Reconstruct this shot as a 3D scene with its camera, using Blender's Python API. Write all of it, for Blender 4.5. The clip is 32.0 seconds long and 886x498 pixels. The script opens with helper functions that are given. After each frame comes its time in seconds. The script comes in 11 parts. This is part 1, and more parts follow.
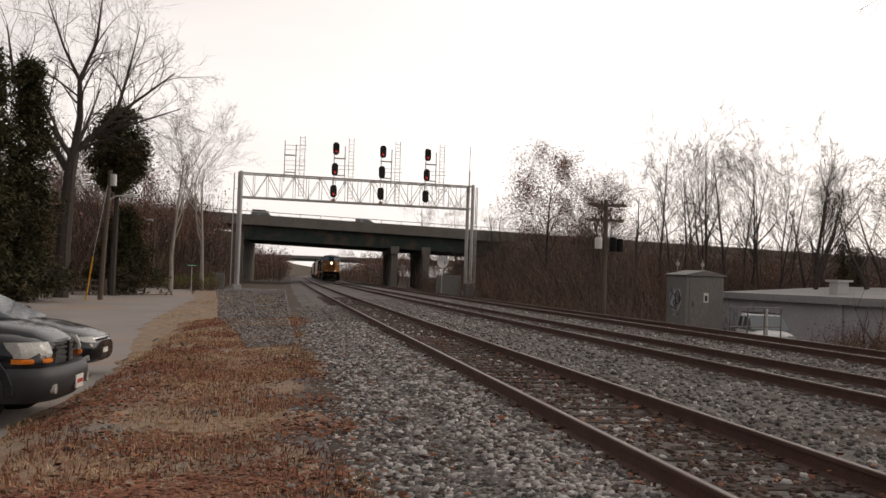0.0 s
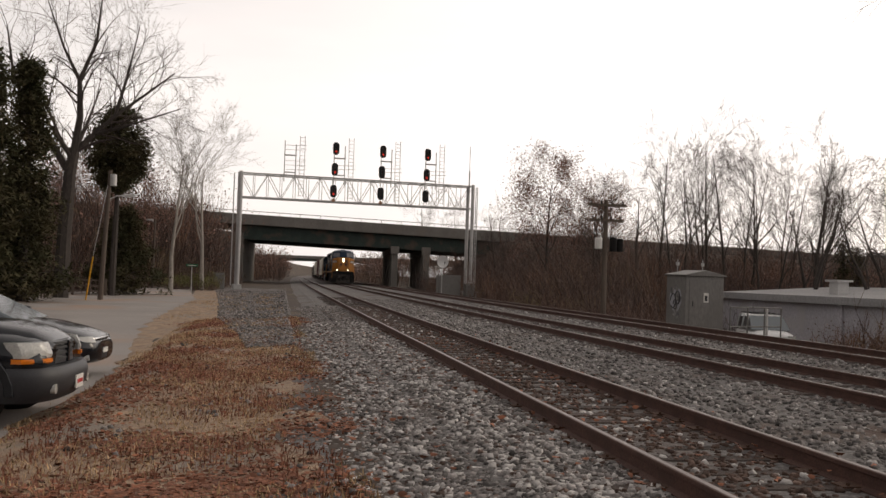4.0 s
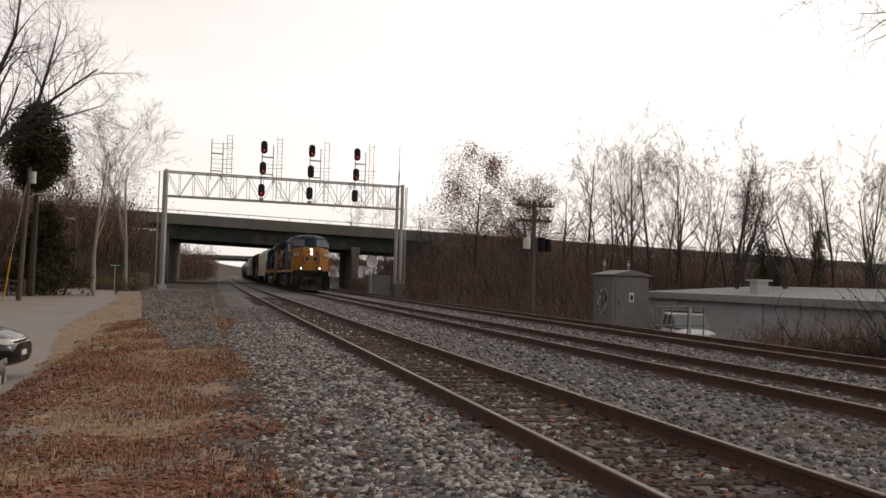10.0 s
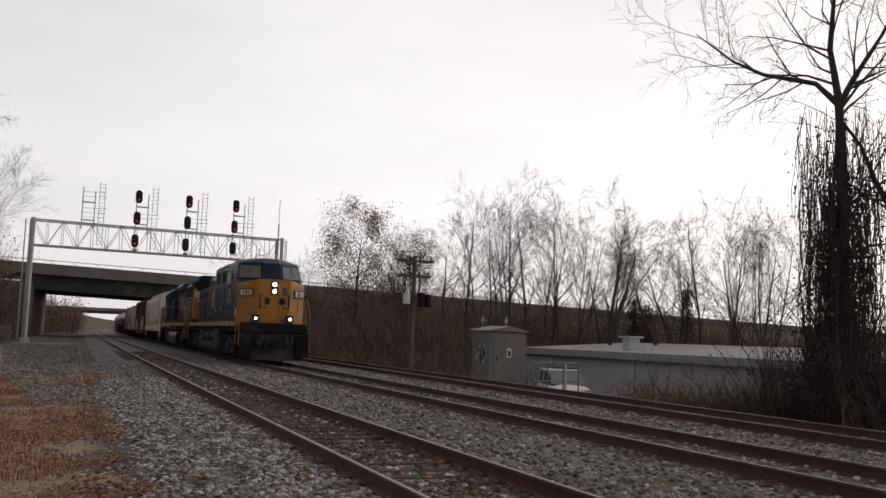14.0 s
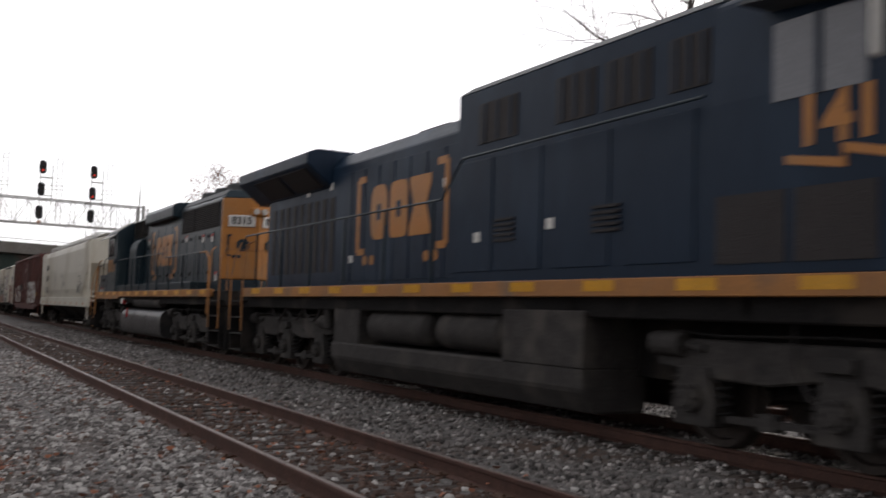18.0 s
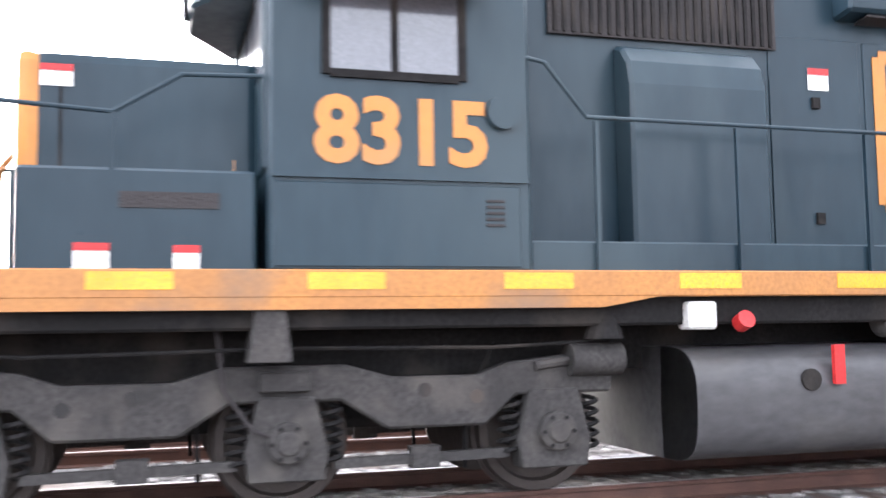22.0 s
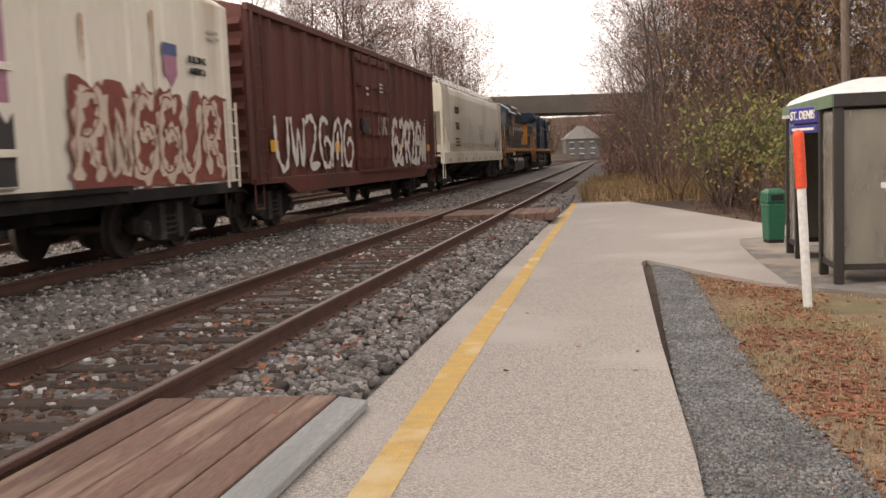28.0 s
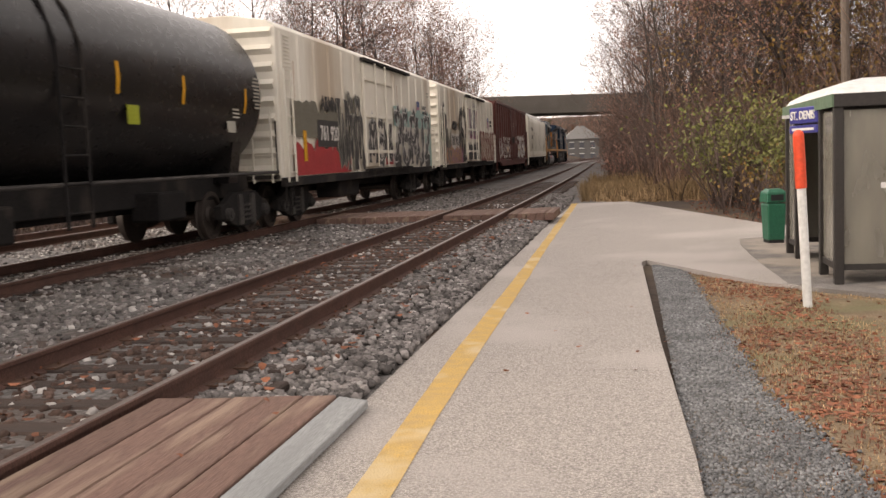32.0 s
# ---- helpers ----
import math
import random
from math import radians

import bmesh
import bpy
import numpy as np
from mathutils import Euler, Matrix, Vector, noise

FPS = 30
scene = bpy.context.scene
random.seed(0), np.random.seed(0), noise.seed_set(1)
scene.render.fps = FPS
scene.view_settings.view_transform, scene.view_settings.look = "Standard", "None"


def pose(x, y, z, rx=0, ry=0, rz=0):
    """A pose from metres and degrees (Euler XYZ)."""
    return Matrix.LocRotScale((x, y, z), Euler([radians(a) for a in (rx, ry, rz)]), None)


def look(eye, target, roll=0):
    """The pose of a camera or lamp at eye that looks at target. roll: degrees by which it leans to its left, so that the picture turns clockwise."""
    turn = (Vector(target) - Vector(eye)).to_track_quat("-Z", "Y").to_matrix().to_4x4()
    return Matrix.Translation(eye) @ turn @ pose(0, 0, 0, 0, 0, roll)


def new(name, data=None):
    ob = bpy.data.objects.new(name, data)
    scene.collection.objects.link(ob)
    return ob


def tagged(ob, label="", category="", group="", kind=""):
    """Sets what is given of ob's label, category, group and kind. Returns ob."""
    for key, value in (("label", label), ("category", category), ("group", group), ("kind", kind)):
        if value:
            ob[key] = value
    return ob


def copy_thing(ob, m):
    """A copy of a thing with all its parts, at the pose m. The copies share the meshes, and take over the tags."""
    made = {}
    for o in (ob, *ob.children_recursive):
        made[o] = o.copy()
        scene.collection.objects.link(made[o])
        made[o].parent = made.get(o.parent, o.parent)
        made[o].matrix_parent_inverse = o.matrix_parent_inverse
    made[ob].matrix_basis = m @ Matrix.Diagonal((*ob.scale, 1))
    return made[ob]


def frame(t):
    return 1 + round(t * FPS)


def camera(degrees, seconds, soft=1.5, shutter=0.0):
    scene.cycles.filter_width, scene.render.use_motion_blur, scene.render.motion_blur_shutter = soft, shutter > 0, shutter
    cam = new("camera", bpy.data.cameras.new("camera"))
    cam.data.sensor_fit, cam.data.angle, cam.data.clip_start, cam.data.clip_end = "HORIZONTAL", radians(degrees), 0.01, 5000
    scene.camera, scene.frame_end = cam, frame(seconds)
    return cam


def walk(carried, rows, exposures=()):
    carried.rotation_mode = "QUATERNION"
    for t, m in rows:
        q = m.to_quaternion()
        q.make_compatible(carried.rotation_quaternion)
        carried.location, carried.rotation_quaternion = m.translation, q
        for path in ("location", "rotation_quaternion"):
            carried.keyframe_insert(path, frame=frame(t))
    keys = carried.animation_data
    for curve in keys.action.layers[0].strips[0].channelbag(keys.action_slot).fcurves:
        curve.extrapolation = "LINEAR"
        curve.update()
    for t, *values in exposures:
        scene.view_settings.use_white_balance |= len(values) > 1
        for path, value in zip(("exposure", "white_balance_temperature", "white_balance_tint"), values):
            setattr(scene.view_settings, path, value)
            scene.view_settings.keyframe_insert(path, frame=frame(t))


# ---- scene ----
cam = camera(49.03, 32.0, shutter=0.3)
EYE = (0.0, 0.0, 1.303)
TURNS = [  # seconds, yaw, pitch, roll of the tripod head
    (0.0, -9.67, 1.69, -1.87),
    (5.8, -9.67, 1.69, -1.87),
    (6.0, -9.86, 1.65, -1.89),
    (6.5, -13.88, 1.82, -1.81),
    (7.0, -13.83, 1.82, -1.81),
    (11.5, -13.83, 1.82, -1.81),
    (12.0, -13.34, 1.81, -1.80),
    (12.5, -13.39, 1.81, -1.80),
    (13.0, -15.78, 5.30, -2.07),
    (13.5, -19.41, 5.12, -1.98),
    (15.5, -22.66, 6.08, -2.13),
    (16.0, -24.34, 6.01, -2.02),
    (16.5, -25.24, 6.16, -2.01),
    (17.0, -30.40, 6.15, -1.87),
    (17.5, -32.50, 5.84, -1.80),
    (18.0, -28.65, 3.77, -1.77),
    (18.5, -25.02, 1.49, -2.01),
    (19.0, -24.56, 1.90, -2.16),
    (19.5, -28.58, 5.14, -2.29),
    (20.0, -33.83, 5.22, -2.25),
    (20.5, -37.66, 5.14, -1.54),
    (21.0, -51.36, 5.24, -1.67),
    (21.5, -77.94, 5.29, -0.54),
    (22.0, -106.37, 4.78, 0.85),
    (22.5, -131.20, 3.97, 1.32),
    (23.0, -151.49, 2.23, 2.37),
    (23.5, -163.58, -2.70, 2.55),
    (24.0, -169.50, -4.42, 2.39),
    (24.5, -171.73, -5.75, 2.35),
    (25.0, -171.59, -5.55, 2.41),
    (25.5, -170.67, -5.43, 2.37),
    (26.0, -169.17, -5.36, 2.36),
    (26.5, -169.17, -5.36, 2.36),
    (28.5, -169.17, -5.36, 2.36),
    (32.0, -169.17, -5.36, 2.36),
]
walk(cam, [(t, pose(*EYE, 90 + p, r, w)) for t, w, p, r in TURNS],
     exposures=[(0, 0.16, 7450, 12), (12.5, 0.12, 7450, 12), (13.5, 0.0, 6950, 10), (15.5, -0.42, 7000, 10), (17.0, -0.46, 6900, 10), (17.6, -0.22, 6700, 10), (18.1, 0.8, 6750, 10), (18.6, 2.0, 6950, 11), (19.2, 2.0, 6950, 11), (19.7, 1.45, 6850, 10), (20.4, 1.6, 6600, 10), (21.0, 2.6, 6400, 10),
                (21.6, 3.42, 6000, 10), (22.4, 3.62, 6200, 10), (23.0, 2.88, 7500, 10), (24.0, 1.82, 8900, 11), (25.0, 1.36, 8300, 11), (26.0, 1.45, 7900, 14), (32, 1.42, 7700, 14)])

# ---- sky and light: a bright overcast afternoon ----
SUN_EL, SUN_ROT = radians(24), radians(68)
world = bpy.data.worlds.new("overcast_sky")
scene.world = world
world.use_nodes = True
wt = world.node_tree
wt.nodes.clear()
w_out = wt.nodes.new("ShaderNodeOutputWorld")
w_bg = wt.nodes.new("ShaderNodeBackground")
w_sky = wt.nodes.new("ShaderNodeTexSky")
w_sky.sky_type, w_sky.sun_disc = "NISHITA", False
w_sky.sun_elevation, w_sky.sun_rotation, w_sky.dust_density, w_sky.air_density = SUN_EL, SUN_ROT, 4.0, 0.6
w_mul = wt.nodes.new("ShaderNodeVectorMath")
w_mul.operation = "SCALE"
w_mul.inputs["Scale"].default_value = 0.10
w_co = wt.nodes.new("ShaderNodeTexCoord")
w_map = wt.nodes.new("ShaderNodeMapping")
w_map.inputs["Scale"].default_value = (1.2, 1.2, 5.0)
w_noise = wt.nodes.new("ShaderNodeTexNoise")
w_noise.inputs["Scale"].default_value = 1.6
w_noise.inputs["Detail"].default_value = 5.0
w_ramp = wt.nodes.new("ShaderNodeValToRGB")
w_ramp.color_ramp.elements[0].position, w_ramp.color_ramp.elements[0].color = 0.3, (0.77, 0.775, 0.83, 1)
w_ramp.color_ramp.elements[1].position, w_ramp.color_ramp.elements[1].color = 0.7, (0.93, 0.925, 0.965, 1)
w_mix = wt.nodes.new("ShaderNodeMix")
w_mix.data_type = "RGBA"
w_mix.inputs[0].default_value = 0.86
wt.links.new(w_co.outputs["Generated"], w_map.inputs[0])
wt.links.new(w_map.outputs[0], w_noise.inputs["Vector"])
wt.links.new(w_noise.outputs["Fac"], w_ramp.inputs[0])
wt.links.new(w_sky.outputs[0], w_mul.inputs[0])
wt.links.new(w_mul.outputs[0], w_mix.inputs["A"])
wt.links.new(w_ramp.outputs[0], w_mix.inputs["B"])
# brighter thin cloud where the sun stands behind it
w_dot = wt.nodes.new("ShaderNodeVectorMath")
w_dot.operation = "DOT_PRODUCT"
w_dot.inputs[1].default_value = (math.sin(SUN_ROT) * math.cos(SUN_EL), math.cos(SUN_ROT) * math.cos(SUN_EL), math.sin(SUN_EL))
w_range = wt.nodes.new("ShaderNodeMapRange")
w_range.interpolation_type = "SMOOTHSTEP"
w_range.inputs["From Min"].default_value, w_range.inputs["From Max"].default_value = -0.7, 1.0
w_range.inputs["To Min"].default_value, w_range.inputs["To Max"].default_value = 0.56, 1.34
w_glow = wt.nodes.new("ShaderNodeVectorMath")
w_glow.operation = "SCALE"
wt.links.new(w_co.outputs["Generated"], w_dot.inputs[0])
wt.links.new(w_dot.outputs["Value"], w_range.inputs[0])
wt.links.new(w_mix.outputs["Result"], w_glow.inputs[0])
wt.links.new(w_range.outputs[0], w_glow.inputs["Scale"])
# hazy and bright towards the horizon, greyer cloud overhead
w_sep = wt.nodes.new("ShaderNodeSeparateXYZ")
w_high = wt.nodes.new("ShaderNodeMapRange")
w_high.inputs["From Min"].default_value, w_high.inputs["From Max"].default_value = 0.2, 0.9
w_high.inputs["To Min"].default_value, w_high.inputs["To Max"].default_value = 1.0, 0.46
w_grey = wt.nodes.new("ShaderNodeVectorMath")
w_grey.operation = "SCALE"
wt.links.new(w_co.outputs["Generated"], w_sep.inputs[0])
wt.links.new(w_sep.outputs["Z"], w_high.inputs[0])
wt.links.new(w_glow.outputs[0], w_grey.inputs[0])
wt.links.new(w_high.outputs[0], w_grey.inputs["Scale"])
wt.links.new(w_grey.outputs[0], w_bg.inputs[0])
wt.links.new(w_bg.outputs[0], w_out.inputs[0])
w_bg.inputs[1].default_value = 1.05
sun_data = bpy.data.lights.new("sun", "SUN")
sun_data.energy, sun_data.angle, sun_data.color = 0.5, radians(20), (1.0, 0.95, 0.88)
sun = new("sun", sun_data)
sun.matrix_world = look((0, 0, 60), Vector((0, 0, 60)) - Vector((math.sin(SUN_ROT) * math.cos(SUN_EL), math.cos(SUN_ROT) * math.cos(SUN_EL), math.sin(SUN_EL))))

# ---- materials ----
def mat(name, color, color2=None, rough=0.8, metal=0.0, scale=3.0, fine=40.0, bump=0.3, bump_scale=None, random_amount=0.0, spec=0.4, stain=None, stain_scale=0.6, stretch=(1, 1, 1), island=False, emit=0.0, grain=1.0):
    """Two scales of colour variation, wear stains and fine relief, in metres of the object's own space."""
    m = bpy.data.materials.new(name)
    m.use_nodes = True
    nt = m.node_tree
    bsdf = nt.nodes["Principled BSDF"]
    bsdf.inputs["Roughness"].default_value = rough
    bsdf.inputs["Metallic"].default_value = metal
    bsdf.inputs["Specular IOR Level"].default_value = spec
    color2 = color2 or tuple(c * 0.72 for c in color)
    co = nt.nodes.new("ShaderNodeTexCoord")
    mp = nt.nodes.new("ShaderNodeMapping")
    mp.inputs["Scale"].default_value = stretch
    nt.links.new(co.outputs["Object"], mp.inputs[0])

    def noise_node(s, detail=4.0):
        n = nt.nodes.new("ShaderNodeTexNoise")
        n.inputs["Scale"].default_value, n.inputs["Detail"].default_value = s, detail
        nt.links.new(mp.outputs[0], n.inputs["Vector"])
        return n.outputs["Fac"]

    def mixed(fac, a, b):
        n = nt.nodes.new("ShaderNodeMix")
        n.data_type = "RGBA"
        for key, v in (("A", a), ("B", b)):
            if isinstance(v, tuple):
                n.inputs[key].default_value = (*v, 1)
            else:
                nt.links.new(v, n.inputs[key])
        if isinstance(fac, float):
            n.inputs[0].default_value = fac
        else:
            nt.links.new(fac, n.inputs[0])
        return n.outputs["Result"]

    def ramp(fac, lo, hi):
        n = nt.nodes.new("ShaderNodeMapRange")
        n.inputs["From Min"].default_value, n.inputs["From Max"].default_value = lo, hi
        nt.links.new(fac, n.inputs[0])
        return n.outputs[0]

    big, small = noise_node(scale), noise_node(fine, 6.0)
    col = mixed(ramp(big, 0.35, 0.68), color, color2)
    col = mixed(ramp(small, 0.3, 0.75), col, mixed(grain, col, mixed(0.5, color2, tuple(c * 0.6 for c in color2))))
    if stain:
        col = mixed(ramp(noise_node(stain_scale, 8.0), 0.52, 0.66), col, stain)
    if random_amount:
        src = nt.nodes.new("ShaderNodeNewGeometry").outputs["Random Per Island"] if island else nt.nodes.new("ShaderNodeObjectInfo").outputs["Random"]
        hsv = nt.nodes.new("ShaderNodeHueSaturation")
        mr = nt.nodes.new("ShaderNodeMapRange")
        mr.inputs["To Min"].default_value, mr.inputs["To Max"].default_value = 1 - random_amount, 1 + random_amount
        nt.links.new(src, mr.inputs[0])
        nt.links.new(mr.outputs[0], hsv.inputs["Value"])
        nt.links.new(col, hsv.inputs["Color"])
        col = hsv.outputs[0]
    nt.links.new(col, bsdf.inputs["Base Color"])
    rr = nt.nodes.new("ShaderNodeMapRange")
    rr.inputs["To Min"].default_value, rr.inputs["To Max"].default_value = max(0.03, rough - 0.12), min(1, rough + 0.12)
    nt.links.new(small, rr.inputs[0])
    nt.links.new(rr.outputs[0], bsdf.inputs["Roughness"])
    if bump:
        b = nt.nodes.new("ShaderNodeBump")
        b.inputs["Strength"].default_value, b.inputs["Distance"].default_value = bump, 0.02
        nt.links.new(noise_node(bump_scale or fine, 5.0), b.inputs["Height"])
        nt.links.new(b.outputs[0], bsdf.inputs["Normal"])
    if emit:
        bsdf.inputs["Emission Color"].default_value = (*color, 1)
        bsdf.inputs["Emission Strength"].default_value = emit
    return m


def glass(name, tint, rough=0.05, see=0.5):
    m = bpy.data.materials.new(name)
    m.use_nodes = True
    nt = m.node_tree
    bsdf = nt.nodes["Principled BSDF"]
    bsdf.inputs["Base Color"].default_value = (*tint, 1)
    bsdf.inputs["Roughness"].default_value = rough
    bsdf.inputs["Transmission Weight"].default_value = see
    bsdf.inputs["IOR"].default_value = 1.45
    return m


# ---- mesh tools ----
class Shape:
    """Collects solid pieces; made() turns them into one mesh."""

    def __init__(self):
        self.v, self.f = [], []

    def add(self, verts, faces):
        n = len(self.v)
        self.v += [tuple(p) for p in verts]
        self.f += [tuple(i + n for i in q) for q in faces]
        return self

    def box(self, x0, x1, y0, y1, z0, z1):
        v = [(x, y, z) for z in (z0, z1) for y in (y0, y1) for x in (x0, x1)]
        return self.add(v, [(0, 2, 3, 1), (4, 5, 7, 6), (0, 1, 5, 4), (2, 6, 7, 3), (0, 4, 6, 2), (1, 3, 7, 5)])

    def beam(self, p, q, w, h=None):
        """A square bar from p to q."""
        return self.rod(p, q, w * 0.7071, n=4, r2=(h or w) * 0.7071, turn=math.pi / 4)

    def rod(self, p, q, r, n=8, r2=None, end=None, turn=0.0):
        """A round bar from p to q; end: its radius at q."""
        p, q = Vector(p), Vector(q)
        d = (q - p).normalized()
        side = d.cross(Vector((0, 0, 1)))
        side = side.normalized() if side.length > 1e-4 else Vector((1, 0, 0))
        up = side.cross(d)
        end, r2 = r if end is None else end, r if r2 is None else r2
        v = []
        for c, k in ((p, 1.0), (q, end / r if r else 1.0)):
            for i in range(n):
                a = 2 * math.pi * i / n + turn
                v.append(c + side * (math.cos(a) * r * k) + up * (math.sin(a) * r2 * k))
        f = [(i, (i + 1) % n, n + (i + 1) % n, n + i) for i in range(n)]
        return self.add(v, f + [tuple(range(n - 1, -1, -1)), tuple(range(n, 2 * n))])

    def path(self, pts, r, n=6):
        pts = [Vector(p) for p in pts]
        rings = []
        for i, p in enumerate(pts):
            d = (pts[min(len(pts) - 1, i + 1)] - pts[max(0, i - 1)]).normalized()
            s = d.cross(Vector((0.83, 0.29, 0.48)))
            s = s.normalized() if s.length > 1e-3 else Vector((1, 0, 0))
            u = s.cross(d)
            rings.append([p + (s * math.cos(2 * math.pi * k / n) + u * math.sin(2 * math.pi * k / n)) * r for k in range(n)])
        return self.loft(rings)

    def prism(self, profile, a, b, axis="y"):
        """A closed outline pulled along an axis. Outline: (x, z) for y, (y, z) for x, (x, y) for z."""
        put = {"y": lambda s, t, k: (s, k, t), "x": lambda s, t, k: (k, s, t), "z": lambda s, t, k: (s, t, k)}[axis]
        n = len(profile)
        v = [put(s, t, k) for k in (a, b) for s, t in profile]
        f = [(i, (i + 1) % n, n + (i + 1) % n, n + i) for i in range(n)]
        return self.add(v, f + [tuple(range(n - 1, -1, -1)), tuple(range(n, 2 * n))])

    def loft(self, rings, close=True):
        """Skin over rings of equal length; the ends are capped."""
        n = len(rings[0])
        v = [p for r in rings for p in r]
        f = [(k * n + i, k * n + (i + 1) % n, (k + 1) * n + (i + 1) % n, (k + 1) * n + i) for k in range(len(rings) - 1) for i in range(n)]
        if close:
            f += [tuple(range(n - 1, -1, -1)), tuple(range((len(rings) - 1) * n, len(rings) * n))]
        return self.add(v, f)

    def moved(self, m):
        self.v = [tuple(m @ Vector(p)) for p in self.v]
        return self

    def made(self, name, bevel=0.0, smooth=False, segments=1):
        me = bpy.data.meshes.new(name)
        me.from_pydata(self.v, [], self.f)
        bm = bmesh.new()
        bm.from_mesh(me)
        if len(bm.faces) < 4000:
            bmesh.ops.recalc_face_normals(bm, faces=bm.faces)
        if bevel:
            sharp = [e for e in bm.edges if len(e.link_faces) == 2 and e.calc_face_angle(0) > 0.5]
            bmesh.ops.bevel(bm, geom=sharp, offset=bevel, segments=segments, profile=0.6, affect="EDGES", clamp_overlap=True)
        if smooth:
            for f in bm.faces:
                f.smooth = True
            for e in bm.edges:
                if len(e.link_faces) == 2 and e.calc_face_angle(0) > 0.6:
                    e.smooth = False
        bm.to_mesh(me)
        bm.free()
        return me


def part(name, shape, material, parent=None, label="", bevel=0.0, smooth=False, segments=1, at=None):
    """One mesh object under a thing or a part, or on its own."""
    me = shape if isinstance(shape, bpy.types.Mesh) else shape.made(name, bevel, smooth, segments)
    if material and not me.materials:
        me.materials.append(material)
    ob = new(name, me)
    if parent:
        ob.parent = parent
    if at is not None:
        ob.matrix_basis = at
    if label:
        tagged(ob, label)
    return ob


def thing(name, label, category, at=None, group="", kind=""):
    ob = new(name)
    ob.empty_display_size = 0.2
    if at is not None:
        ob.matrix_basis = at
    return tagged(ob, label, category, group, kind)


def text_mesh(body, size, extrude=0.004, width=1.0, bold=0.02):
    """Flat raised letters in the built-in font, in the x-z plane, centred, read from -y."""
    cu = bpy.data.curves.new("letters", "FONT")
    cu.body, cu.size, cu.align_x, cu.align_y, cu.extrude, cu.resolution_u = body, size, "CENTER", "CENTER", extrude, 3
    cu.offset = bold * size
    tmp = bpy.data.objects.new("letters", cu)
    scene.collection.objects.link(tmp)
    dg = bpy.context.evaluated_depsgraph_get()
    me = bpy.data.meshes.new_from_object(tmp.evaluated_get(dg))
    bpy.data.objects.remove(tmp)
    bpy.data.curves.remove(cu)
    me.transform(Matrix.Rotation(math.pi / 2, 4, "X") @ Matrix.Diagonal((width, 1, 1, 1)))
    me.materials.clear()
    return me


BEND_NORTH, BEND_SOUTH = 4e-5, 1e-4


def bend(y):
    """How far the line curves aside, y metres along it; past the south bridge it turns west."""
    return (BEND_NORTH if y > 0 else BEND_SOUTH) * y * y - 1.2e-3 * max(0.0, -y - 115) ** 2


def heading(y):
    return -math.degrees(math.atan((bend(y + 0.5) - bend(y - 0.5))))


TRACKS = (3.60, 8.265, 12.50)      # centre lines
GAUGE = 1.505                      # between the rail heads' middles

# ---- ground, track bed, roads ----
M_SOIL = mat("leaf_strewn_soil", (0.075, 0.050, 0.035), (0.050, 0.034, 0.025), rough=0.95, scale=0.35, fine=6, bump=0.8, stain=(0.10, 0.07, 0.042), stain_scale=0.25)
M_BALLAST = mat("grey_ballast", (0.27, 0.252, 0.243), (0.085, 0.078, 0.074), rough=0.95, scale=13, fine=30, bump=1.0, bump_scale=22, stain=(0.085, 0.055, 0.042), stain_scale=0.5)
M_ASPHALT = mat("worn_asphalt", (0.36, 0.325, 0.30), (0.27, 0.245, 0.228), rough=0.9, scale=0.4, fine=60, bump=0.3, stain=(0.33, 0.24, 0.19), stain_scale=0.2)
M_RUST = mat("rusty_rail_steel", (0.145, 0.073, 0.055), (0.088, 0.047, 0.038), rough=0.75, metal=0.3, scale=4, fine=60, bump=0.2)
M_RAILTOP = mat("worn_rail_head", (0.22, 0.175, 0.155), (0.15, 0.115, 0.10), rough=0.42, metal=0.7, scale=1.5, fine=30, bump=0.05)
M_TIE = mat("creosoted_timber", (0.075, 0.050, 0.040), (0.045, 0.032, 0.027), rough=0.9, scale=3, fine=24, bump=0.7, stretch=(0.35, 3, 3), random_amount=0.35)
M_STEEL = mat("rusty_plate", (0.13, 0.07, 0.045), (0.09, 0.05, 0.035), rough=0.85, metal=0.2, scale=8, fine=50, bump=0.3)


def smooth_step(a, b, x):
    k = min(1.0, max(0.0, (x - a) / (b - a)))
    return k * k * (3 - 2 * k)


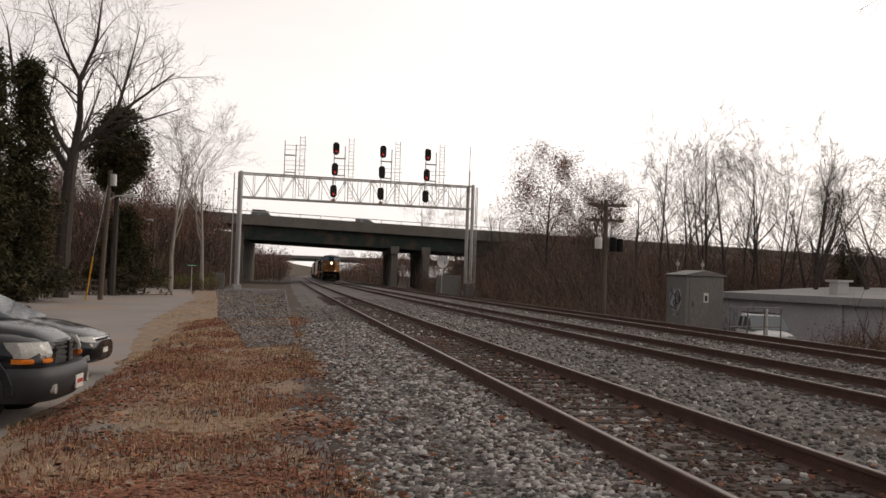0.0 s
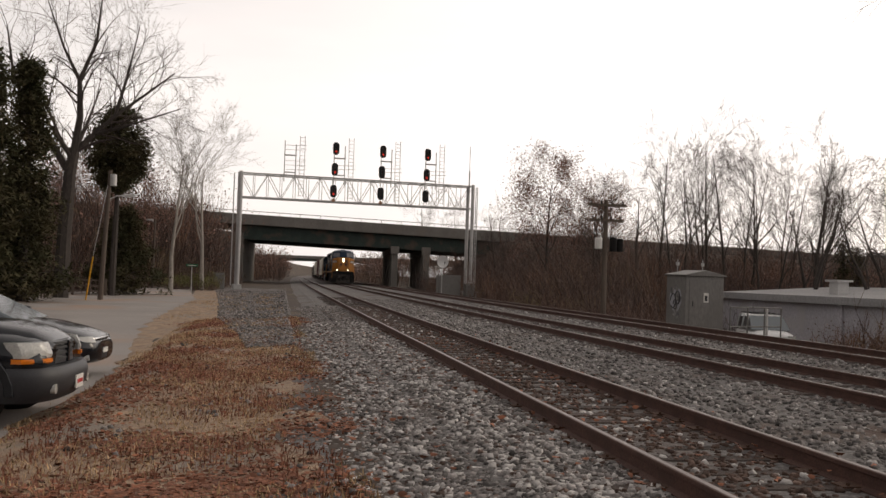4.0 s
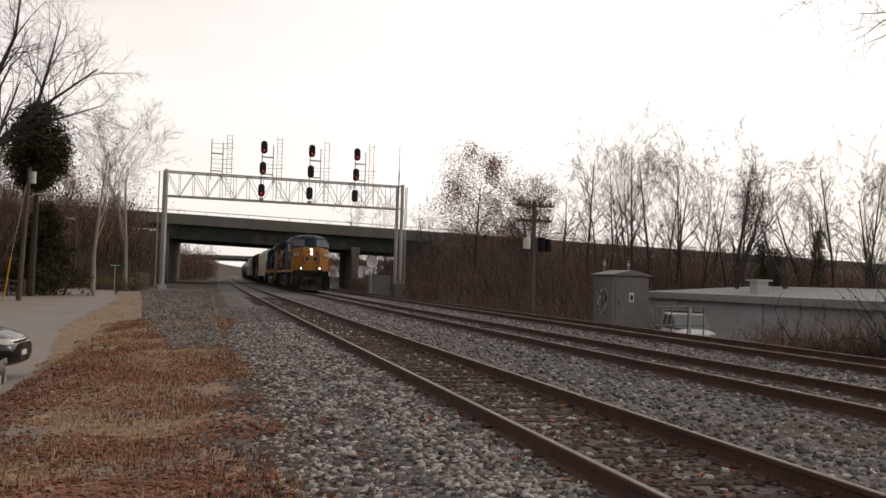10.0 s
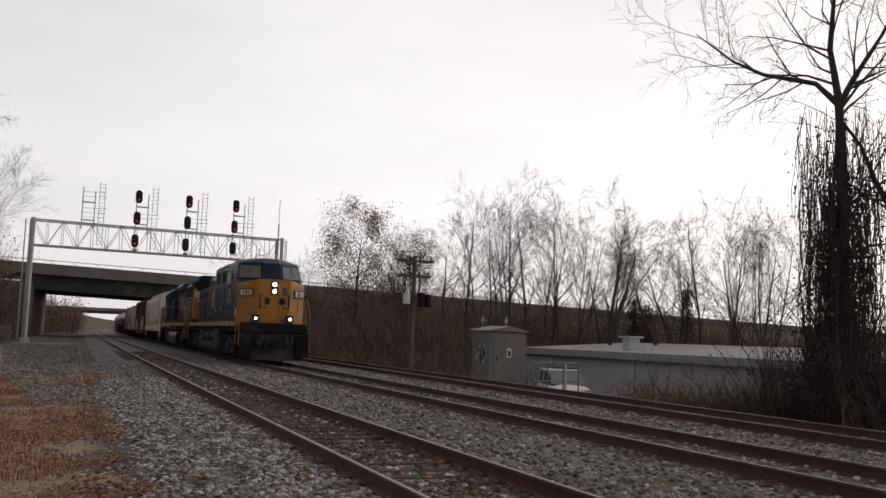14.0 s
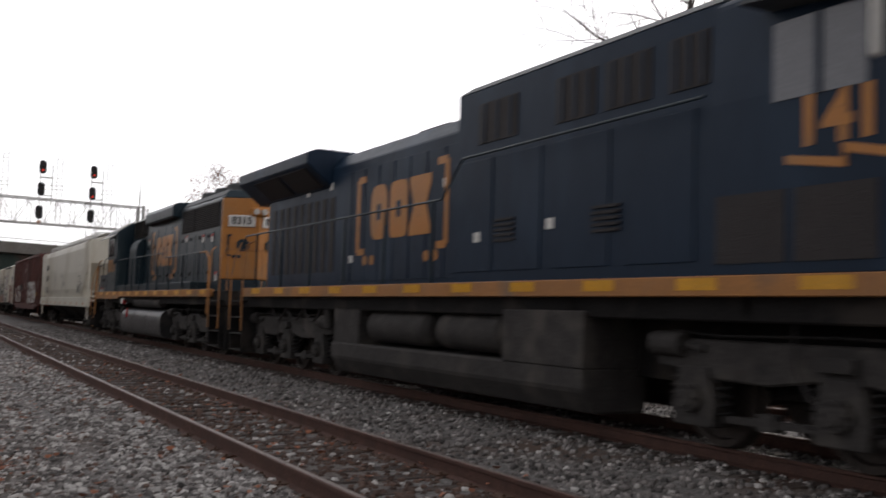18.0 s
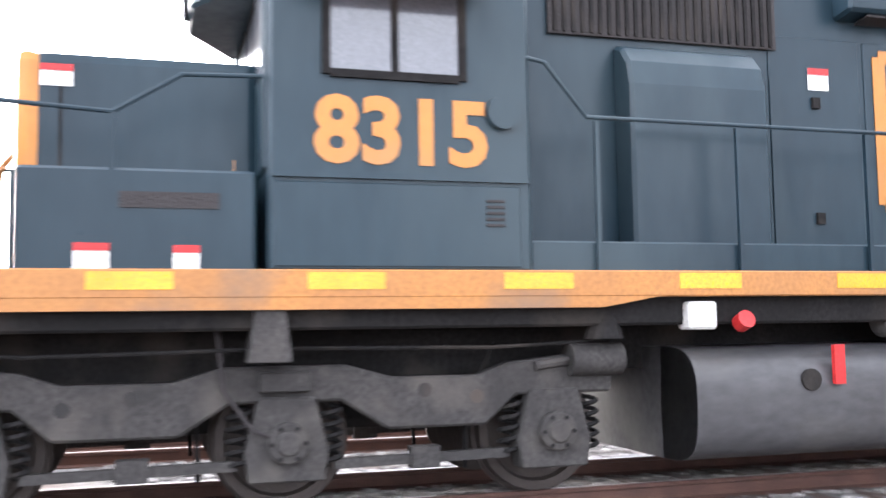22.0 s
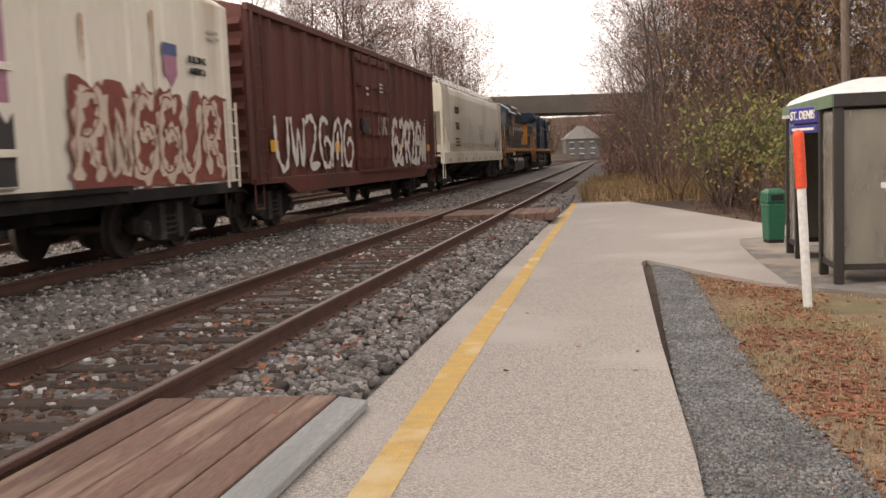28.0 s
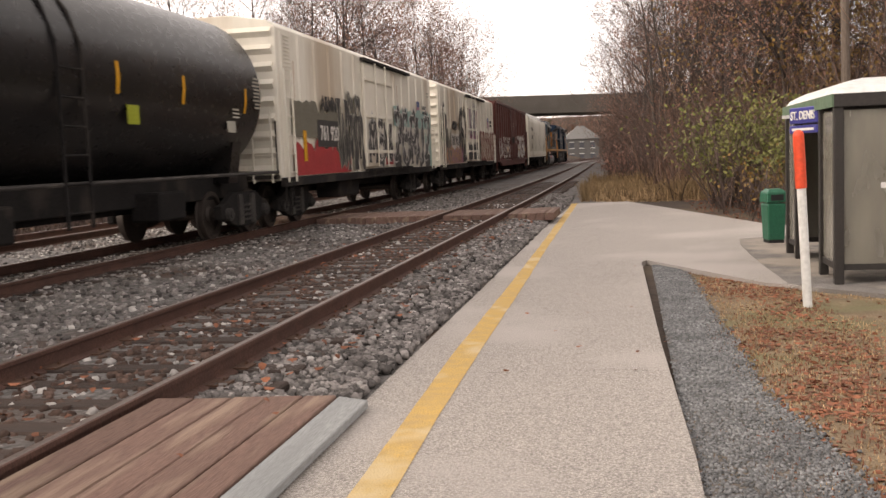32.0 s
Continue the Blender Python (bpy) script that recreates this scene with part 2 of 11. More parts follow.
def ground_height(x, y):
    z = -0.34 + 0.10 * smooth_step(-0.8, 0.6, x) * smooth_step(1.0, 3.0, y) + 0.02 * noise.noise((x * 0.4, y * 0.4, 0))
    z -= 0.22 * smooth_step(-1.9, -3.1, x) * smooth_step(1.5, 5, y) * (1 - smooth_step(24, 44, y))
    if x > 14.3:
        z -= 0.75 * smooth_step(14.3, 17.0, x) + 0.8 * smooth_step(19, 24, x) * (1 - smooth_step(56, 70, y))
    if y > 20:
        # the highway bank behind the trees on the east side
        bank = 8.6 - 0.030 * max(0, x - 20)
        far = smooth_step(24, 34, x) * smooth_step(118, 139, y) * (1 - smooth_step(158, 175, y))
        z += max(0.0, bank) * far
        z += 1.6 * smooth_step(17, 30, x) * smooth_step(52, 80, y) * (1 - far)
        far_w = smooth_step(-7, -15, x) * smooth_step(130, 140, y) * (1 - smooth_step(158, 175, y))
        z += 7.5 * far_w
    z += 11.0 * smooth_step(-256, -300, y) + 9.0 * smooth_step(430, 520, y) * smooth_step(-2, -12, x)
    if y < -15:
        z += 1.5 * smooth_step(-7, -16, x) * smooth_step(-15, -30, y)
        z += 3.0 * smooth_step(16, 30, x) * smooth_step(-20, -60, y)
    return z


def spaced(lo, hi, near, fine_step, grow):
    out, v, st = [near], near, fine_step
    while v < hi:
        v += st
        st *= grow
        out.append(min(v, hi))
    v, st = near, fine_step
    while v > lo:
        v -= st
        st *= grow
        out.insert(0, max(v, lo))
    return out


def build_ground():
    xs, ys = spaced(-1500, 1500, 0, 0.35, 1.045), spaced(-1500, 2500, 5, 0.5, 1.035)
    v = [(x + bend(y) * (abs(x) < 60), y, ground_height(x, y)) for y in ys for x in xs]
    n = len(xs)
    f = [(j * n + i, j * n + i + 1, (j + 1) * n + i + 1, (j + 1) * n + i) for j in range(len(ys) - 1) for i in range(n - 1)]
    me = bpy.data.meshes.new("ground")
    me.from_pydata(v, [], f)
    me.materials.append(M_SOIL)
    return tagged(new("ground", me), "brown leaf-strewn soil and dead grass beside the railway", "ground", kind="structure")


build_ground()


def strip(name, edges, material, label, category, z=None, step=4.0, kind="structure", ragged=(0.0, 0.0)):
    """A thin slab that follows the line; edges: x over y samples as (y, x_left, x_right)."""
    s = Shape()
    ys = [e[0] for e in edges]
    y = ys[0]
    rows = []
    while y < ys[-1] + 1e-6:
        for a, b in zip(edges, edges[1:]):
            if a[0] <= y <= b[0]:
                k = (y - a[0]) / (b[0] - a[0])
                rows.append((y, a[1] + (b[1] - a[1]) * k, a[2] + (b[2] - a[2]) * k))
                break
        y += step
    cols = 8
    v, f = [], []
    for yy, l, r in rows:
        l += ragged[0] * (noise.noise((yy * 0.9, 3.0, 0)) + 0.5 * noise.noise((yy * 2.7, 5.0, 0)))
        r += ragged[1] * (noise.noise((yy * 0.8, 7.0, 0)) + 0.6 * noise.noise((yy * 2.3, 9.0, 0)))
        for i in range(cols + 1):
            x = l + (r - l) * i / cols
            v.append((x + bend(yy), yy, z(x, yy)))
    for j in range(len(rows) - 1):
        for i in range(cols):
            f.append((j * (cols + 1) + i, j * (cols + 1) + i + 1, (j + 1) * (cols + 1) + i + 1, (j + 1) * (cols + 1) + i))
    s.add(v, f)
    return tagged(part(name, s, material), label, category, kind=kind)


def bed_height(x, y):
    z = -0.19
    for c in TRACKS:
        d = abs(x - c)
        if d < 1.9:
            z = max(z, -0.165)
    z -= 0.10 * smooth_step(1.9, 0.2, x) + 0.9 * smooth_step(14.2, 16.4, x)
    if y < 1.9 and x < 2.3:
        return -0.30 if x < 1.7 else -0.29 + 0.10 * smooth_step(1.8, 2.5, x)
    return z + 0.012 * noise.noise((x * 3, y * 3, 0))


def build_bed():
    xs = [0.25 + 0.25 * i for i in range(65)]
    ys = spaced(-330, 620, 5, 0.4, 1.02)
    v = [(x + bend(y), y, bed_height(x, y) - (0.25 if (i in (0, 64)) else 0)) for y in ys for i, x in enumerate(xs)]
    n = len(xs)
    f = [(j * n + i, j * n + i + 1, (j + 1) * n + i + 1, (j + 1) * n + i) for j in range(len(ys) - 1) for i in range(n - 1)]
    me = bpy.data.meshes.new("track_bed")
    me.from_pydata(v, [], f)
    me.materials.append(M_BALLAST)
    return tagged(new("track_bed", me), "grey crushed stone ballast under the three railway tracks", "track bed", kind="structure")


build_bed()

RAIL_FOOT = [(-0.075, -0.172), (0.075, -0.172), (0.075, -0.155), (0.012, -0.135), (0.012, -0.045), (0.036, -0.035), (0.036, -0.006), (0.028, -0.001), (-0.028, -0.001), (-0.036, -0.006), (-0.036, -0.035), (-0.012, -0.045), (-0.012, -0.135), (-0.075, -0.155)]


def rail_mesh(x, name, outline, material):
    ys = [-330, -300, -270, -240, -215, -190, -170, -150, -135, -120, -90, -65, -45, -30, -18, -8, 0, 8, 18, 30, 45, 65, 90, 120, 160, 220, 300, 420, 600]
    s = Shape()
    s.loft([[(x + bend(y) + px, y, pz) for px, pz in outline] for y in ys])
    me = s.made(name, smooth=False)
    me.materials.append(material)
    return me


def build_track(cx, label):
    t = thing("railway_track", label, "railway track", kind="structure")
    for side in (-1, 1):
        x = cx + side * GAUGE / 2
        r = part("rail", rail_mesh(x, "rail", RAIL_FOOT, M_RUST), None, t, "rusty steel rail with a worn bright head")
        part("rail_head", rail_mesh(x, "rail_head", [(-0.026, -0.002), (0.026, -0.002), (0.02, 0.001), (-0.02, 0.001)], M_RAILTOP), None, r, "polished running surface")
    return t


TRACK_THINGS = [build_track(TRACKS[0], "near railway track with rusty rails on dark timber ties"),
                build_track(TRACKS[1], "middle railway track that the freight train runs on"),
                build_track(TRACKS[2], "far railway track beside the relay cabinet")]
M_BALLAST_STONE = M_BALLAST

# ---- platform, ramps, road ----
M_PLATFORM = mat("pale_coarse_asphalt", (0.78, 0.715, 0.655), (0.25, 0.226, 0.206), rough=0.95, scale=70, fine=125, bump=0.8, bump_scale=70, stain=(0.46, 0.42, 0.39), stain_scale=0.45)
M_YELLOW = mat("worn_yellow_paint", (0.74, 0.47, 0.13), (0.56, 0.38, 0.16), rough=0.9, scale=8, fine=80, bump=0.6, stain=(0.62, 0.48, 0.27), stain_scale=2.5)
M_CRACK = mat("dirt_filled_crack", (0.10, 0.085, 0.075), rough=0.95, bump=0)
PZ = -0.28


def build_platform():
    p = thing("platform", "low pale asphalt station platform with a yellow safety line", "platform", kind="structure")
    outline = [(1.80, 1.5), (1.76, -6), (1.79, -14), (1.84, -22), (1.75, -30), (1.55, -30.6), (0.1, -30.8), (-1.2, -26), (-2.6, -20.6), (-3.4, -19.0), (-6.5, -18.2), (-6.5, -10.4), (-2.5, -10.6), (-1.5, -11.6), (-0.2, -14.2), (-0.13, -13.9), (-0.22, -8), (-0.3, -5), (-0.3, 1.5)]
    s = Shape()
    s.prism(outline, -0.6, PZ, "z")
    part("slab", s, M_PLATFORM, p)
    line = Shape()
    inner = [(1.2, 1.10), (-4.3, 1.14), (-5.7, 1.19), (-7.5, 1.23), (-11.2, 1.29), (-16.3, 1.40), (-31.0, 1.63)]
    outer = [(1.2, 1.30), (-4.3, 1.35), (-5.7, 1.385), (-7.5, 1.44), (-11.2, 1.475), (-16.3, 1.55), (-31.0, 1.81)]
    ys = [1.2 - 0.2 * i for i in range(159)]

    def edge_at(rows, y, k):
        for (a, p), (b, q) in zip(rows, rows[1:]):
            if b <= y <= a:
                return p + (q - p) * (a - y) / (a - b) + 0.009 * noise.noise((y * 5.0, k, 0.0)) + 0.008 * noise.noise((y * 1.3, k, 4.0))
        return rows[-1][1]
    for a, b in zip(ys, ys[1:]):
        line.add([(edge_at(inner, a, 1.0), a, PZ + 0.004), (edge_at(outer, a, 2.0), a, PZ + 0.004), (edge_at(outer, b, 2.0), b, PZ + 0.004), (edge_at(inner, b, 1.0), b, PZ + 0.004)], [(0, 3, 2, 1)])
    part("safety_line", line, M_YELLOW, p, "worn yellow painted line")
    # fine cracks that wander over the asphalt
    rnd = random.Random(77)
    for x, y, dx, dy, n in ((0.15, -9.4, 0.11, -0.02, 10), (-0.2, -7.0, 0.10, 0.015, 12), (0.9, -12.2, -0.10, -0.05, 9), (-0.1, -12.5, 0.10, 0.02, 14), (-0.1, -16.0, 0.12, 0.0, 13), (0.5, -16.5, 0.0, -0.18, 24), (-0.6, -19.4, 0.14, 0.02, 15), (-2.8, -17.5, 0.14, 0.06, 14), (-0.2, -23.0, 0.12, 0.01, 14)):
        crack, pts = Shape(), []
        for _ in range(n):
            pts.append((x, y))
            x, y = x + dx + rnd.gauss(0, 0.022), y + dy + rnd.gauss(0, 0.022)
        for (ax, ay), (bx, by) in zip(pts, pts[1:]):
            d = Vector((bx - ax, by - ay)).normalized() * rnd.uniform(0.001, 0.0026)
            crack.add([(ax - d.y, ay + d.x, PZ + 0.003), (ax + d.y, ay - d.x, PZ + 0.003), (bx + d.y, by - d.x, PZ + 0.003), (bx - d.y, by + d.x, PZ + 0.003)], [(0, 1, 2, 3)])
        part("crack", crack, M_CRACK, p, "fine dark crack")
    return p


build_platform()


def road_height(x, y):
    return ground_height(x, y) + 0.03


M_THATCH = mat("dry_grass_thatch", (0.52, 0.375, 0.25), (0.22, 0.145, 0.10), rough=0.95, scale=4, fine=40, bump=1.0, stain=(0.24, 0.20, 0.165), stain_scale=0.8)
M_LAWN = mat("thin_tan_lawn", (0.36, 0.27, 0.17), (0.17, 0.12, 0.075), rough=0.95, scale=4, fine=45, bump=1.0, stain=(0.17, 0.155, 0.08), stain_scale=0.9)
strip("verge", [(1.6, -3.3, 0.30), (12, -3.3, 0.25), (15.3, -3.0, 0.3), (20, -3.4, 0.35), (27, -4.2, 0.0), (34, -4.5, -1.0), (54, -4.8, -2.2), (84, -6.9, -4.6)], M_THATCH, "dry tan grass verge between the road and the ballast", "grass verge", lambda x, y: ground_height(x, y) + 0.012, 0.35, ragged=(0.0, 0.55))
strip("verge", [(-13.8, -0.45, -0.30), (-11.8, -1.3, -0.30), (-10.5, -6.5, -0.30), (-2, -7.5, -0.30), (1.2, -7.5, -0.30)], M_LAWN, "short dry grass behind the platform", "grass verge", lambda x, y: ground_height(x, y) + 0.012, 0.6)
M_MARGIN = mat("blue_grey_gravel", (0.25, 0.242, 0.232), (0.125, 0.12, 0.115), rough=0.95, scale=30, fine=70, bump=1.0, bump_scale=55, stain=(0.17, 0.135, 0.105), stain_scale=1.4)
strip("gravel_margin", [(-13.9, -0.60, -0.28), (-13.2, -0.62, -0.28), (-9.1, -0.74, -0.28), (-6.4, -0.80, -0.28), (-5.7, -0.92, -0.28), (-4.5, -0.98, -0.28), (-2.0, -1.05, -0.28), (1.2, -1.0, -0.28)], M_MARGIN, "blue-grey gravel along the platform edge", "gravel", lambda x, y: ground_height(x, y) + 0.022, 0.12, ragged=(0.22, 0.0))
strip("gravel_shoulder", [(3, -0.5, 0.5), (20, -0.6, 0.5), (27, -1.2, 0.5), (34, -2.2, 0.5), (54, -3.4, 0.5), (84, -5.8, 0.5), (96, -6.0, 0.5)], M_BALLAST, "grey gravel shoulder beside the near track", "gravel", lambda x, y: ground_height(x, y) + 0.004, 0.5, ragged=(0.0, 0.0))
strip("road", [(-2, -8.2, -2.6), (12, -8.2, -2.85), (15.3, -8.2, -2.57), (20, -8.0, -2.95), (30, -7.4, -3.95), (34, -7.6, -4.1), (38, -10, -4.15), (54, -13, -4.4), (75, -12, -6.6), (84, -9.5, -7.2)], M_ASPHALT, "worn grey asphalt parking road beside the line", "road", road_height, 0.5, ragged=(0.2, 0.22))

# ---- signal bridge ----
M_GALV = mat("galvanised_steel", (0.62, 0.61, 0.60), (0.48, 0.47, 0.46), rough=0.55, metal=0.35, scale=2, fine=30, bump=0.05)
M_BLACK = mat("black_signal_paint", (0.012, 0.012, 0.013), (0.02, 0.02, 0.02), rough=0.6, scale=4, fine=40, bump=0.05)
M_REDLAMP = mat("red_signal_lens", (1.0, 0.05, 0.03), rough=0.2, emit=0.45, bump=0)
M_DARKLENS = mat("dark_lens", (0.05, 0.012, 0.012), rough=0.15, bump=0)


def build_gantry():
    # its own space: x along the truss, from post to post
    g = thing("signal_bridge", "tall galvanised steel signal bridge over the tracks with three-lamp signals", "signal bridge", pose(-3.5, 88.3, 0, 0, 0, 7))
    L, zb, zt, dep = 21.8, 7.95, 10.1, 1.5
    for x, y in ((0, 0), (0, dep), (L, 0), (L, dep)):
        s = Shape().rod((x, y, -0.35), (x, y, zt + 0.15), 0.17, 12)
        post = part("post", s, M_GALV, g, smooth=True)
        part("base_plate", Shape().box(x - 0.35, x + 0.35, y - 0.35, y + 0.35, -0.38, 0.1), M_GALV, post, "concrete-coloured footing")
    for y in (0, dep):
        for z in (zb, zt):
            part("chord", Shape().beam((0, y, z), (L, y, z), 0.12), M_GALV, g)
    n = 18
    for y in (0, dep):
        for i in range(n + 1):
            x = L * i / n
            part("upright", Shape().beam((x, y, zb), (x, y, zt), 0.045), M_GALV, g)
        for i in range(n):
            a, b = L * i / n, L * (i + 1) / n
            p, q = ((a, y, zb), (b, y, zt)) if i % 2 else ((a, y, zt), (b, y, zb))
            part("diagonal", Shape().beam(p, q, 0.045), M_GALV, g)
    for i in range(n + 1):
        x = L * i / n
        for z in (zb, zt):
            part("crosspiece", Shape().beam((x, 0, z), (x, dep, z), 0.06), M_GALV, g)
    # signal masts with ladders
    for k, x in enumerate((4.1, 8.6, 13.0, 17.3)):
        top = 13.35 if k else 13.2
        mast = part("mast", Shape().rod((x - 0.35, -0.3, zt - 0.6), (x - 0.35, -0.3, top), 0.045, 8).rod((x + 0.65, -0.3, zt - 0.6), (x + 0.65, -0.3, top - 0.3), 0.045, 8).beam((x - 0.4, -0.3, 11.9), (x + 0.7, -0.3, 11.9), 0.12).beam((x - 0.4, -0.3, 10.35), (x + 0.7, -0.3, 10.35), 0.10), M_GALV, g)
        lad = Shape()
        for dx in (1.0, 1.45):
            lad.rod((x + dx, -0.3, 8.2), (x + dx, -0.3, top + 0.5), 0.025, 6)
        for j in range(17):
            lad.rod((x + 1.0, -0.3, 8.3 + j * 0.33), (x + 1.45, -0.3, 8.3 + j * 0.33), 0.018, 5)
        part("ladder", lad, M_GALV, mast)
        for z in (10.6, 11.0, 11.4, 12.4, 12.8) if not k else (10.9, 11.25):
            part("railing", Shape().path([(x - 0.35, -0.3, z), (x + 0.65, -0.3, z), (x + 1.5, -0.9, z)], 0.02, 5), M_GALV, mast)
        if k == 0:
            continue
        for j, z in enumerate((12.75, 10.85, 8.85)):
            hx = x - 0.25 - 0.06 * j
            s = Shape()
            ring = [(hx + 0.30 * math.cos(a), z + (0.28 if math.sin(a) > 0 else -0.28) + 0.30 * math.sin(a)) for a in [2 * math.pi * i / 20 for i in range(20)]]
            s.prism(ring, -0.62, -0.56, "y")
            s.box(hx - 0.14, hx + 0.14, -0.56, -0.30, z - 0.4, z + 0.4)
            head = part("signal_head", s, M_BLACK, g, "black oval signal with red lamp")
            for dz in (0.27, 0.0, -0.27):
                lit = dz == -0.27 and k < 4 and (k, j) in ((1, 0), (1, 1), (2, 0), (3, 1), (1, 2), (3, 0))
                hood = Shape()
                arc = [2 * math.pi * i / 14 for i in range(14)]
                hood.loft([[(hx + 0.115 * math.cos(a), yy, z + dz + 0.115 * math.sin(a)) for a in arc] for yy in (-0.62, -0.82)], close=False)
                part("lamp_hood", hood, M_BLACK, head)
                lens = Shape().rod((hx, -0.63, z + dz), (hx, -0.645, z + dz), 0.10, 12)
                part("lens", lens, M_REDLAMP if lit else M_DARKLENS, head, "lit red lens" if lit else "dark lens")
            if j == 2 and k < 3:
                part("number_disc", Shape().rod((hx, -0.6, z - 0.85), (hx, -0.63, z - 0.85), 0.17, 14), mat("faded_orange", (0.5, 0.3, 0.2), rough=0.7), head, "small faded orange disc")
    lad = Shape()
    for dx in (0.0, 0.45):
        lad.beam((-0.55, 0.4 + dx, 0.0), (-0.55, 0.4 + dx, zt), 0.06)
        lad.beam((L + 0.6, 0.4 + dx, 0.0), (L + 0.6, 0.4 + dx, zt), 0.06)
    for j in range(30):
        z = 0.4 + j * 0.33
        lad.rod((-0.55, 0.4, z), (-0.55, 0.85, z), 0.02, 5).rod((L + 0.6, 0.4, z), (L + 0.6, 0.85, z), 0.02, 5)
    part("access_ladder", lad, M_GALV, g)
    part("antenna", Shape().rod((L - 0.3, 0.3, 9.0), (L - 0.3, 0.3, 11.6), 0.07, 8).rod((L - 0.3, 0.3, 11.6), (L - 0.3, 0.3, 13.9), 0.03, 6), M_GALV, g)
    part("junction_box", Shape().box(L - 0.75, L + 0.35, -0.55, -0.2, 0.2, 1.1), M_GALV, g, "grey equipment box", bevel=0.02)
    return g


build_gantry()

# ---- highway overpass, north ----
M_CONC = mat("weathered_concrete", (0.235, 0.217, 0.195), (0.165, 0.152, 0.137), rough=0.9, scale=0.5, fine=14, bump=0.2, stain=(0.17, 0.15, 0.13), stain_scale=0.4, stretch=(1, 1, 0.4))
M_GIRDER = mat("green_girder_paint", (0.036, 0.056, 0.047), (0.024, 0.038, 0.032), rough=0.7, scale=1.2, fine=20, bump=0.1, stain=(0.09, 0.06, 0.045), stain_scale=0.5)


def build_overpass():
    b = thing("highway_overpass", "concrete highway overpass on green steel girders across the tracks", "bridge", pose(0, 145, 0, 0, 0, -3), kind="structure")
    x0, x1 = -60.0, 190.0

    def top(x):
        return 9.7 - 0.030 * (x + 5)

    def slab(name, za, zb, ya, yb, material, label="", lo=x0, hi=x1):
        n = 12
        xs = [lo + (hi - lo) * i / n for i in range(n + 1)]
        s = Shape()
        s.loft([[(x, ya, top(x) + za), (x, yb, top(x) + za), (x, yb, top(x) + zb), (x, ya, top(x) + zb)] for x in xs])
        return part(name, s, material, b, label)

    slab("deck", -1.55, -0.95, 0, 24, M_CONC)
    slab("parapet", -1.5, 0.0, -0.25, 0.05, M_CONC, "weathered concrete fascia")
    slab("parapet", -1.5, 0.0, 23.9, 24.2, M_CONC)
    for k in range(9):
        y = 0.9 + k * 2.8
        slab("girder", -3.55, -1.56, y - 0.03, y + 0.03, M_GIRDER, "dark green steel girder", -7, 42)
        slab("girder_flange", -3.62, -3.55, y - 0.25, y + 0.25, M_GIRDER, "dark green lower flange", -7, 42)
    rail = Shape()
    for i in range(84):
        x = x0 + i * 3
        rail.beam((x, -0.1, top(x)), (x, -0.1, top(x) + 0.5), 0.08)
    part("guard_post", rail, M_GALV, b)
    slab("guard_rail", 0.42, 0.52, -0.14, -0.06, M_GALV, "pale metal hand rail")
    for cx in (17.2, 21.9):
        for k in range(5):
            y = 1.2 + k * 5.4 + (0 if cx < 18 else -0.5)
            col = part("column", Shape().box(cx - 0.5, cx + 0.5, y - 0.5, y + 0.5, -1.2, 5.0), M_CONC, b, "square concrete column", bevel=0.05)
        part("cap_beam", Shape().box(cx - 0.65, cx + 0.65, 0.2, 23.5, 4.6, 5.75), M_CONC, b, "concrete cap beam", bevel=0.05)
    part("abutment", Shape().prism([(-16, -1), (-5.2, -1), (-5.2, 7.0), (-16, 7.6)], 0.6, 23.5, "y"), M_CONC, b, "concrete abutment wall")
    part("abutment", Shape().prism([(40, -1), (46, -1), (46, 6.0), (40, 6.0)], 0.6, 23.5, "y"), M_CONC, b, "concrete abutment wall")
    return b


build_overpass()


def build_far_bridge(y, z, label):
    b = thing("road_bridge", label, "bridge", pose(bend(y), y, 0), kind="structure")
    part("deck", Shape().box(-60, 90, 0, 12, z, z + 1.2), M_CONC, b)
    part("girder", Shape().box(-60, 90, 0.3, 0.6, z - 1.2, z), M_GIRDER, b)
    for x in (-9, 16):
        part("column", Shape().box(x - 0.6, x + 0.6, 1, 11, -1, z), M_CONC, b)
    return b


build_far_bridge(420, 7.6, "distant concrete road bridge seen under the overpass")


M_CONCDARK = mat("dark_concrete", (0.135, 0.12, 0.105), (0.09, 0.08, 0.07), rough=0.95, scale=0.5, fine=14, bump=0.2)


def build_south_bridge():
    b = thing("road_bridge", "dark concrete road bridge over the tracks behind the station", "bridge", pose(bend(-118), -118, -0.75, 0, 0, 2), kind="structure")
    part("deck", Shape().prism([(-45, 5.9), (70, 8.0), (70, 10.3), (-45, 7.9)], -10, 0, "y"), M_CONCDARK, b)
    part("abutment", Shape().box(-26, -9.5, -10, 0, -1, 6.4), M_CONC, b, "concrete abutment")
    part("abutment", Shape().box(21.5, 34, -10, 0, -1, 7.2), M_CONC, b, "concrete abutment")
    return b


build_south_bridge()

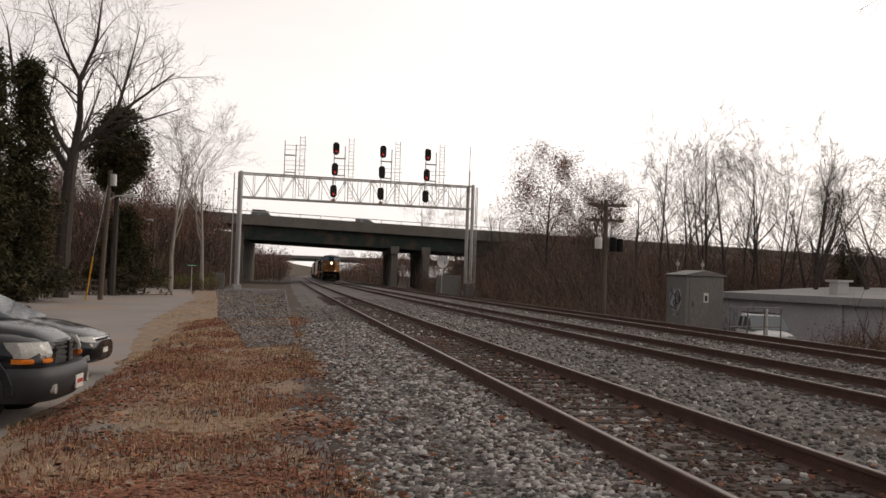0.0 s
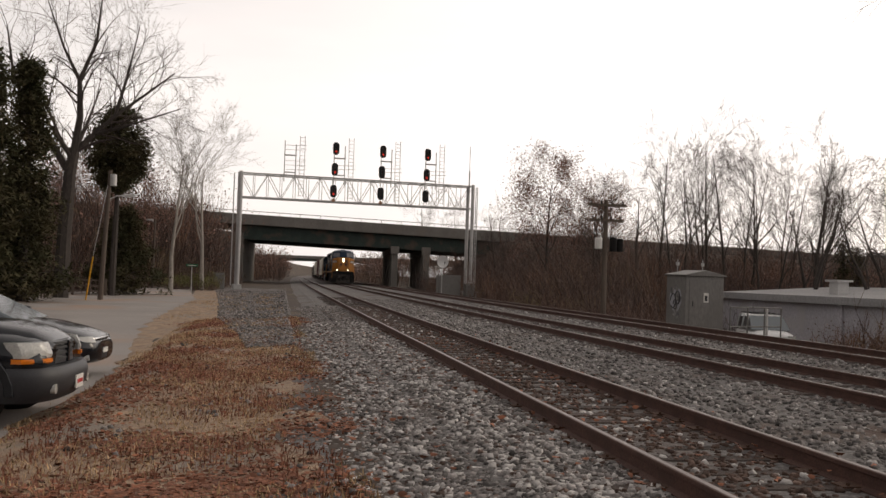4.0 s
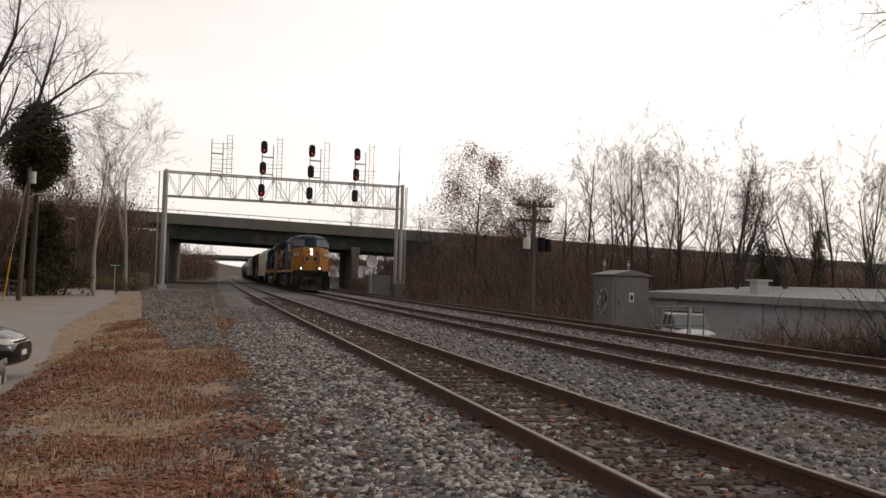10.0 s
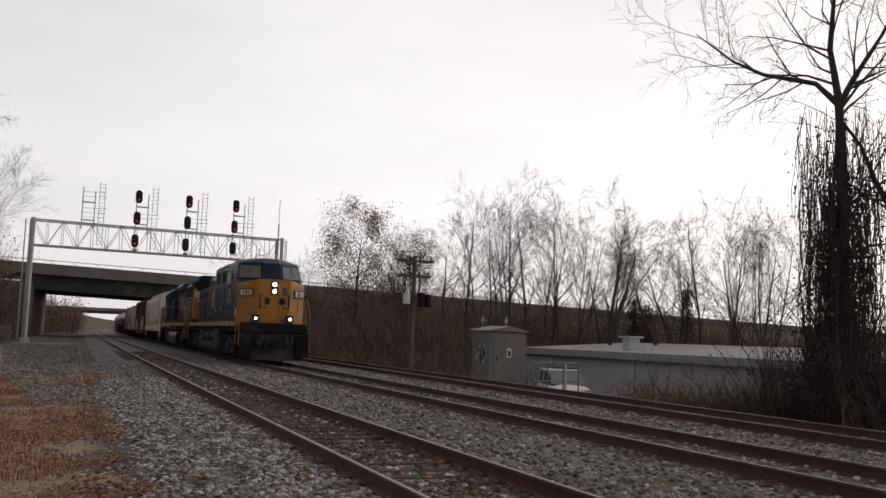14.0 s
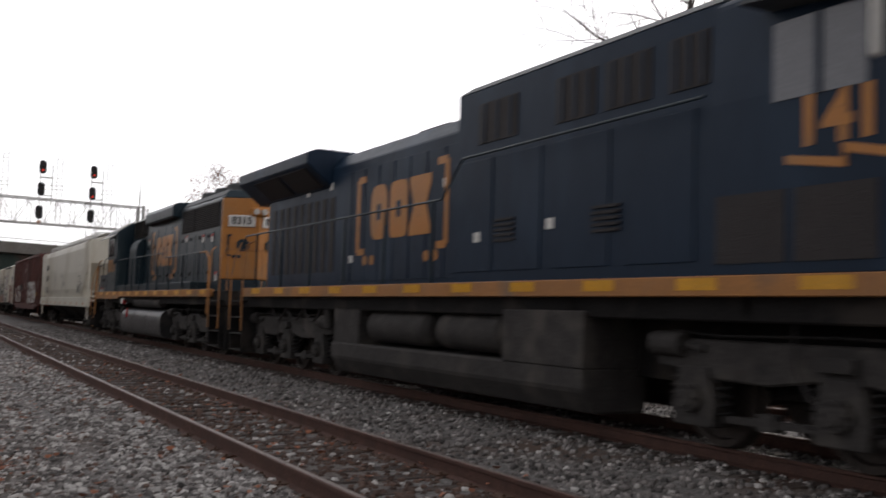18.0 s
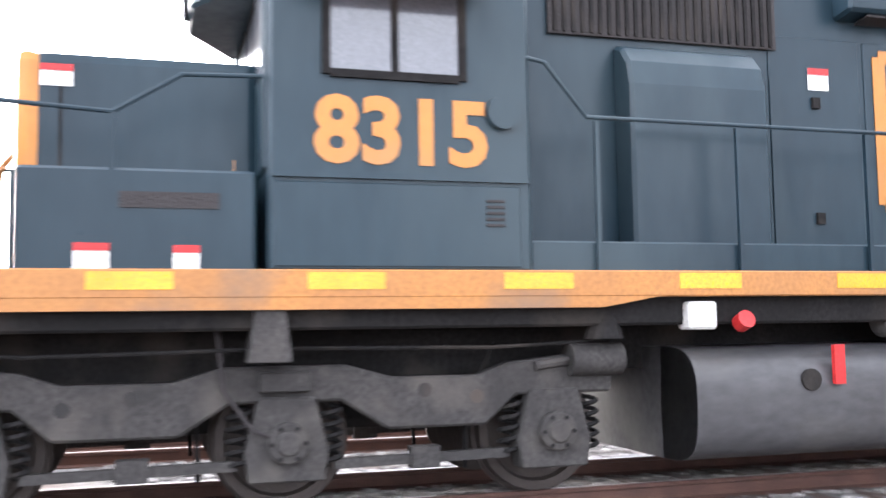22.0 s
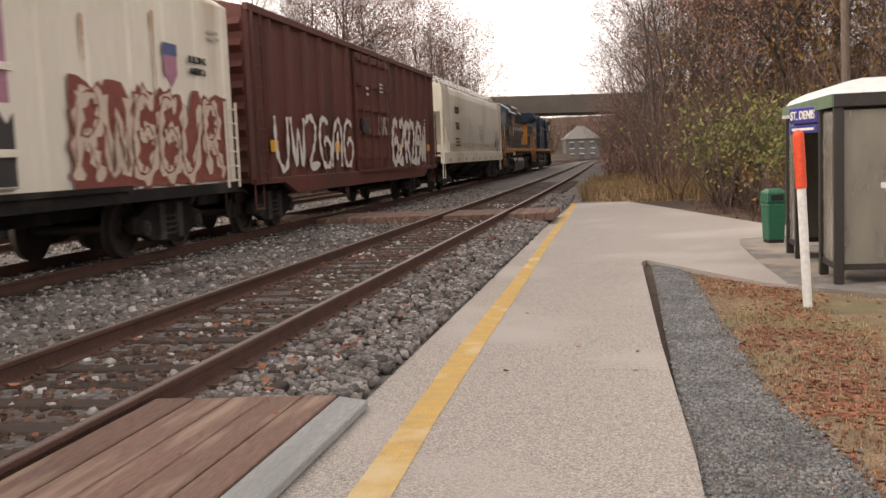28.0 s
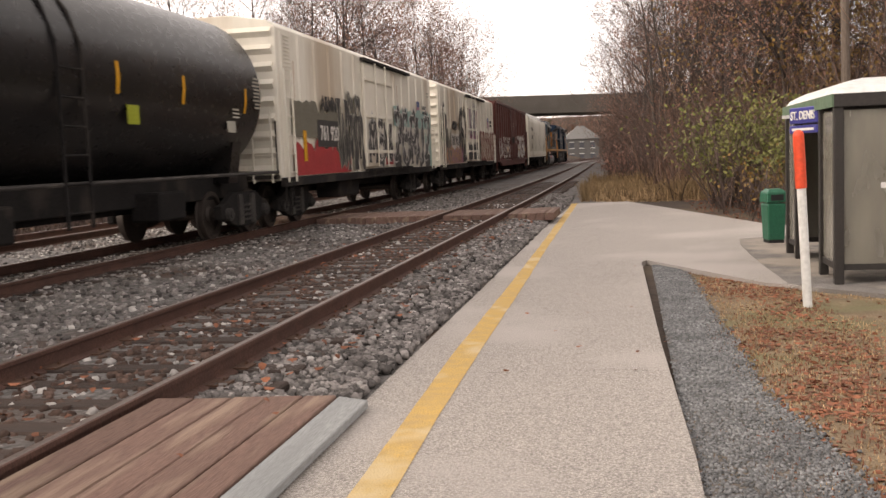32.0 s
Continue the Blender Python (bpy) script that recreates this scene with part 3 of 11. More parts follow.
# ---- the freight train: two locomotives and their cars ----
M_BLUE = mat("dark_blue_loco_paint", (0.012, 0.027, 0.052), (0.008, 0.019, 0.039), rough=0.40, scale=0.8, fine=9, bump=0.012, bump_scale=1.2, spec=0.16, grain=0.4, stain=(0.019, 0.038, 0.068), stain_scale=0.7, stretch=(1, 1, 0.35))
M_SLATE = mat("older_slate_blue_paint", (0.017, 0.034, 0.046), (0.012, 0.024, 0.034), rough=0.34, scale=0.8, fine=9, bump=0.012, bump_scale=1.2, spec=0.26, grain=0.4, stain=(0.030, 0.046, 0.055), stain_scale=0.6, stretch=(1, 1, 0.35))
M_ORANGE = mat("loco_yellow_orange", (0.50, 0.195, 0.030), (0.41, 0.165, 0.034), rough=0.36, scale=1.2, fine=14, bump=0.012, grain=0.4, stain=(0.36, 0.17, 0.055), stain_scale=0.8)
M_SILL = mat("dusty_orange_sill", (0.47, 0.20, 0.05), (0.35, 0.155, 0.05), rough=0.55, scale=1.5, fine=30, bump=0.05, stain=(0.20, 0.12, 0.07), stain_scale=1.1)
M_REFLECT = mat("yellow_reflector", (0.85, 0.42, 0.03), rough=0.3, bump=0)
M_FRAME = mat("sooty_underframe", (0.024, 0.022, 0.022), (0.015, 0.014, 0.014), rough=0.85, spec=0.12, scale=2, fine=25, bump=0.25, stain=(0.042, 0.036, 0.032), stain_scale=1.2)
M_TRUCK = mat("dusty_truck_casting", (0.072, 0.066, 0.063), (0.040, 0.037, 0.036), rough=0.8, spec=0.2, scale=3, fine=30, bump=0.3, stain=(0.084, 0.075, 0.068), stain_scale=1.6)
M_WHEEL = mat("worn_wheel_steel", (0.075, 0.06, 0.052), (0.05, 0.04, 0.036), rough=0.6, metal=0.4, scale=4, fine=30, bump=0.1)
M_TANKGREY = mat("worn_grey_tank", (0.075, 0.072, 0.074), (0.048, 0.046, 0.048), rough=0.42, scale=1.5, fine=14, bump=0.05, stain=(0.10, 0.092, 0.085), stain_scale=0.9, stretch=(1, 0.4, 1))
M_GRILLE = mat("dark_grille", (0.020, 0.017, 0.018), (0.032, 0.026, 0.026), rough=0.7, scale=2, fine=30, bump=0.5, bump_scale=45)
M_GREYROOF = mat("grey_roof_soot", (0.10, 0.11, 0.12), (0.07, 0.075, 0.08), rough=0.6, scale=0.9, fine=12, bump=0.05)
M_WHITE = mat("white_lettering", (0.80, 0.79, 0.75), (0.72, 0.70, 0.66), rough=0.6, scale=3, fine=30, bump=0)
M_INK = mat("black_lettering", (0.02, 0.02, 0.022), rough=0.6, bump=0)
M_REDP = mat("red_paint", (0.62, 0.03, 0.03), rough=0.5, bump=0)
# Pane colour lifted to hold the sky reflected in and seen through it.
M_CABGLASS = mat("sky_toned_cab_glass", (0.11, 0.11, 0.125), (0.085, 0.085, 0.10), rough=0.06, spec=0.9, bump=0)
M_LAMP = mat("lit_headlight", (1.0, 0.82, 0.58), rough=0.2, bump=0, emit=14.0)
M_CAB_HOSE = mat("dull_grey_hose", (0.16, 0.15, 0.14), rough=0.7, bump=0)
M_SOOT = mat("black_end_iron", (0.014, 0.013, 0.013), (0.022, 0.019, 0.018), rough=0.7, scale=2, fine=20, bump=0.2, stain=(0.06, 0.046, 0.038), stain_scale=1.0)
M_UNLIT = mat("unlit_headlight", (0.75, 0.72, 0.66), rough=0.15, bump=0)
M_CREAM = mat("cream_hopper_paint", (0.64, 0.61, 0.525), (0.57, 0.54, 0.46), rough=0.5, scale=0.5, fine=9, bump=0.015, grain=0.3, stain=(0.47, 0.43, 0.34), stain_scale=0.5, stretch=(1, 1, 0.4))
M_OXIDE = mat("oxide_red_boxcar", (0.115, 0.031, 0.024), (0.08, 0.024, 0.019), rough=0.6, scale=0.8, fine=12, bump=0.03, grain=0.4, stain=(0.066, 0.025, 0.02), stain_scale=0.7, stretch=(1, 1, 0.4))
M_REEFER = mat("dirty_white_reefer", (0.73, 0.69, 0.605), (0.64, 0.60, 0.515), rough=0.55, scale=0.7, fine=10, bump=0.015, grain=0.3, stain=(0.47, 0.39, 0.30), stain_scale=0.6, stretch=(1, 1, 0.25))
M_TANK = mat("black_tank_paint", (0.007, 0.007, 0.008), (0.011, 0.010, 0.010), rough=0.3, spec=0.28, grain=0.4, scale=0.9, fine=10, bump=0.01, stain=(0.016, 0.014, 0.013), stain_scale=0.8)
HEAD_AT = [(0, 209), (3, 179.5), (6, 149.5), (9, 123.2), (10, 113.9), (11, 104.7), (12, 95.4), (13, 86.0), (13.5, 81.3), (14.5, 72.0), (15.5, 62.5), (16.5, 51.9), (17, 46.6), (17.5, 41.35), (18, 36.14), (18.5, 30.97), (19, 25.84), (19.5, 20.76), (20, 15.73), (20.5, 10.56), (21, 5.25), (21.5, -0.06), (22, -5.35), (22.5, -10.56), (23, -15.75), (23.5, -20.8), (24, -25.8), (25, -35.5), (26, -44.9), (27, -54.0), (28, -63.0), (29, -72.0), (30, -80.9), (31, -89.5), (32, -97.9)]
TRAIN, WHEELSETS = [], []
WHEEL_R = 0.50


def ring(r, n=24, phase=0.0):
    return [(r * math.cos(2 * math.pi * i / n + phase), r * math.sin(2 * math.pi * i / n + phase)) for i in range(n)]


def wheelset_mesh(r, name):
    half = [(0.62, 0.08), (0.64, 0.15), (0.70, 0.16), (0.715, r - 0.09), (0.69, r - 0.02), (0.69, r + 0.03), (0.715, r + 0.03), (0.73, r), (0.83, r - 0.008), (0.83, r - 0.08), (0.775, r - 0.1), (0.765, 0.17), (0.82, 0.14), (0.83, 0.09), (0.95, 0.08)]
    prof = [(-x, q) for x, q in reversed(half)] + half
    s = Shape().loft([[(x, q * math.cos(a), q * math.sin(a)) for a in [2 * math.pi * i / 24 for i in range(24)]] for x, q in prof])
    me = s.made(name, smooth=True)
    me.materials.append(M_WHEEL)
    return me


ME_LOCO_WHEELS = wheelset_mesh(0.50, "wheelset")
ME_CAR_WHEELS = wheelset_mesh(0.44, "wheelset")


def add_wheels(truck, y, r):
    w = part("wheelset", ME_LOCO_WHEELS if r > 0.47 else ME_CAR_WHEELS, None, truck, "worn steel wheels on an axle", at=Matrix.Translation((0, y, r)))
    WHEELSETS.append((w, y, r))


def coil(x, y, z0, z1, r, turns):
    n = turns * 9
    return Shape().path([(x + r * math.cos(2 * math.pi * i / 9), y + r * math.sin(2 * math.pi * i / 9), z0 + (z1 - z0) * i / n) for i in range(n + 1)], 0.02, 5)


def loco_truck(car, y_mid, axles, straight=False):
    """A three-axle cast truck; axles: y relative to its middle."""
    t = part("truck", Shape().box(-0.62, 0.62, axles[0] + 0.5, axles[2] - 0.5, 0.55, 0.95), M_FRAME, car, "dusty grey three-axle truck", at=Matrix.Translation((0, y_mid, 0)))
    lo, hi = axles[0], axles[2]
    for side in (-1, 1):
        x0, x1 = sorted((side * 1.02, side * 1.18))
        prof = [(lo - 0.55, 1.0), (lo - 0.35, 1.12), (lo + 0.35, 1.05), (lo + 0.6, 0.96), (axles[1] - 0.8, 0.96), (axles[1] - 0.45, 1.06), (axles[1] + 0.45, 1.06), (axles[1] + 0.8, 0.96), (hi - 0.6, 0.96), (hi - 0.35, 1.05), (hi + 0.35, 1.12), (hi + 0.55, 1.0), (hi + 0.5, 0.80), (hi - 0.3, 0.80), (hi - 0.55, 0.58), (axles[1] + 0.75, 0.58), (axles[1] + 0.4, 0.80), (axles[1] - 0.4, 0.80), (axles[1] - 0.75, 0.58), (lo + 0.55, 0.58), (lo + 0.3, 0.80), (lo - 0.5, 0.80)]
        if straight:
            mid = axles[1]
            prof = [(lo - 0.62, 1.02), (lo - 0.5, 1.12), (hi + 0.5, 1.12), (hi + 0.62, 1.02), (hi + 0.55, 0.82), (hi + 0.22, 0.80), (hi - 0.28, 0.72), (mid + 0.85, 0.70), (mid + 0.28, 0.78), (mid - 0.28, 0.78), (mid - 0.85, 0.70), (lo + 0.28, 0.72), (lo - 0.22, 0.80), (lo - 0.55, 0.82)]
        part("side_frame", Shape().prism(prof, x0, x1, "x"), M_TRUCK, t, "cast steel side frame", bevel=0.02)
        for k, a in enumerate(axles):
            box = Shape().prism([(a - 0.27, 0.24), (a + 0.27, 0.24), (a + 0.3, 0.45), (a + 0.2, 0.84), (a - 0.2, 0.84), (a - 0.3, 0.45)], *sorted((side * 0.98, side * 1.22)), "x")
            box.rod((side * 1.2, a, 0.52), (side * 1.30, a, 0.52), 0.15, 16)
            box.rod((side * 1.29, a, 0.52), (side * 1.325, a, 0.52), 0.09, 12)
            part("axle_box", box, M_TRUCK, t, "axle bearing box", bevel=0.012)
            for d in (-0.33, 0.33):
                part("spring", coil(side * 1.08, a + d, 0.34, 0.76, 0.08, 5), M_FRAME, t, "coil spring")
        for a, b in ((lo + 0.35, axles[1] - 0.35), (axles[1] + 0.35, hi - 0.35)):
            part("brake_rod", Shape().beam((side * 1.1, a, 0.36), (side * 1.1, b, 0.34), 0.07).box(*sorted((side * 1.02, side * 1.16)), (a + b) / 2 - 0.12, (a + b) / 2 + 0.1, 0.28, 0.44), M_TRUCK, t)
        for a, d in ((lo - 0.35, 1), (hi + 0.35, -1)):
            part("brake_cylinder", Shape().rod((side * 1.2, a - 0.22, 1.06), (side * 1.2, a + 0.22, 1.06), 0.13, 14).rod((side * 1.2, a + d * 0.2, 1.06), (side * 1.2, a + d * 0.5, 1.02), 0.04, 8), M_TRUCK, t, "brake cylinder", smooth=True)
        # Raised black discs paint the shade of holes in the casting.
        for y, z in ((lo + 0.62, 0.80), ((lo + axles[1]) / 2, 0.86), ((hi + axles[1]) / 2, 0.86), (hi - 0.62, 0.80), (axles[1], 0.98)):
            part("casting_hole", Shape().rod((side * 1.17, y, z), (side * 1.186, y, z), 0.055, 12), M_SOOT, t, "black disc for a shaded hole")
        part("brake_line", Shape().path([(side * 1.22, lo - 0.3, 1.2), (side * 1.24, lo + 0.5, 1.17), (side * 1.24, axles[1], 1.19), (side * 1.24, hi - 0.4, 1.16), (side * 1.22, hi + 0.3, 1.2)], 0.015, 6), M_FRAME, t, "thin brake line")
        part("traction_cable", Shape().path([(side * 1.2, axles[1] + 0.5, 1.4), (side * 1.27, axles[1] + 0.45, 0.9), (side * 1.28, axles[1] + 0.25, 0.62), (side * 1.27, axles[1] + 0.08, 0.55)], 0.018, 6), M_GRILLE, t, "hanging cable")
        for a in axles:
            part("sand_pipe", Shape().path([(side * 0.86, a + 0.35, 1.2), (side * 0.86, a + 0.62, 0.7), (side * 0.80, a + 0.60, 0.22)], 0.02, 6), M_FRAME, t, "sand pipe")
            for k in range(6):
                ang = math.pi * k / 3
                part("cap_bolt", Shape().rod((side * 1.30, a + 0.12 * math.cos(ang), 0.52 + 0.12 * math.sin(ang)), (side * 1.315, a + 0.12 * math.cos(ang), 0.52 + 0.12 * math.sin(ang)), 0.017, 6), M_FRAME, t)
        part("damper", Shape().box(*sorted((side * 1.12, side * 1.26)), axles[1] - 0.16, axles[1] + 0.2, 0.88, 1.02), M_TRUCK, t, bevel=0.01)
    for a in axles:
        add_wheels(t, a, 0.50)
    return t


def car_truck(car, y_mid):
    t = part("truck", Shape().box(-1.0, 1.0, -0.2, 0.2, 0.42, 0.72), M_FRAME, car, "sooty two-axle truck", at=Matrix.Translation((0, y_mid, 0)))
    for side in (-1, 1):
        prof = [(-1.15, 0.60), (-0.95, 0.64), (-0.55, 0.82), (0.55, 0.82), (0.95, 0.64), (1.15, 0.60), (1.15, 0.36), (0.9, 0.34), (0.55, 0.22), (0.3, 0.18), (-0.3, 0.18), (-0.55, 0.22), (-0.9, 0.34), (-1.15, 0.36)]
        part("side_frame", Shape().prism(prof, *sorted((side * 0.98, side * 1.12)), "x"), M_FRAME, t, "cast side frame", bevel=0.015)
        for y in (-0.3, 0.3):
            part("column", Shape().box(*sorted((side * 1.1, side * 1.16)), y - 0.09, y + 0.09, 0.22, 0.78), M_TRUCK, t)
        for y in (-0.15, 0.0, 0.15):
            part("spring", coil(side * 1.08, y, 0.26, 0.62, 0.055, 4), M_TRUCK, t, "coil spring")
        for y in (-0.88, 0.88):
            part("bearing_cap", Shape().rod((side * 1.1, y, 0.44), (side * 1.2, y, 0.44), 0.12, 14).rod((side * 1.2, y, 0.44), (side * 1.23, y, 0.44), 0.07, 10), M_TRUCK, t, "round bearing cap")
    for y in (-0.88, 0.88):
        add_wheels(t, y, 0.44)
    return t


def coupler(car, y, d):
    """Knuckle coupler and draft gear at the end y; d: outward."""
    s = Shape().box(-0.13, 0.13, *sorted((y - d * 0.5, y + d * 0.25)), 0.74, 1.0)
    s.prism([(-0.16, y + d * 0.2), (0.2, y + d * 0.2), (0.22, y + d * 0.42), (0.05, y + d * 0.5), (-0.2, y + d * 0.44)], 0.70, 1.04, "z")
    part("coupler", s, M_FRAME, car, "steel knuckle coupler", bevel=0.02)
    part("air_hose", Shape().path([(-0.45, y - d * 0.05, 0.85), (-0.42, y + d * 0.18, 0.66), (-0.34, y + d * 0.34, 0.50), (-0.22, y + d * 0.44, 0.52)], 0.035, 8), M_GRILLE, car, "black air hose")


def plate(car, name, material, x, y0, y1, z0, z1, label="", t=0.005):
    """A thin marking on the side that faces the platform."""
    return part(name, Shape().box(x - t, x, y0, y1, z0, z1), material, car, label)


def letters(car, body, size, material, x, y, z, label, width=1.0, turn=-90):
    """Letters on the platform side."""
    me = text_mesh(body, size, 0.003, width, 0.034)
    me.materials.append(material)
    return part("lettering", me, None, car, label, at=pose(x, y, z, 0, 0, turn))


ROUND_BLOCK = [(math.copysign(abs(math.cos(a)) ** 0.6, math.cos(a)), math.copysign(abs(math.sin(a)) ** 0.6, math.sin(a))) for a in [2 * math.pi * i / 20 for i in range(20)]]
SQUARE_BLOCK = [(math.copysign(abs(math.cos(a)) ** 0.35, math.cos(a)), math.copysign(abs(math.sin(a)) ** 0.35, math.sin(a))) for a in [2 * math.pi * i / 20 for i in range(20)]]
WAIST_BLOCK = [(-1.1, 1), (1.1, 1), (1.1, 0.7), (0.62, 0), (1.1, -0.7), (1.1, -1), (-1.1, -1), (-1.1, -0.7), (-0.62, 0), (-1.1, 0.7)]


def emblem(car, x, y, z, h, material=None):
    """The company's emblem as plain shapes: two brackets, three blocks, pairs of dots."""
    material = material or M_ORANGE
    w = h * 2.55
    for d in (-1, 1):
        s = Shape().box(x - 0.005, x, y + d * w * 0.5 - 0.05 * h, y + d * w * 0.5 + 0.05 * h, z - h * 0.5, z + h * 0.5)
        for e in (-1, 1):
            a, b = sorted((y + d * w * 0.5, y + d * w * 0.41))
            s.box(x - 0.006, x - 0.001, a, b, z + e * h * 0.5 - 0.045 * h, z + e * h * 0.5 + 0.045 * h)
        part("emblem_bracket", s, material, car, "orange painted bracket")
    bw, hh = w * 0.225, h * 0.37
    # a round, a square and a waisted block, the first two with a small slot
    for k, outline in ((1, ROUND_BLOCK), (0, SQUARE_BLOCK), (-1, WAIST_BLOCK)):
        c = y + k * bw * 1.04
        part("emblem_block", Shape().prism([(c - u * bw * 0.45, z + 0.02 + v * hh) for u, v in outline], x - 0.005, x, "x"), material, car, "orange painted block")
        if k >= 0:
            part("emblem_slot", Shape().prism([(c + u * bw * 0.12, z + 0.02 + v * hh * 0.30) for u, v in ROUND_BLOCK], x - 0.008, x - 0.0045, "x"), M_BLUE, car)
    for d in (-0.40, -0.31, 0.31, 0.40):
        pts = [(y + d * w + r, z - h * 0.62 + q) for r, q in ring(h * 0.07, 14)]
        part("emblem_dot", Shape().prism(pts, x - 0.005, x, "x"), material, car)


def bars_shape(x0, x1, y0, y1, z0, z1, n):
    """Level bars over a screen."""
    s, h = Shape(), (z1 - z0) / n
    for k in range(n):
        s.box(*sorted((x0, x1)), y0, y1, z0 + k * h, z0 + k * h + h * 0.35)
    return s


def handrail(car, side_x, pts, posts, foot, material=None, r=0.018):
    """A bent rail along one side, with its posts."""
    material = material or M_SLATE
    part("handrail", Shape().path([(side_x, y, z) for y, z in pts], r, 8), material, car, "bent tubular handrail")
    for y, z in posts:
        part("handrail_post", Shape().beam((side_x, y, foot), (side_x, y, z), 0.035), material, car)


def steps(car, y, d, material, z_top=1.72, edge=None):
    """The corner step well on both sides; d: towards the end."""
    for side in (-1, 1):
        x0, x1 = sorted((side * 0.95, side * 1.52))
        a, b = sorted((y, y + d * 0.95))
        well = part("step_well", Shape().prism([(side * q, y + d * e) for q, e in ((1.52, -0.02), (0.95, -0.02), (0.95, 0.97), (1.52, 0.97), (1.52, 0.93), (1.0, 0.93), (1.0, 0.02), (1.52, 0.02))], 0.25, 1.30, "z"), material, car, "dark step well")
        for k in range(4):
            z = 0.28 + k * 0.38
            part("step", Shape().box(x0, x1, a + 0.05, b - 0.05, z, z + 0.035), M_FRAME, well, "metal step tread")
            part("step_edge", Shape().box(*sorted((side * 1.5, side * 1.525)), a + 0.05, b - 0.05, z + 0.005, z + 0.03), edge or M_TRUCK, well, "worn step edge")
        for e in (0.0, 0.95):
            yy = y + d * e
            part("grab_rail", Shape().path([(side * 1.55, yy, 0.75), (side * 1.55, yy, 2.0), (side * 1.5, yy - d * 0.10, 2.45 + 0.3 * (1 - e)), (side * 1.35, yy - d * (0.3 - 0.2 * e), 2.85)], 0.02, 8), M_SILL, well, "orange grab rail")


def side_sill(car, y0, y1, reflectors):
    for side in (-1, 1):
        s = part("side_sill", Shape().box(*sorted((side * 1.42, side * 1.54)), y0, y1, 1.54, 1.74), M_SILL, car, "orange painted frame sill", bevel=0.01)
        for y in reflectors:
            part("reflector", Shape().box(*sorted((side * 1.538, side * 1.545)), y, y + 0.55, 1.60, 1.72), M_REFLECT, s, "bright yellow reflective strip")


def build_lead():
    c = thing("diesel_locomotive", "dark blue and yellow-orange diesel locomotive leading the train with lit lights", "locomotive")
    TRAIN.append((c, -24.05))
    part("frame", Shape().box(-1.40, 1.40, -10.3, 10.8, 1.30, 1.70), M_FRAME, c, "black underframe", bevel=0.02)
    part("centre_sill", Shape().box(-0.62, 0.62, -10.0, 10.4, 0.62, 1.32), M_FRAME, c, "sooty centre sill")
    side_sill(c, -9.15, 10.05, [-8.3 + 1.55 * i for i in range(12)])
    # wide cab with a sloped windscreen
    def cab_ring(z, front, corner, half, mid, zc=None):
        zc = z if zc is None else zc
        return [(-half, -5.0, z), (-half, corner, z), (-mid, front, zc), (mid, front, zc), (half, corner, z), (half, -5.0, z)]
    part("cab", Shape().loft([cab_ring(1.72, -8.95, -8.92, 1.50, 0.6), cab_ring(3.40, -8.95, -8.92, 1.50, 0.6), cab_ring(3.66, -9.0, -8.35, 1.48, 0.42), cab_ring(4.36, -8.62, -7.95, 1.40, 0.40), cab_ring(4.44, -8.60, -7.92, 1.38, 0.40), cab_ring(4.66, -8.15, -7.5, 0.95, 0.35), cab_ring(4.72, -7.7, -7.2, 0.7, 0.3)]), M_BLUE, c, "dark blue cab", bevel=0.03)
    nose = Shape().loft([[(-1.5, -8.9, z1), (-1.5, -8.96, z1), (-0.7, -9.75, z2), (0.7, -9.75, z2), (1.5, -8.96, z1), (1.5, -8.9, z1)] for z1, z2 in ((1.72, 1.72), (3.36, 3.60), (3.44, 3.66))])
    nose_ob = part("nose", nose, M_ORANGE, c, "yellow-orange nose with rounded top", bevel=0.04, segments=2)
    part("nose_door", Shape().box(0.20, 0.66, -9.80, -9.74, 1.85, 3.45), M_ORANGE, nose_ob, "nose door", bevel=0.02)
    part("door_window", Shape().prism([(0.43 + 0.11 * px, 3.13 + 0.2 * pz) for px, pz in ring(1.0, 14)], -9.815, -9.79, "y"), M_CABGLASS, nose_ob, "oval door window")
    part("headlight_housing", Shape().box(-0.17, 0.13, -9.80, -9.70, 2.98, 3.58), M_BLUE, nose_ob, "headlight housing", bevel=0.02)
    for z in (3.12, 3.42):
        part("headlight", Shape().rod((-0.02, -9.76, z), (-0.02, -9.83, z), 0.085, 16), M_LAMP, nose_ob, "lit round headlight")
    for side in (-1, 1):
        n = Vector((side * 0.81, -0.78 * 1.0, 0)).normalized()
        m = pose(side * 1.17, -9.32, 3.04, 0, 0, -45.5 if side < 0 else 45.5)
        part("board_frame", Shape().box(-0.37, 0.37, -0.03, 0.02, -0.18, 0.18), M_BLACK, nose_ob, "dark board frame", bevel=0.02, at=m)
        b = part("number_board", Shape().box(-0.33, 0.33, -0.038, 0.02, -0.14, 0.14), M_CREAM, nose_ob, "pale number board", bevel=0.02, at=m)
        me = text_mesh("141", 0.27)
        me.materials.append(M_INK)
        part("number", me, None, b, "black digits", at=pose(0, -0.04, 0))
        dx = -0.93 if side < 0 else 0.70
        part("ditch_light", Shape().box(dx - 0.17, dx + 0.17, -10.42, -10.1, 1.72, 2.08), M_GRILLE, c, "black ditch light box", bevel=0.03)
        part("ditch_lamp", Shape().rod((dx, -10.41, 1.90), (dx, -10.45, 1.90), 0.055, 16), M_LAMP, c, "lit ditch light")
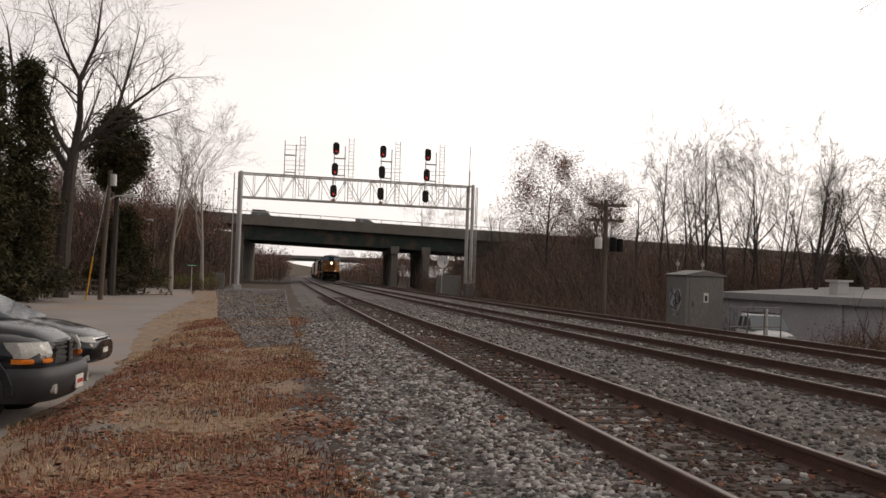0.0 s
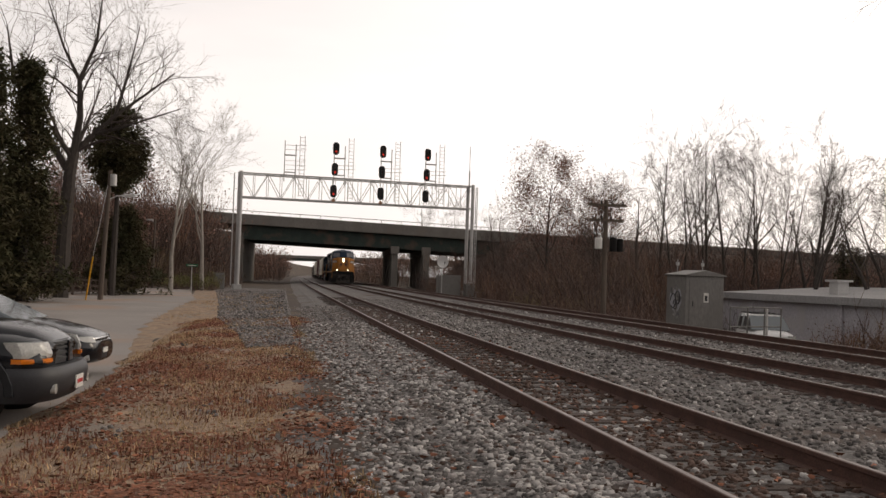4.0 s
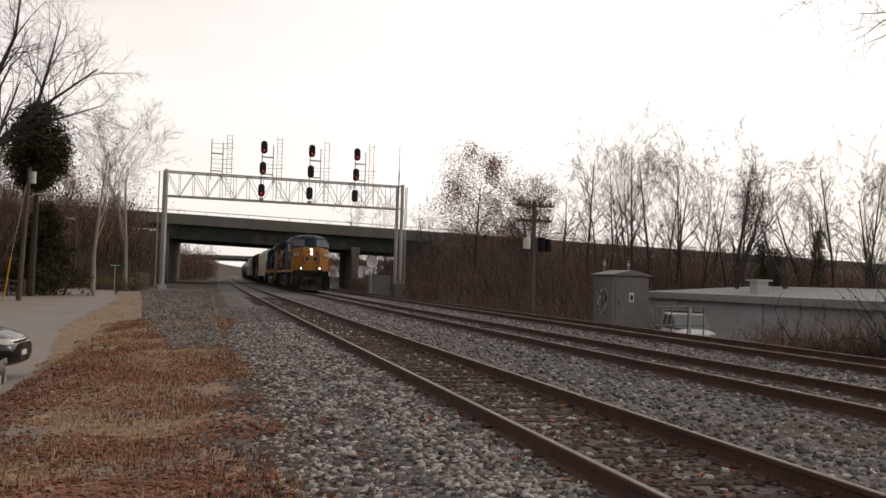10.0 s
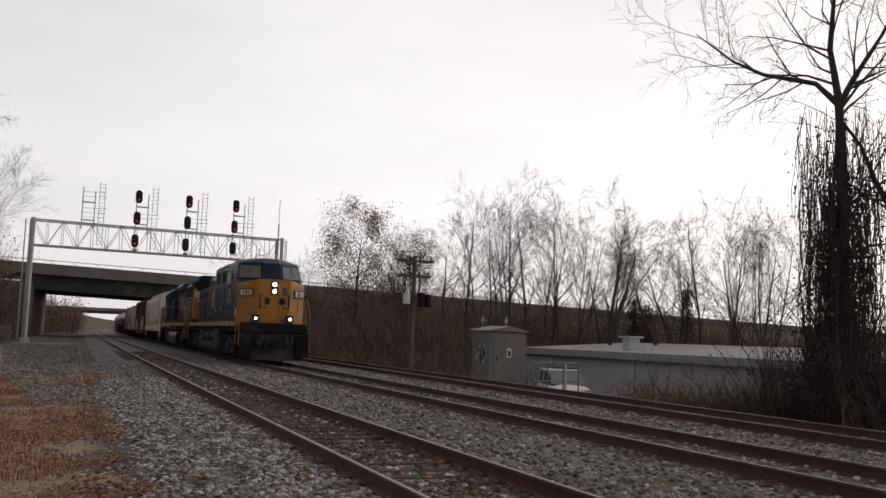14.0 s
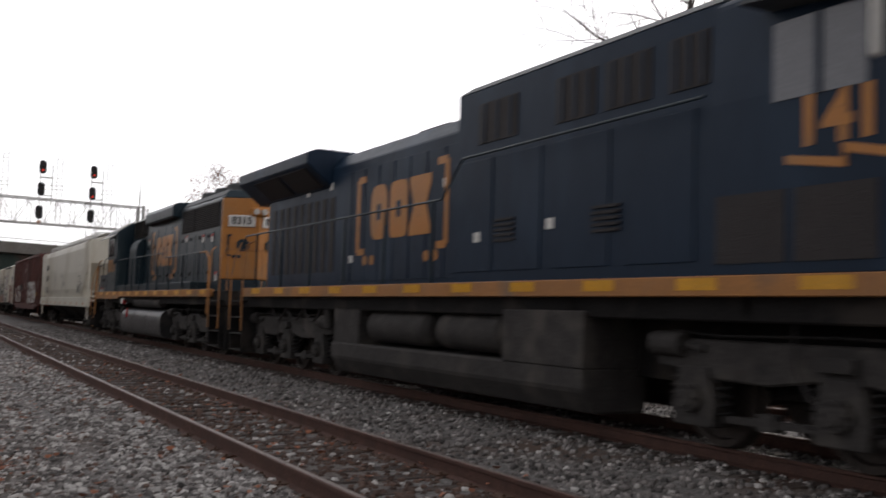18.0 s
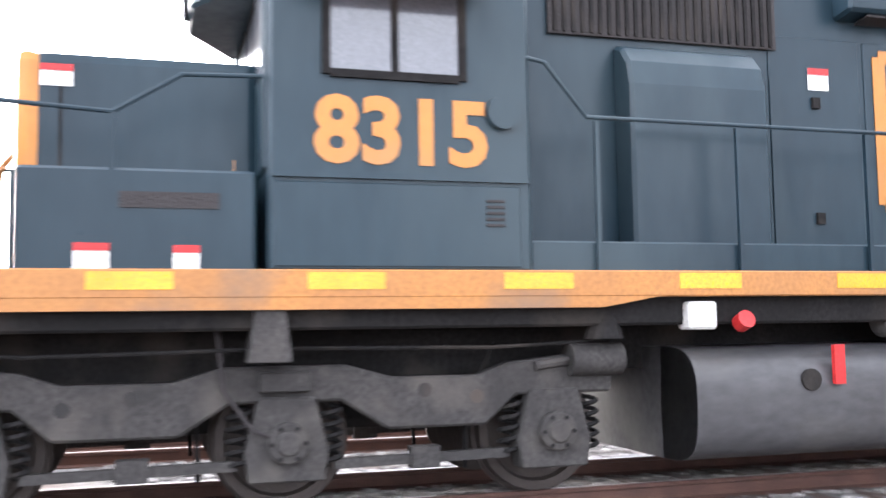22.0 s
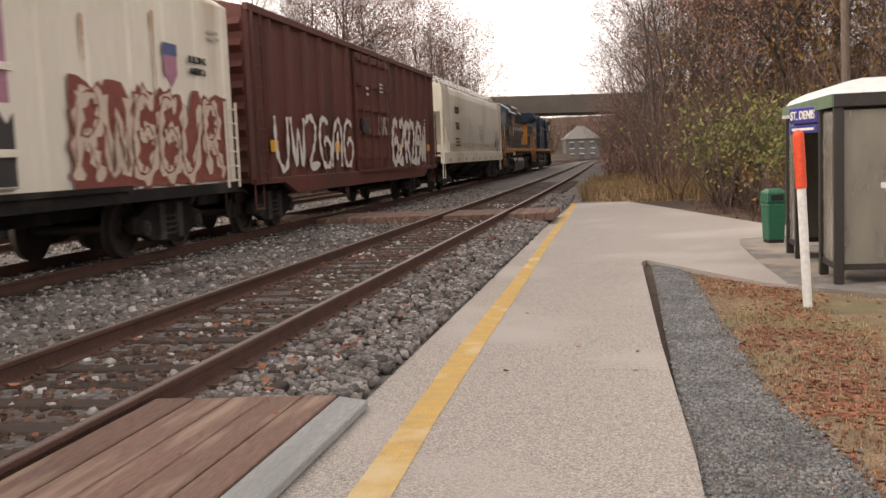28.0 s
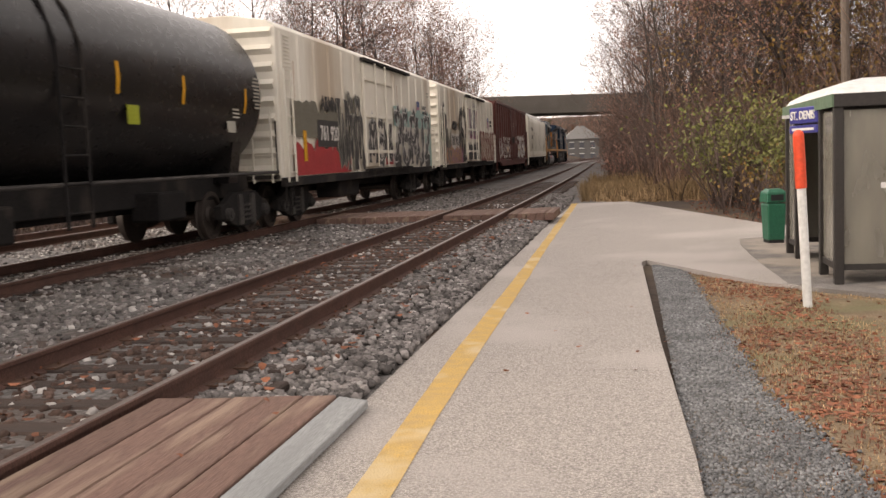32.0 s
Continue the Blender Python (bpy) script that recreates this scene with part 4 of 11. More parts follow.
        part("emblem_bracket", Shape().prism([(side * 0.66, 2.35), (side * 0.52, 2.35), (side * 0.52, 2.41), (side * 0.60, 2.41), (side * 0.60, 2.94), (side * 0.52, 2.94), (side * 0.52, 3.0), (side * 0.66, 3.0)], -9.83 if side > 0 else -9.765, -9.79 if side > 0 else -9.74, "y"), M_BLUE, nose_ob, "faded dark blue bracket")
        part("emblem_block", Shape().prism([(side * 0.33 + 0.15 * px, 2.68 + 0.17 * pz) for px, pz in ring(1.0, 8, 0.39)], -9.83 if side > 0 else -9.765, -9.79 if side > 0 else -9.74, "y"), M_BLUE, nose_ob, "faded dark blue block")
        part("emblem_dot", Shape().rod((side * 0.42, -9.83 if side > 0 else -9.765, 2.38), (side * 0.42, -9.74, 2.38), 0.05, 10), M_BLUE, nose_ob)
        part("nose_grab", Shape().path([(side * 1.0, -9.62, 2.2), (side * 1.06, -9.72, 2.25), (side * 1.06, -9.72, 3.35), (side * 1.0, -9.55, 3.4)], 0.016, 6), M_SILL, c, "orange grab iron")
        # windscreen pane on its slope
        p0, p1 = Vector((side * 0.42, -9.0, 3.68)), Vector((side * 1.47, -8.36, 3.68))
        q0, q1 = Vector((side * 0.40, -8.63, 4.34)), Vector((side * 1.40, -7.97, 4.34))
        nn = (p1 - p0).cross(q0 - p0).normalized()
        nn = nn if nn.y < 0 else -nn
        cen = (p0 + p1 + q0 + q1) / 4
        quad = [cen + (v - cen) * 0.84 for v in (p0, p1, q1, q0)]
        quad = [v - nn * (v - cen).dot(nn) for v in quad]
        part("windscreen", Shape().add([v + nn * k for k in (-0.05, 0.035) for v in quad], [(3, 2, 1, 0), (4, 5, 6, 7), (0, 1, 5, 4), (1, 2, 6, 5), (2, 3, 7, 6), (3, 0, 4, 7)]), M_CABGLASS, c, "dark windscreen pane")
        top, low = (quad[2] + quad[3]) / 2, (quad[0] + quad[1]) / 2
        part("wiper", Shape().rod(top + nn * 0.06, top.lerp(low, 0.55) + nn * 0.06, 0.009, 5).rod(top.lerp(low, 0.3).lerp(quad[1], 0.1) + nn * 0.055, top.lerp(low, 0.8) + nn * 0.055, 0.008, 5), M_GRILLE, c)
        xs = side * 1.5
        part("side_window", Shape().box(*sorted((xs - side * 0.02, xs + side * 0.012)), -6.85, -5.85, 3.30, 4.02), M_CABGLASS, c, "cab side window")
        part("window_post", Shape().box(*sorted((xs, xs + side * 0.03)), -6.39, -6.33, 3.30, 4.04), M_BLUE, c)
        part("sunshade", Shape().prism([(-7.0, 4.10), (-5.7, 4.22), (-5.7, 4.19), (-7.0, 4.07)], *sorted((xs - side * 0.1, xs + side * 0.30)), "x"), M_GREYROOF, c, "sloping grey sunshade")
        part("mirror", Shape().box(*sorted((xs + side * 0.05, xs + side * 0.20)), -7.05, -7.0, 3.45, 3.95), M_WHITE, c, "bright side mirror", bevel=0.02)
        part("brow_rail", Shape().path([(side * 1.40, -7.9, 4.40), (side * 1.44, -8.05, 4.47), (side * 0.42, -8.72, 4.47), (side * 0.40, -8.6, 4.42)], 0.014, 6), M_BLUE, c, "rail over the windscreen")
        part("sill_rail", Shape().path([(side * 1.46, -8.5, 3.62), (side * 1.50, -8.55, 3.70), (side * 0.5, -9.18, 3.72), (side * 0.46, -9.05, 3.66)], 0.014, 6), M_BLUE, c, "rail under the windscreen")
        for yy in (-8.05, -7.5):
            part("cab_seam", Shape().box(*sorted((xs, xs + side * 0.006)), yy, yy + 0.02, 1.76, 4.2), M_GRILLE, c)
        for y0 in (-6.95, -6.0):
            part("vent_panel", Shape().box(*sorted((xs, xs + side * 0.012)), y0, y0 + 0.85, 1.85, 2.5), M_GRILLE, c, "dark louvred lower panel")
        part("hood_front", Shape().box(*sorted((0, side * 1.26)), -5.0, 0.45, 1.72, 4.54), M_BLUE, c, "dark blue equipment hood", bevel=0.03) if side < 0 else part("hood_front", Shape().box(0.002, 1.26, -5.0, 0.45, 1.72, 4.54), M_BLUE, c, "dark blue equipment hood", bevel=0.03)
        for y0, y1 in ((-4.8, -4.2), (-3.9, -3.1), (-2.9, -2.1), (-1.2, -0.2)):
            g = part("air_grille", Shape().box(*sorted((side * 1.26, side * 1.275)), y0, y1, 3.72, 4.30), M_GRILLE, c, "dark air intake grille")
            for k in range(3):
                yy = y0 + (y1 - y0) * (k + 0.5) / 3
                part("grille_bar", Shape().box(*sorted((side * 1.27, side * 1.29)), yy - 0.02, yy + 0.02, 3.74, 4.28), M_BLUE, g)
        for y0 in (-4.6, -3.2, -1.8, -0.6):
            part("hood_door", Shape().box(*sorted((side * 1.26, side * 1.275)), y0, y0 + 1.1, 1.9, 3.5), M_BLUE, c, "hood access door", bevel=0.008)
        for y0 in (-3.4, -1.2):
            for k in range(5):
                part("louvre", Shape().box(*sorted((side * 1.26, side * 1.30)), y0, y0 + 0.5, 2.30 + k * 0.07, 2.335 + k * 0.07), M_GRILLE, c)
    part("rear_hood_end", Shape().box(-0.965, 0.965, 10.0, 10.05, 1.76, 3.72), M_ORANGE, c, "yellow-orange rear hood end", bevel=0.02)
    for k, outline in ((1, ROUND_BLOCK), (0, SQUARE_BLOCK), (-1, WAIST_BLOCK)):
        part("emblem_block", Shape().prism([(k * 0.42 - u * 0.2, 2.85 + v * 0.2) for u, v in outline], 10.05, 10.056, "y"), M_BLUE, c, "dark blue block")
    for y in (-7.1, -6.2):
        part("roof_hatch", Shape().box(-0.35, 0.35, y, y + 0.5, 4.66, 4.76), M_BLUE, c, "cab roof fitting", bevel=0.02)
    part("roof_antenna", Shape().path([(-0.6, -7.6, 4.7), (-0.55, -7.6, 4.86), (-0.2, -7.6, 4.86), (-0.15, -7.6, 4.72)], 0.014, 6), M_FRAME, c, "roof antenna hoop")
    part("hood_roof", Shape().prism([(-1.26, 4.53), (1.26, 4.53), (1.0, 4.70), (-1.0, 4.70)], -5.0, 0.45, "y"), M_GREYROOF, c, "sooty grey roof")
    # engine hood with bevelled shoulders
    part("engine_hood", Shape().prism([(-0.97, 1.72), (0.97, 1.72), (0.97, 4.12), (0.75, 4.40), (-0.75, 4.40), (-0.97, 4.12)], 0.45, 10.0, "y"), M_BLUE, c, "long dark blue engine hood", bevel=0.02)
    for k in range(8):
        y0 = 0.7 + k * 0.62
        for side in (-1, 1):
            part("hood_door", Shape().box(*sorted((side * 0.965, side * 0.985)), y0, y0 + 0.57, 1.85, 3.95), M_BLUE, c, "tall hood access door", bevel=0.006)
    part("exhaust_stack", Shape().box(-0.45, 0.45, 2.2, 3.4, 4.3, 4.55), M_FRAME, c, "flat exhaust stack", bevel=0.03)
    part("horn", Shape().rod((0, 0.8, 4.45), (0, 1.3, 4.5), 0.05, 8, end=0.1).rod((0.2, 0.9, 4.42), (0.2, 1.4, 4.46), 0.05, 8, end=0.09).rod((0, 1.0, 4.3), (0, 1.0, 4.45), 0.03, 6), M_FRAME, c, "air horns")
    # overhanging radiator wings
    part("radiator", Shape().prism([(-0.97, 3.75), (0.97, 3.75), (1.52, 4.20), (1.52, 4.43), (1.3, 4.52), (-1.3, 4.52), (-1.52, 4.43), (-1.52, 4.20)], 6.1, 10.75, "y"), M_BLUE, c, "overhanging radiator wings", bevel=0.02)
    for side in (-1, 1):
        for y0, y1 in ((6.4, 7.9), (8.1, 9.7)):
            a, b = Vector((side * 1.04, 0, 3.80)), Vector((side * 1.46, 0, 4.145))
            n = Vector((side * 0.63, 0, -0.77)) * 0.02
            part("radiator_screen", Shape().add([(p.x + n.x * e, y, p.z + n.z * e) for e in (0, 1) for p, y in ((a, y0), (b, y0), (b, y1), (a, y1))], [(3, 2, 1, 0), (4, 5, 6, 7), (0, 1, 5, 4), (1, 2, 6, 5), (2, 3, 7, 6), (3, 0, 4, 7)]), M_GRILLE, c, "dark radiator screen")
        for k in range(9):
            y = 5.9 + k * 0.44
            part("vent_slot", Shape().box(*sorted((side * 0.968, side * 0.98)), y, y + 0.26, 2.05, 3.55), M_GRILLE, c, "tall dark vent")
        handrail(c, side * 1.5, [(-4.95, 3.52), (-0.15, 3.50), (0.45, 2.97), (10.0, 2.95), (10.2, 2.7)], [(y, 2.95) for y in (0.7, 2.4, 4.1, 5.8, 7.5, 9.2)], 1.70)
        part("fuel_tank", Shape().prism([(side * 0.5, 0.18), (side * 1.25, 0.18), (side * 1.45, 0.45), (side * 1.45, 0.72), (side * 0.5, 0.72)], -3.0, 4.7, "y"), M_TRUCK, c, "grey fuel tank", bevel=0.03)
        part("battery_box", Shape().box(*sorted((side * 0.6, side * 1.46)), -3.0, -1.25, 0.70, 1.38), M_TRUCK, c, "grey equipment box", bevel=0.02)
        part("equipment_box", Shape().box(*sorted((side * 0.6, side * 1.40)), 3.55, 4.7, 0.70, 1.36), M_TRUCK, c, "grey equipment box", bevel=0.02)
        for y0, y1 in ((1.05, 3.35), (-1.1, 0.85)):
            tank = Shape()
            prof = [(y0, 0.05), (y0 + 0.05, 0.2), (y0 + 0.16, 0.28), (y1 - 0.16, 0.28), (y1 - 0.05, 0.2), (y1, 0.05)]
            tank.loft([[(side * 1.12 + r * math.cos(a), y, 1.05 + r * math.sin(a)) for a in [2 * math.pi * i / 20 for i in range(20)]] for y, r in prof])
            part("air_reservoir", tank, M_TRUCK, c, "grey air reservoir", smooth=True)
        hose = [(side * 1.3, 5.6 + 0.2 * i, 1.32 - 0.26 * abs(math.sin(i * math.pi / 5))) for i in range(16)]
        part("cable", Shape().path(hose, 0.025, 6), M_GRILLE, c, "drooping cables")
        part("pipe_run", Shape().rod((side * 1.36, -9.0, 1.44), (side * 1.36, 9.8, 1.44), 0.03, 8), M_FRAME, c, "long pipe under the sill")
        for k in range(7):
            part("pipe_bracket", Shape().box(*sorted((side * 1.30, side * 1.40)), -8.2 + k * 2.7, -8.12 + k * 2.7, 1.36, 1.54), M_FRAME, c)
        part("sand_valve", Shape().rod((side * 1.3, 5.2, 0.95), (side * 1.3, 5.2, 1.5), 0.09, 12).rod((side * 1.3, 5.2, 1.5), (side * 1.3, 5.2, 1.54), 0.13, 12), M_TRUCK, c, "grey valve canister", smooth=True)
    loco_truck(c, -6.4, (-1.9, 0.05, 1.85), True)
    loco_truck(c, 7.77, (-1.87, 0.03, 1.83), True)
    # plough, steps, end rails
    plow = Shape().loft([[(-1.5, -10.15, 0.10), (0, -10.55, 0.10), (1.5, -10.15, 0.10), (1.5, -10.0, 0.10), (0, -10.42, 0.10), (-1.5, -10.0, 0.10)], [(-1.5, -10.0, 0.55), (0, -10.36, 0.55), (1.5, -10.0, 0.55), (1.5, -9.9, 0.55), (0, -10.24, 0.55), (-1.5, -9.9, 0.55)], [(-1.5, -10.12, 1.02), (0, -10.42, 1.02), (1.5, -10.12, 1.02), (1.5, -10.02, 1.02), (0, -10.3, 1.02), (-1.5, -10.02, 1.02)]])
    part("snow_plow", plow, M_SOOT, c, "worn dark snow plow", bevel=0.01)
    part("end_plate", Shape().box(-1.4, 1.4, -10.32, -10.22, 1.0, 1.72), M_SOOT, c, "black end plate", bevel=0.02)
    part("uncoupling_lever", Shape().path([(-1.45, -10.5, 1.25), (-0.5, -10.5, 1.2), (0, -10.55, 1.1), (0.5, -10.5, 1.2), (1.45, -10.5, 1.25)], 0.014, 6), M_TRUCK, c, "grey uncoupling lever")
    for side in (-1, 1):
        part("jumper_hose", Shape().path([(side * 0.5, -10.4, 1.25), (side * 0.6, -10.62, 0.95), (side * 0.75, -10.6, 0.75), (side * 0.9, -10.45, 0.95)], 0.024, 8), M_CAB_HOSE, c, "dull grey brake hose")
        part("end_rail", Shape().path([(side * 1.35, -10.28, 1.72), (side * 1.35, -10.28, 2.9), (side * 0.55, -10.28, 2.95), (side * 0.55, -10.28, 1.72)], 0.02, 8), M_SILL, c, "orange end railing")
    for k, x in enumerate((-0.82, -0.68, -0.56, 0.56, 0.68, 0.82)):
        part("air_hose", Shape().path([(x, -10.3, 1.28), (x * 1.02, -10.46, 1.12), (x * 1.05, -10.48, 0.92), (x * 0.98, -10.42, 0.78 + 0.03 * (k % 3))], 0.02, 6), M_CAB_HOSE if k % 2 else M_BLACK, c, "hanging brake hose")
    part("anticlimber", Shape().prism([(-1.1, -10.32), (1.1, -10.32), (0.9, -10.46), (-0.9, -10.46)], 1.52, 1.66, "z"), M_SOOT, c, "black anti-climber", bevel=0.01)
    steps(c, -9.25, -1, M_FRAME)
    steps(c, 10.0, 1, M_FRAME)
    coupler(c, -10.5, -1)
    coupler(c, 10.9, 1)
    for ob in [o for o in scene.objects if o.parent == c and o.type == "MESH" and o.name.split(".")[0] in ("snow_plow", "end_plate", "uncoupling_lever", "jumper_hose", "air_hose", "anticlimber", "end_rail", "ditch_light", "ditch_lamp", "coupler")]:
        if ob.data.vertices[0].co.y < -9.5:
            ob.matrix_basis = Matrix.Translation((0, 0.2, 0)) @ Matrix.Diagonal((0.92, 1, 1, 1))
    emblem(c, -0.99, 2.95, 3.06, 1.35)
    letters(c, "141", 0.60, M_ORANGE, -1.507, -6.55, 3.05, "orange cab number")
    zig = Shape()
    pts = [(-7.15, 2.68), (-6.6, 2.80), (-6.65, 2.66), (-6.0, 2.76)]
    for (a, b), (e, f) in zip(pts, pts[1:]):
        zig.add([(-1.512, a, b - 0.04), (-1.512, e, f - 0.04), (-1.512, e, f + 0.04), (-1.512, a, b + 0.04), (-1.503, a, b - 0.04), (-1.503, e, f - 0.04), (-1.503, e, f + 0.04), (-1.503, a, b + 0.04)], [(0, 1, 2, 3), (7, 6, 5, 4), (0, 4, 5, 1), (1, 5, 6, 2), (2, 6, 7, 3), (3, 7, 4, 0)])
    part("flash_stripe", zig, M_ORANGE, c, "orange lightning flash")
    plate(c, "warning_label", M_WHITE, -1.50, -8.75, -8.45, 1.95, 2.35, "white label")
    for y, z in ((-0.3, 2.32), (-2.1, 2.4), (1.2, 3.3), (4.9, 2.2), (6.0, 3.7), (7.3, 3.68)):
        plate(c, "warning_label", M_WHITE, -1.276 if y < 0.4 else -0.985, y, y + 0.16, z, z + 0.14, "small white label")
    return c


def build_second():
    c = thing("diesel_locomotive", "older dark blue diesel locomotive with orange ends, running hood first", "locomotive")
    TRAIN.append((c, -2.1))
    # y here: u + 2.1; the cab end is at +y
    part("frame", Shape().box(-1.40, 1.40, -10.2, 10.1, 1.32, 1.70), M_FRAME, c, "black underframe", bevel=0.02)
    part("centre_sill", Shape().box(-0.6, 0.6, -9.8, 9.8, 0.95, 1.33), M_FRAME, c, "sooty centre sill")
    side_sill(c, -9.0, 9.1, [-8.6 + 1.45 * i for i in range(12)])
    for side in (-1, 1):
        part("sill_step", Shape().prism([(3.7, 1.545), (4.2, 1.46), (9.1, 1.46), (9.1, 1.545)], *sorted((side * 1.44, side * 1.535)), "x"), M_SILL, c, "deeper orange sill under the cab")
    part("hood", Shape().prism([(-0.90, 1.72), (0.90, 1.72), (0.90, 4.30), (0.70, 4.54), (-0.70, 4.54), (-0.90, 4.30)], -7.55, 4.7, "y"), M_SLATE, c, "long dark blue hood", bevel=0.02)
    part("hood_end", Shape().loft([[(-0.90, -7.545, z), (-0.90, -7.70, z), (0, -8.16 + k, z), (0.90, -7.70, z), (0.90, -7.545, z)] for z, k in ((2.05, 0.0), (4.30, 0.0))]), M_ORANGE, c, "orange hood end with two angled faces", bevel=0.04, segments=2)
    part("hood_end_base", Shape().prism([(-0.90, -7.545), (-0.90, -7.69), (0, -8.15), (0.90, -7.69), (0.90, -7.545)], 1.72, 2.05, "z"), M_SLATE, c, "dark blue hood base", bevel=0.02)
    part("hood_end_cap", Shape().loft([[(-0.90, -7.545, 4.30), (-0.90, -7.70, 4.30), (0, -8.15, 4.30), (0.90, -7.70, 4.30), (0.90, -7.545, 4.30)], [(-0.70, -7.545, 4.54), (-0.70, -7.60, 4.54), (0, -7.95, 4.54), (0.70, -7.60, 4.54), (0.70, -7.545, 4.54)]]), M_SLATE, c, "dark blue roof edge", bevel=0.02)
    part("hood_end_roof", Shape().prism([(-0.86, 4.38), (0.86, 4.38), (0.66, 4.58), (-0.66, 4.58)], -7.55, -3.0, "y"), M_GREYROOF, c, "grey roof")
    for side in (-1, 1):
        for y0, y1 in ((-7.4, -4.75), (-4.65, -3.15)):
            part("radiator_screen", Shape().box(*sorted((side * 0.90, side * 0.925)), y0, y1, 3.52, 4.24), M_GRILLE, c, "dark radiator intake screen", bevel=0.01)
            part("screen_slats", bars_shape(side * 0.925, side * 0.94, y0 + 0.04, y1 - 0.04, 3.55, 4.22, 12), M_FRAME, c, "thin horizontal slats")
        # flared brake housing on the roof
        part("brake_housing", Shape().prism([(side * 0.2, 4.5), (side * 0.88, 4.08), (side * 1.14, 4.12), (side * 1.16, 4.44), (side * 1.0, 4.58), (side * 0.2, 4.62)], -2.75, 1.5, "y"), M_SLATE, c, "flared dynamic brake housing", bevel=0.03)
        part("brake_grille", Shape().prism([(side * 0.93, 4.07), (side * 1.12, 4.095), (side * 1.12, 4.08), (side * 0.93, 4.055)], -2.5, 1.3, "y"), M_GRILLE, c, "dark brake grille")
        g = part("intake_grille", Shape().box(*sorted((side * 0.90, side * 0.94)), 2.15, 4.35, 3.76, 4.38), M_GRILLE, c, "dark ribbed intake grille")
        part("air_pipe", Shape().rod((side * 1.34, -8.8, 1.42), (side * 1.34, 8.9, 1.42), 0.028, 8), M_FRAME, c, "long air pipe")
        for k in range(26):
            yy = 2.2 + k * 0.083
            part("grille_rib", Shape().box(*sorted((side * 0.935, side * 0.96)), yy, yy + 0.03, 3.78, 4.36), M_FRAME, g)
        prof = [(side * 0.9, 1.95), (side * 1.22, 1.95), (side * 1.22, 3.30), (side * 1.17, 3.50), (side * 1.05, 3.64), (side * 0.9, 3.70)]
        part("blower_housing", Shape().prism(prof, 2.45, 3.75, "y"), M_SLATE, c, "rounded blower housing", bevel=0.03)
        part("walkway_box", Shape().box(*sorted((side * 0.90, side * 1.45)), -6.6, 4.75, 1.72, 1.97), M_SLATE, c, "low box along the walkway", bevel=0.015)
        for k in range(9):
            y0 = -6.9 + k * 1.02
            part("hood_door", Shape().box(*sorted((side * 0.895, side * 0.915)), y0, y0 + 0.96, 1.98, 3.42 if y0 < -3.2 else 3.9), M_SLATE, c, "hood access door", bevel=0.006)
            part("latch", Shape().box(*sorted((side * 0.91, side * 0.945)), y0 + 0.45, y0 + 0.53, 3.25, 3.35), M_FRAME, c)
            part("latch", Shape().box(*sorted((side * 0.91, side * 0.945)), y0 + 0.45, y0 + 0.53, 2.20, 2.30), M_FRAME, c)
        handrail(c, side * 1.48, [(4.85, 3.38), (4.62, 3.34), (4.28, 2.93), (-3.0, 2.91), (-3.35, 2.75), (-7.75, 2.75)], [(y, 2.9 if y > -3 else 2.75) for y in (4.2, 2.95, 1.7, 0.4, -1.0, -2.4, -4.0, -5.8, -7.6)], 1.6)
        handrail(c, side * 1.48, [(6.75, 3.10), (7.3, 3.08), (7.75, 2.80), (8.6, 2.85), (9.1, 2.84), (9.2, 2.6)], [(7.75, 2.8), (8.75, 2.85)], 1.6)
        part("end_handrail", Shape().path([(side * 1.48, -7.72, 2.75), (side * 1.48, -8.35, 2.74), (side * 1.48, -8.62, 2.58), (side * 1.50, -8.75, 2.2), (side * 1.53, -8.82, 1.1)], 0.028, 8), M_SILL, c, "orange bent handrail")
        # lower cab locker
        part("locker", Shape().box(*sorted((side * 0.9, side * 1.5)), 6.8, 8.35, 1.72, 2.42), M_SLATE, c, "dark blue side locker", bevel=0.02)
        part("locker_vent", Shape().box(*sorted((side * 1.498, side * 1.51)), 7.05, 7.7, 2.15, 2.26), M_GRILLE, c)
        rim = [(side * (0.92 + 0.56 * abs(math.cos(q)) ** 0.55 * (1 if math.cos(q) > 0 else -1)), 0.68 + 0.46 * abs(math.sin(q)) ** 0.62 * (1 if math.sin(q) > 0 else -1)) for q in [math.pi * (-0.5 + i / 18) for i in range(19)]]
        tank = part("fuel_tank", Shape().prism([(0.0, 0.22)] + rim + [(0.0, 1.14)], -3.2, 3.4, "y"), M_TANKGREY, c, "large grey fuel tank with rounded sides", smooth=True)
        for y in (-3.2, -1.0, 1.2, 3.36):
            part("weld_band", Shape().loft([[(px + (side * 0.008 if abs(px) > 0.5 else 0), yy, pz) for px, pz in rim] + [(side * 0.9, yy, 0.68)] for yy in (y, y + 0.04)]), M_TANKGREY, tank)
        part("sight_glass", Shape().rod((side * 1.47, 2.35, 0.86), (side * 1.50, 2.35, 0.86), 0.09, 16), M_FRAME, tank, "round sight glass")
        part("air_reservoir", Shape().rod((side * 1.28, -2.6, 1.34), (side * 1.28, 1.5, 1.34), 0.155, 18), M_TRUCK, c, "long grey air reservoir", bevel=0.04, smooth=True)
        part("fuel_gauge", Shape().box(*sorted((side * 1.3, side * 1.5)), 3.2, 3.45, 1.28, 1.50), M_WHITE, c, "pale fuel gauge box", bevel=0.02)
        part("fuel_cap", Shape().rod((side * 1.42, 2.95, 1.32), (side * 1.52, 2.95, 1.36), 0.075, 12), M_REDP, c, "red fuel cap")
